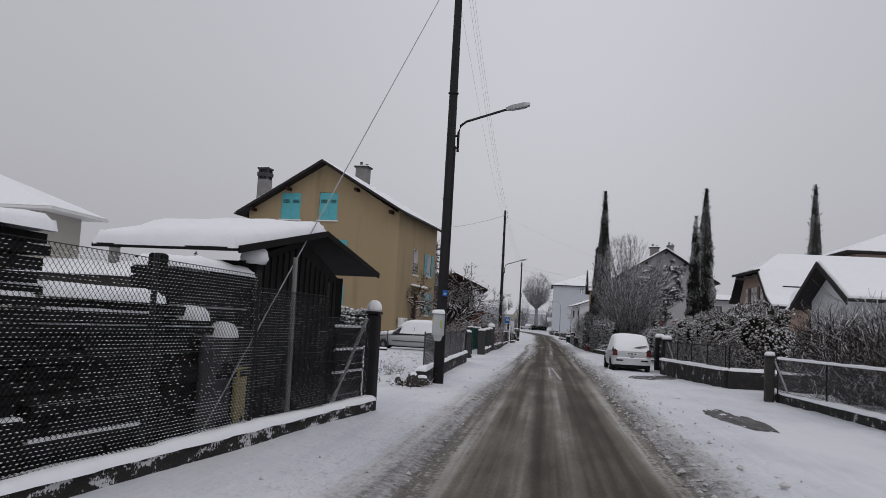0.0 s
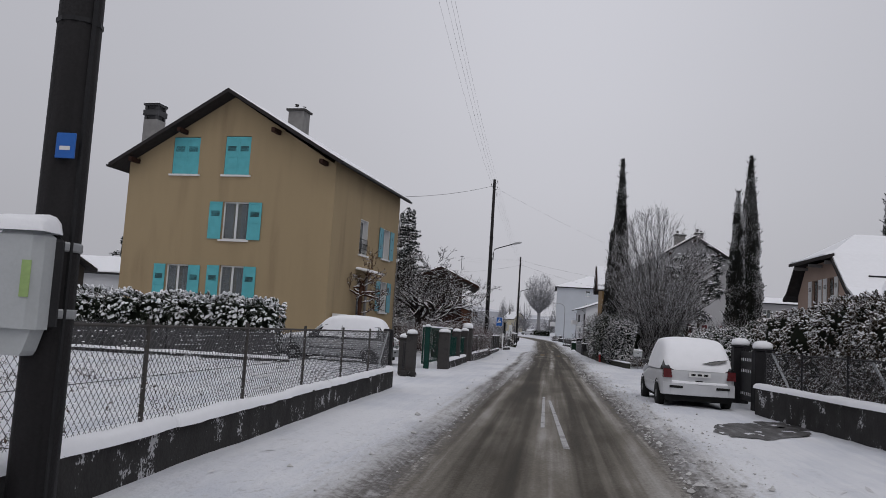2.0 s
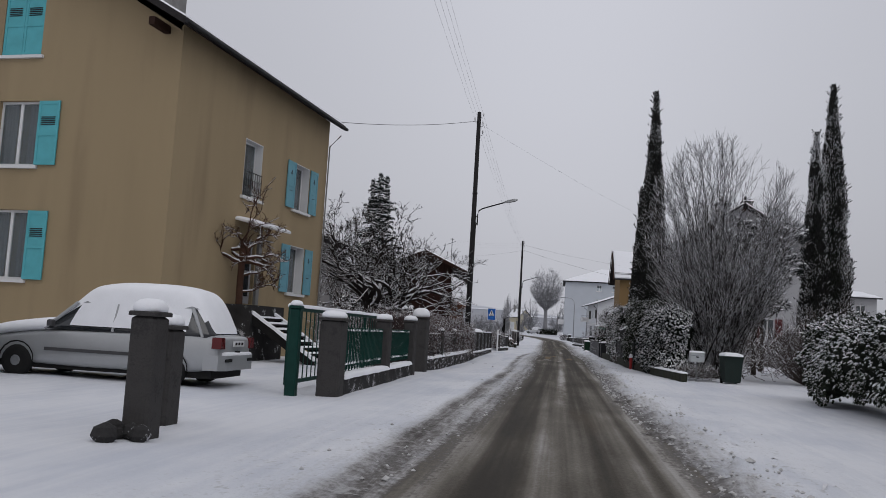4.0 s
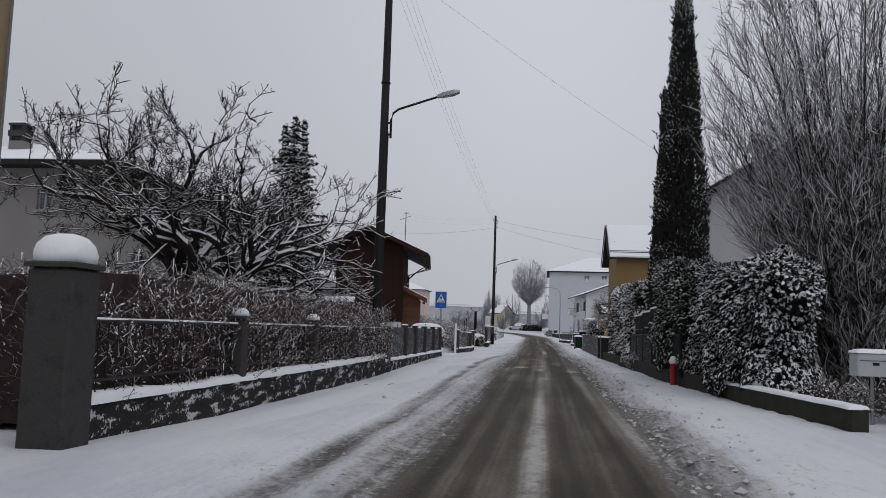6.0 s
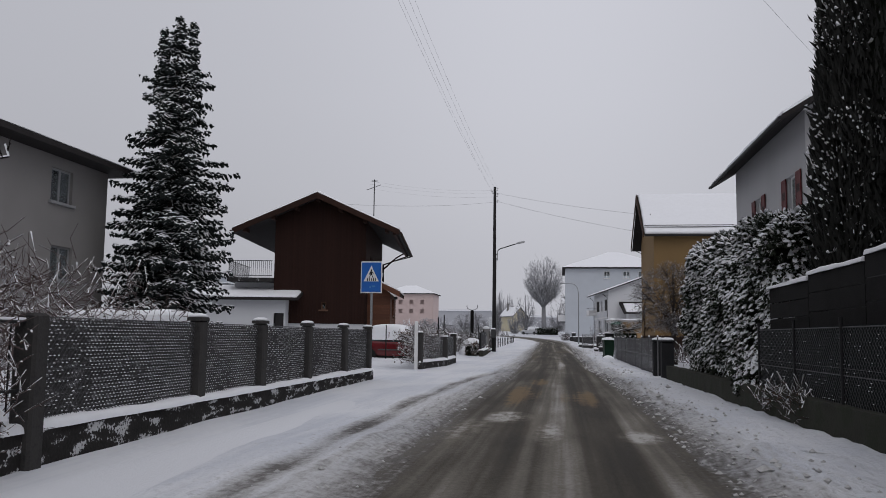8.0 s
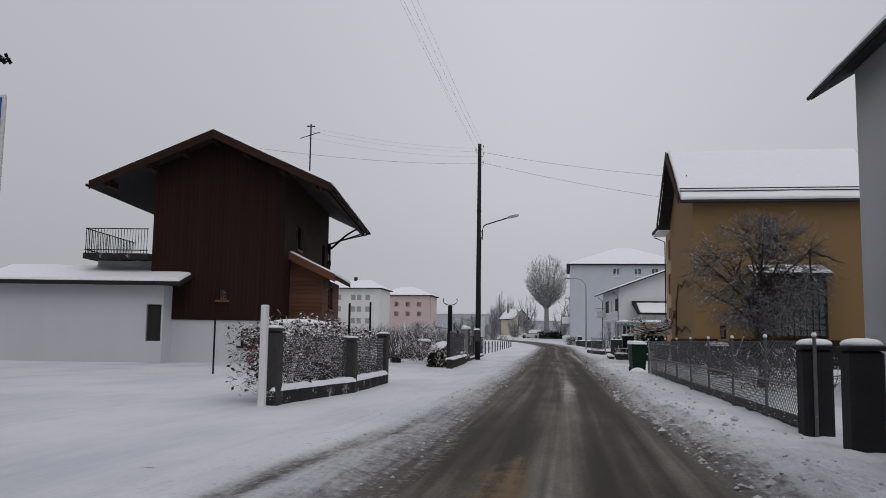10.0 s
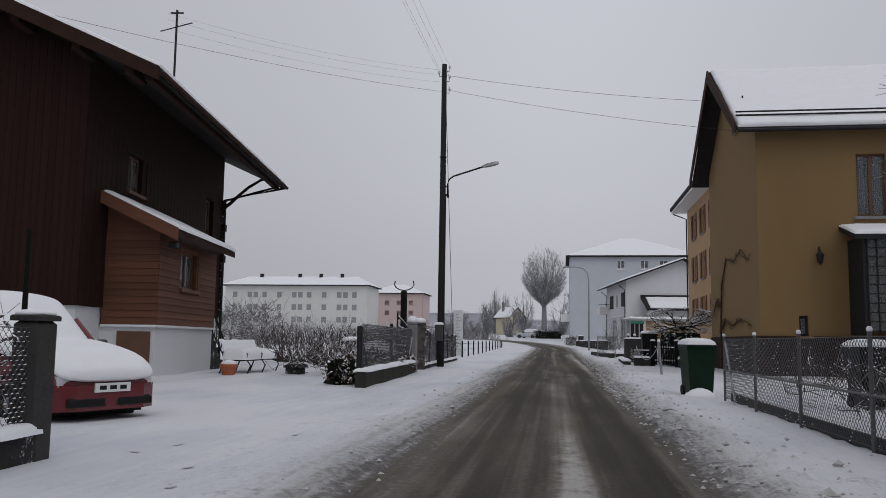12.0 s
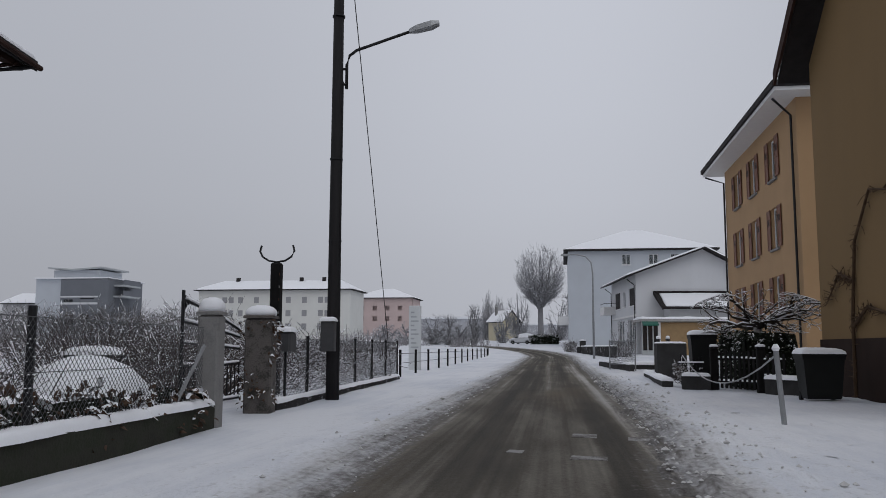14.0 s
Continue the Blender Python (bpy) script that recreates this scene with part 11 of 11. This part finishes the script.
pine(9.6, 79.0, 8.2, 2.5, "dark pine with snow-laden sprays beside the broom-shaped tree", 165, fork=0.3, clumps=90)

# ---- east side: gate, wire fence and bins before the golden house ----
for y, x in ((97.4, 3.38), (98.8, 3.3)):
    post(x, y, 0.34, 1.05, mat("black_post", (0.022, 0.022, 0.024)), name="gate_post", label="short black gate post with a snow cap", group="gate posts by the laurel hedge", snow=0.08)
f2 = chain_link((3.25, 98.6), (3.2, 118.1), 0.1, 1.15, 0.06, 0.003, 0.14, label="grey chain-link fence along the pavement", posts=9, post_mat=mat("dull_steel", (0.12, 0.12, 0.125), 0.6, 0.2, 5, 50, 0.1, metal=0.3), seed=71, post_r=0.022, rails=(0.6,))
part("brace", Geo().tube([(3.2, 118.0, 1.1), (3.2, 117.2, 0.1)], 0.022, 6), STEEL, f2)
for i in range(9):
    q = (3.25 - 0.05 * i / 8, 98.6 + 19.5 * i / 8, 1.2)
    part("snow_cap", Geo().lathe([(0.022, q[2]), (0.032, q[2] + 0.02), (0.018, q[2] + 0.05)], 7, (q[0], q[1])), SNOWCAP, f2)
part("kerb_board", Geo().box(3.28, 3.33, 98.8, 118.0, 0.0, 0.2), DARKMETAL, f2)
brush(3.9, 5.6, 104.0, 117.5, 0.75, "bare rose stems in the snow behind the fence", 172, 500, 0.009, snowy=0.4, ln=0.5)
vase_tree(5.2, 110.2, 4.5, 1.95, "small round garden tree furred with snow", 173, 24, 420, 14, 0.011, BARK, 0.9, trunk=1.3, name="garden_tree", frost=TWIG, ball=True)


def wheelie_bin(x, y, mat_, label, h=1.02, w=0.58, d=0.7, turn=0.0, heap=True):
    b = thing("wheelie_bin", label, "bin", (0, 0, 0), "bins along the street")
    part("tub", Geo().rings([[(s * w / 2 * k, t * d / 2 * k, z) for s, t in ((-1, -1), (1, -1), (1, 1), (-1, 1))] for k, z in ((0.8, 0.06), (0.84, 0.1), (1.0, h - 0.1), (1.05, h - 0.1), (1.05, h - 0.03))]), mat_, b)
    part("lid", Geo().rings([[(s * w / 2 * k, t * d / 2 * k - 0.02, z) for s, t in ((-1, -1), (1, -1), (1, 1), (-1, 1))] for k, z in ((1.08, h - 0.03), (1.08, h), (0.85, h + 0.05))]), mat_, b)
    part("snow_cap", snow_sheet(Geo(), (-w * 0.54, -d * 0.56, h + 0.02), (1, 0, 0), (0, 1, 0), w * 1.08, d * 1.1, 0.12, 0.14), SNOWCAP, b, smooth=True)
    part("handle", Geo().tube([(-w * 0.42, d * 0.56, h - 0.1), (-w * 0.42, d * 0.64, h - 0.04), (w * 0.42, d * 0.64, h - 0.04), (w * 0.42, d * 0.56, h - 0.1)], 0.015, 6), mat_, b)
    for s in (-1, 1):
        wg = Geo().rings([[(s * (w * 0.36 + o), d * 0.36 + 0.1 * math.cos(q), 0.1 + 0.1 * math.sin(q)) for q in (2 * math.pi * j / 12 for j in range(12))] for o in (0.0, 0.06)])
        part("wheel", wg, RUBBER, b)
    b.matrix_basis = Matrix.Translation((x, y, 0.05)) @ Matrix.Rotation(radians(turn), 4, "Z")
    return b


wheelie_bin(6.38, 67.8, mat("bin_dark_green", (0.02, 0.03, 0.027), 0.5, 0.12, 3, 30, 0.1), "tall dark green wheeled bin with a thin layer of snow", 0.98, 0.64, 0.66, 6)
wheelie_bin(2.95, 119.6, BINGREEN, "green wheeled rubbish bin with a slab of snow on its lid", 0.98, 0.54, 0.62, 8)
single("snow_mound", Geo().lathe([(0.32, 0.02), (0.27, 0.12), (0.15, 0.2), (0.04, 0.23)], 14, (2.9, 118.95)), SNOWCAP, "small heap of snow at the foot of the bin", "snow", smooth=True)
wheelie_bin(5.3, 117.0, BINDARK, "dark wheeled bin behind the wire fence, snow on top", 0.98, 0.58, 0.62, 4)
wheelie_bin(4.3, 143.1, BINDARK, "tall black compost bin with snow heaped on its lid", 1.45, 0.7, 0.66, 0)
wheelie_bin(5.62, 136.6, BINDARK, "broad dark bin against the house wall, snow on top", 0.96, 0.8, 0.7, 0)
wheelie_bin(-6.6, 129.9, BINDARK, "dark bin in the garden beyond the fence", 0.95, 0.6, 0.6, 0)
ck = thing("leaning_stake", "grey steel stake with a chain across the drive", "stake", (3.5, 131.0, 0))
part("stake", Geo().tube([(3.52, 131.0, 0), (3.44, 131.0, 1.12)], 0.04, 8), STEEL, ck)
part("chain", Geo().tube([(3.45, 131.0, 1.05)] + [(3.45 + 0.2 * t, 131.0 + 11.4 * t, 1.05 - 0.12 * t - 2.3 * t * (1 - t)) for t in (0.1, 0.2, 0.3, 0.4, 0.5, 0.6, 0.7, 0.8, 0.9, 1.0)], 0.014, 5), STEEL, ck)
part("snow_cap", Geo().lathe([(0.04, 1.1), (0.06, 1.14), (0.03, 1.2)], 8, (3.44, 131.0)), SNOWCAP, ck)
slat_fence((4.3, 140.8), (5.08, 139.65), 0.12, 1.08, 0.15, 0.08, 0.025, BLACKWOOD, "dark wooden picket gate with snow on its rails", "picket_fence", rails=(0.15, 0.75), pointed=True)
slat_fence((5.14, 139.5), (5.5, 138.95), 0.3, 1.0, 0.15, 0.08, 0.025, BLACKWOOD, "short dark picket fence beside the gate", "picket_fence", rails=(0.2, 0.75))
for x, y in ((4.24, 140.88), (5.12, 139.58)):
    post(x, y, 0.2, 1.12, BLACKWOOD, cap="dome", name="fence_post", label="dark wooden post of the picket gate with a knob of snow", snow=0.07)
DARKSTONE_ = mat("dark_wall_stone", (0.045, 0.044, 0.044), 0.9, 0.3, 3, 40, 0.4)
hedge(5.0, 6.3, 140.6, 144.5, 1.55, "dark evergreen bushes under snow beside the house", 181, 150, 0.11, 0.4, faces="ws" + "t", lump=0.35)
low_wall([(3.42, 141.0), (4.14, 140.9)], 0.42, 0.3, DARKSTONE_, label="low dark wall end at the gate, snowy")
low_wall([(5.2, 139.25), (5.75, 138.35)], 0.42, 0.24, DARKSTONE_, label="low dark wall beside the picket gate, snowy")
low_wall([(3.25, 142.6), (3.5, 150.8)], 0.22, 0.3, DARKSTONE_, label="low kerb stones along the pavement, snowy")
pier_ = post(3.95, 147.6, 0.96, 1.3, DARKSTONE_, cap="", name="wall_pier", label="broad dark wall pier beside the pavement", d=1.0)
part("snow_cap", snow_sheet(Geo(), (3.47, 147.1, 1.295), (1, 0, 0), (0, 1, 0), 0.96, 1.0, 0.05, 0.15), SNOWCAP, pier_, smooth=True)
for x in (3.87, 4.22):
    post(x, 150.4, 0.14, 1.42, DARKSTONE_, cap="dome", name="gate_post", label="thin dark post with a ball of snow", snow=0.12)
# wrought-iron garden gate with scrolls
IRON = mat("black_iron", (0.02, 0.02, 0.022), 0.55, 0.2, 5, 50, 0.1, metal=0.4)
ig = thing("iron_gate", "black wrought-iron gate with snowy scrolls", "gate", (3.9, 142.6, 0))
for i in range(8):
    x = 3.62 + 0.085 * i
    z = 0.98 - 0.2 * math.sin(math.pi * i / 7)
    part("bar", Geo().tube([(x, 142.6, 0.12), (x, 142.6, z)], 0.012, 6), IRON, ig)
for z in (0.2, 0.7):
    part("rail", Geo().box(3.58, 4.26, 142.585, 142.615, z, z + 0.03), IRON, ig)
    part("snow_cap", snow_sheet(Geo(), (3.58, 142.57, z + 0.03), (1, 0, 0), (0, 1, 0), 0.68, 0.06, 0.03, 0.1), SNOWCAP, ig, smooth=True)
for x, z in ((3.72, 0.5), (3.94, 0.45), (4.16, 0.5), (3.83, 0.32), (4.05, 0.32)):
    pts = [(x + (0.09 - 0.011 * k) * math.cos(k * 0.9), 142.57, z + (0.09 - 0.011 * k) * math.sin(k * 0.9)) for k in range(8)]
    part("scroll", Geo().tube(pts, 0.01, 5), IRON, ig)
    part("snow_cap", Geo().tube([(a, b, c + 0.016) for a, b, c in pts[1:4]], 0.012, 5), SNOWCAP, ig)
brush(3.5, 3.75, 142.2, 142.9, 0.95, "climbing plant with snowy leaves on the gate", 156, 150, 0.006, snowy=0.9, leaf=0.6, ln=0.22)
# a wire-mesh panel and a snowy platform further on
chain_link((2.5, 158.2), (3.5, 156.2), 0.35, 1.45, 0.06, 0.006, 0.1, label="upright wire-mesh panel beside the pavement", posts=2, post_mat=STEEL, post_r=0.03, rails=(0.4, 1.43), seed=73)
low_wall([(2.35, 164.0), (3.3, 155.6)], 0.42, 0.2, DARKSTONE_, label="low dark kerb under the mesh panel, snowy")
pl_ = single("platform", Geo().rbox(3.55, 5.2, 158.4, 163.5, 0.1, 0.36, 0.03), DARKSTONE_, "low dark concrete platform before the house", "platform")
part("snow_cover", snow_sheet(Geo(), (3.52, 158.36, 0.355), (1, 0, 0), (0, 1, 0), 1.7, 5.2, 0.12, 0.3), SNOWCAP, pl_, smooth=True)
low_wall([(4.4, 186.0), (3.4, 195.0), (1.9, 205.0)], 1.25, 0.3, label="garden wall towards the bend, snowy")
post(2.3, 203.0, 0.6, 1.75, DARKSTONE_, cap="dome", name="gate_post", label="dark gate pier towards the bend with a cap of snow")
brush(0.6, 1.7, 206.5, 208.5, 2.15, "clipped dark shrub beside the pier, snowy", 157, 500, 0.012, snowy=0.5, ln=0.5, leaf=0.4)
twig_tree(5.2, 188.0, 3.4, 1.2, "small bare garden shrub before the white house", 158, 26, 8, 4, 0.024, low=-0.3, lift=0.5, snowy=0.3, wood_mat=TWIG, name="bare_bush", category="bush")


def knuckled_tree(x, y, fork, top, half, label, seed):
    """A pruned tree: a short pale trunk and crooked limbs trained into a flat umbrella."""
    rng_ = random.Random(seed)
    t = thing("pruned_tree", label, "tree", (x, y, 0))
    wood, snow = Geo(), Geo()

    def grow(p, d, ln, r, depth):
        pts, rs = [p], [r]
        n = 5 if depth > 1 else 4
        for i in range(n):
            d = (d + V((rng_.gauss(0, 0.34), rng_.gauss(0, 0.34), rng_.gauss(0, 0.22)))).normalized()
            q = pts[-1] + d * (ln / n)
            out = math.hypot(q.x - x, q.y - y) / half
            roof = top - 0.45 * out * out
            if q.z > roof:
                q.z, d.z = roof, -0.1
            if q.z < fork - 0.12:
                q.z, d.z = fork - 0.12, 0.15
            pts.append(q)
            rs.append(max(0.006, r * (1 - 0.45 * (i + 1) / n)))
        wood.tube(pts, rs, 6 if depth > 1 else 4)
        lie = [i for i in range(n) if abs((pts[i + 1] - pts[i]).normalized().z) < 0.75]
        for i in lie:
            w = max(rs[i + 1], 0.009)
            up = V((0, 0, w * 0.75))
            snow.tube([pts[i] + up, pts[i].lerp(pts[i + 1], 0.5) + up * 1.2, pts[i + 1] + up], [w * 0.6, w * 0.85, w * 0.6], 4)
        if depth:
            for k in range(4 if depth > 1 else 5):
                j = n if k == 0 else rng_.randrange(1, n + 1)
                e = (pts[j] - pts[j - 1]).normalized()
                side = V((-e.y, e.x, 0)).normalized() * rng_.choice((-1, 1))
                nd = e * 0.75 + side * rng_.uniform(0.3, 1.0) + V((0, 0, rng_.gauss(0.05, 0.3)))
                if math.hypot(pts[j].x - x, pts[j].y - y) < half * 0.95:
                    grow(pts[j].copy(), nd.normalized(), ln * rng_.uniform(0.45, 0.7), rs[j] * 0.68, depth - 1)

    for i in range(9):
        q = 2 * math.pi * (i + rng_.uniform(-0.25, 0.25)) / 9
        grow(V((x, y, fork)), V((math.cos(q), math.sin(q), rng_.uniform(0.1, 1.1))).normalized(), half * rng_.uniform(0.62, 0.85), 0.06, 3)
    part("trunk", Geo().tube([(x + 0.03, y, -0.1), (x - 0.02, y, fork * 0.5), (x, y, fork + 0.03)], [0.12, 0.1, 0.12], 10), mat("pale_bark", (0.28, 0.27, 0.26), 0.9, 0.3, 5, 40, 0.4), t, "pale bare trunk", smooth=True)
    part("crown", wood, mat("pruned_wood", (0.05, 0.042, 0.036), 0.9, 0.3, 5, 40, 0.3), t, "crooked knuckled limbs", fix=False, smooth=True, kind="stuff")
    part("snow_cover", snow, SNOWCAP, t, "snow along the limbs", fix=False, kind="stuff")
    return t


knuckled_tree(5.74, 142.6, 1.68, 2.78, 1.75, "flat-crowned pruned tree with snowy knuckled limbs beside the gate", 182)
vine = thing("wall_climber", "withered climbing vine on the golden wall", "climber", (6.4, 137.5, 0))
VINE = mat("vine_wood", (0.085, 0.055, 0.034), 0.9, 0.3)
rng = random.Random(5)
for stem in ([(137.6, 0.1), (137.55, 1.8), (137.2, 3.4), (136.2, 4.35), (134.8, 4.1), (133.4, 4.4), (132.2, 3.9)], [(137.55, 1.6), (136.6, 2.0), (135.2, 1.75), (133.6, 1.95), (131.9, 1.7)], [(137.4, 2.6), (138.3, 2.8), (139.3, 2.2)]):
    pts = [V((6.54, y - 0.3, z)) for y, z in stem]
    vg = Geo().tube(pts, [0.045 * (1 - 0.75 * i / (len(pts) - 1)) for i in range(len(pts))], 6)
    for i in range(90):
        k_ = rng.randrange(1, len(pts))
        a = pts[k_].lerp(pts[k_ - 1], rng.random())
        m_ = a + V((-abs(rng.gauss(0, 0.03)), rng.gauss(0, 0.16), rng.gauss(0.0, 0.06)))
        vg.tube([a, m_, m_ + V((-abs(rng.gauss(0, 0.03)), rng.gauss(0, 0.12), rng.gauss(-0.03, 0.07)))], [0.012, 0.009, 0.006], 3)
    part("stem", vg, VINE, vine, fix=False)

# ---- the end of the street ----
# haze of distance is put into the pale colours of these trees and scrub
FT = "tall bare tree with hoar frost, haze greyed into its colour"
FARWOOD = mat("hazed_grey_bark", (0.2, 0.2, 0.21), 0.9, 0.2)
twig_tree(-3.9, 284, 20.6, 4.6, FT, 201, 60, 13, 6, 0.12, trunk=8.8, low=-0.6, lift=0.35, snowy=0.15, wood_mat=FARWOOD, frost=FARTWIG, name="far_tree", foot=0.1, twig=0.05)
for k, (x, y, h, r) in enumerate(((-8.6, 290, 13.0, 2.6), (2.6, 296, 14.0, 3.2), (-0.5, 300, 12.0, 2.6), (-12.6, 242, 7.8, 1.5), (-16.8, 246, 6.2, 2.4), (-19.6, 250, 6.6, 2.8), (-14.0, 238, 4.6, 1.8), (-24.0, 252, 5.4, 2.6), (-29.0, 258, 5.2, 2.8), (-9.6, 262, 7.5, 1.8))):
    vase_tree(x, y, h, r, "bare tree far down the street, frost and haze in its colour" if h > 10 else "small tree at the edge of the field, frost and haze in its colour", 210 + k, 18, 150, 8, 0.05, FARWOOD, 0.5, trunk=h * 0.2, name="far_tree", frost=FARTWIG, ball=True)
for k, (x, y, h, r) in enumerate(((-16, 262, 3.6, 3), (-22, 240, 3.2, 3), (-28, 228, 3.0, 3.2), (-12, 232, 2.6, 2.6), (-36, 250, 4.0, 3.6), (-20, 205, 2.8, 2.6), (-30, 190, 3.0, 3), (-38, 205, 3.4, 3))):
    broom_bush(x, y, h, r, "frosted bushes at the far side of the field, haze in their colour", 300 + k, 130, mat_=mat("hazed_pale_twigs", (0.26, 0.25, 0.26), 0.9, 0.2, 1, 10, 0.0), r=0.04, snowy=0.6, base=1.4)
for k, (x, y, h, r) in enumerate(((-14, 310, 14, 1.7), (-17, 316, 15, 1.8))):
    vase_tree(x, y, h, r, "far poplar greyed with frost and haze in its colour", 320 + k, 14, 120, 8, 0.06, FARWOOD, 0.5, trunk=1.5, name="far_tree", frost=FARTWIG, droop=0.5)
raised(hedge(-4.6, -0.2, 251.0, 252.5, 1.45, "far clipped hedge across the bend of the street, snowy", 331, 60, 0.2, 0.9, faces="wst", lump=0.2), 251)
FARBUSH = mat("hazed_far_brush", (0.3, 0.3, 0.32), 0.95, 0.2, 0.3, 3, 0.2)
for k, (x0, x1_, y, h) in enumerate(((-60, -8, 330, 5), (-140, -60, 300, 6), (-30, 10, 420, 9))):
    brush(x0, x1_, y, y + 8, h, "belt of frosted scrub at the edge of the field, haze in its colour", 340 + k, 1500, 0.06, snowy=0.8, ln=2.2, mat_=FARBUSH, name="far_scrub")
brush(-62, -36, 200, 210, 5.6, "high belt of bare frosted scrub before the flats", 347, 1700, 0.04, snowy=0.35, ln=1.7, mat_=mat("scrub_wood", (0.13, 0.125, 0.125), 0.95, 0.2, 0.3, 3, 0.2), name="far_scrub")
brush(-60, -14, 150, 168, 1.8, "rough winter hedge across the field", 345, 2800, 0.02, snowy=0.45, ln=0.8)
for k, (x, y, w_, d_, h) in enumerate(((-40, 470, 40, 14, 13), (-8, 500, 26, 14, 11), (30, 520, 40, 16, 15), (-95, 480, 30, 14, 12))):
    b = thing("far_building", "far building with winter haze put into its wall colour, snowy roof", "building", (x, y, 0))
    part("wall", Geo().box(x - w_ / 2, x + w_ / 2, y, y + d_, 0, h), HAZEGREY, b)
    part("roof", Geo().box(x - w_ / 2 - 0.5, x + w_ / 2 + 0.5, y - 0.5, y + d_ + 0.5, h, h + 0.6), SNOWCAP, b)
# hills behind the town, with haze paled into their colour
hill = Geo()
for j in range(2):
    for i in range(81):
        a = radians(-70 + 140 * i / 80)
        r = 1500
        z = 46 + 16 * noise.noise(V((i * 0.13, 1, 2))) + 7 * noise.noise(V((i * 0.5, 4, 2)))
        hill.v.append((r * math.sin(a), 60 + r * math.cos(a), z * j - 5))
for i in range(80):
    hill.f.append((i, i + 1, 82 + i, 81 + i))
    hill.m.append(0)
single("backdrop", hill, mat("hill_snow", (0.62, 0.63, 0.67), 0.95, 0.05, 0.01, 0.05, 0.0), "low pale snowy hills in the distance", "backdrop", "structure", smooth=True, fix=False)
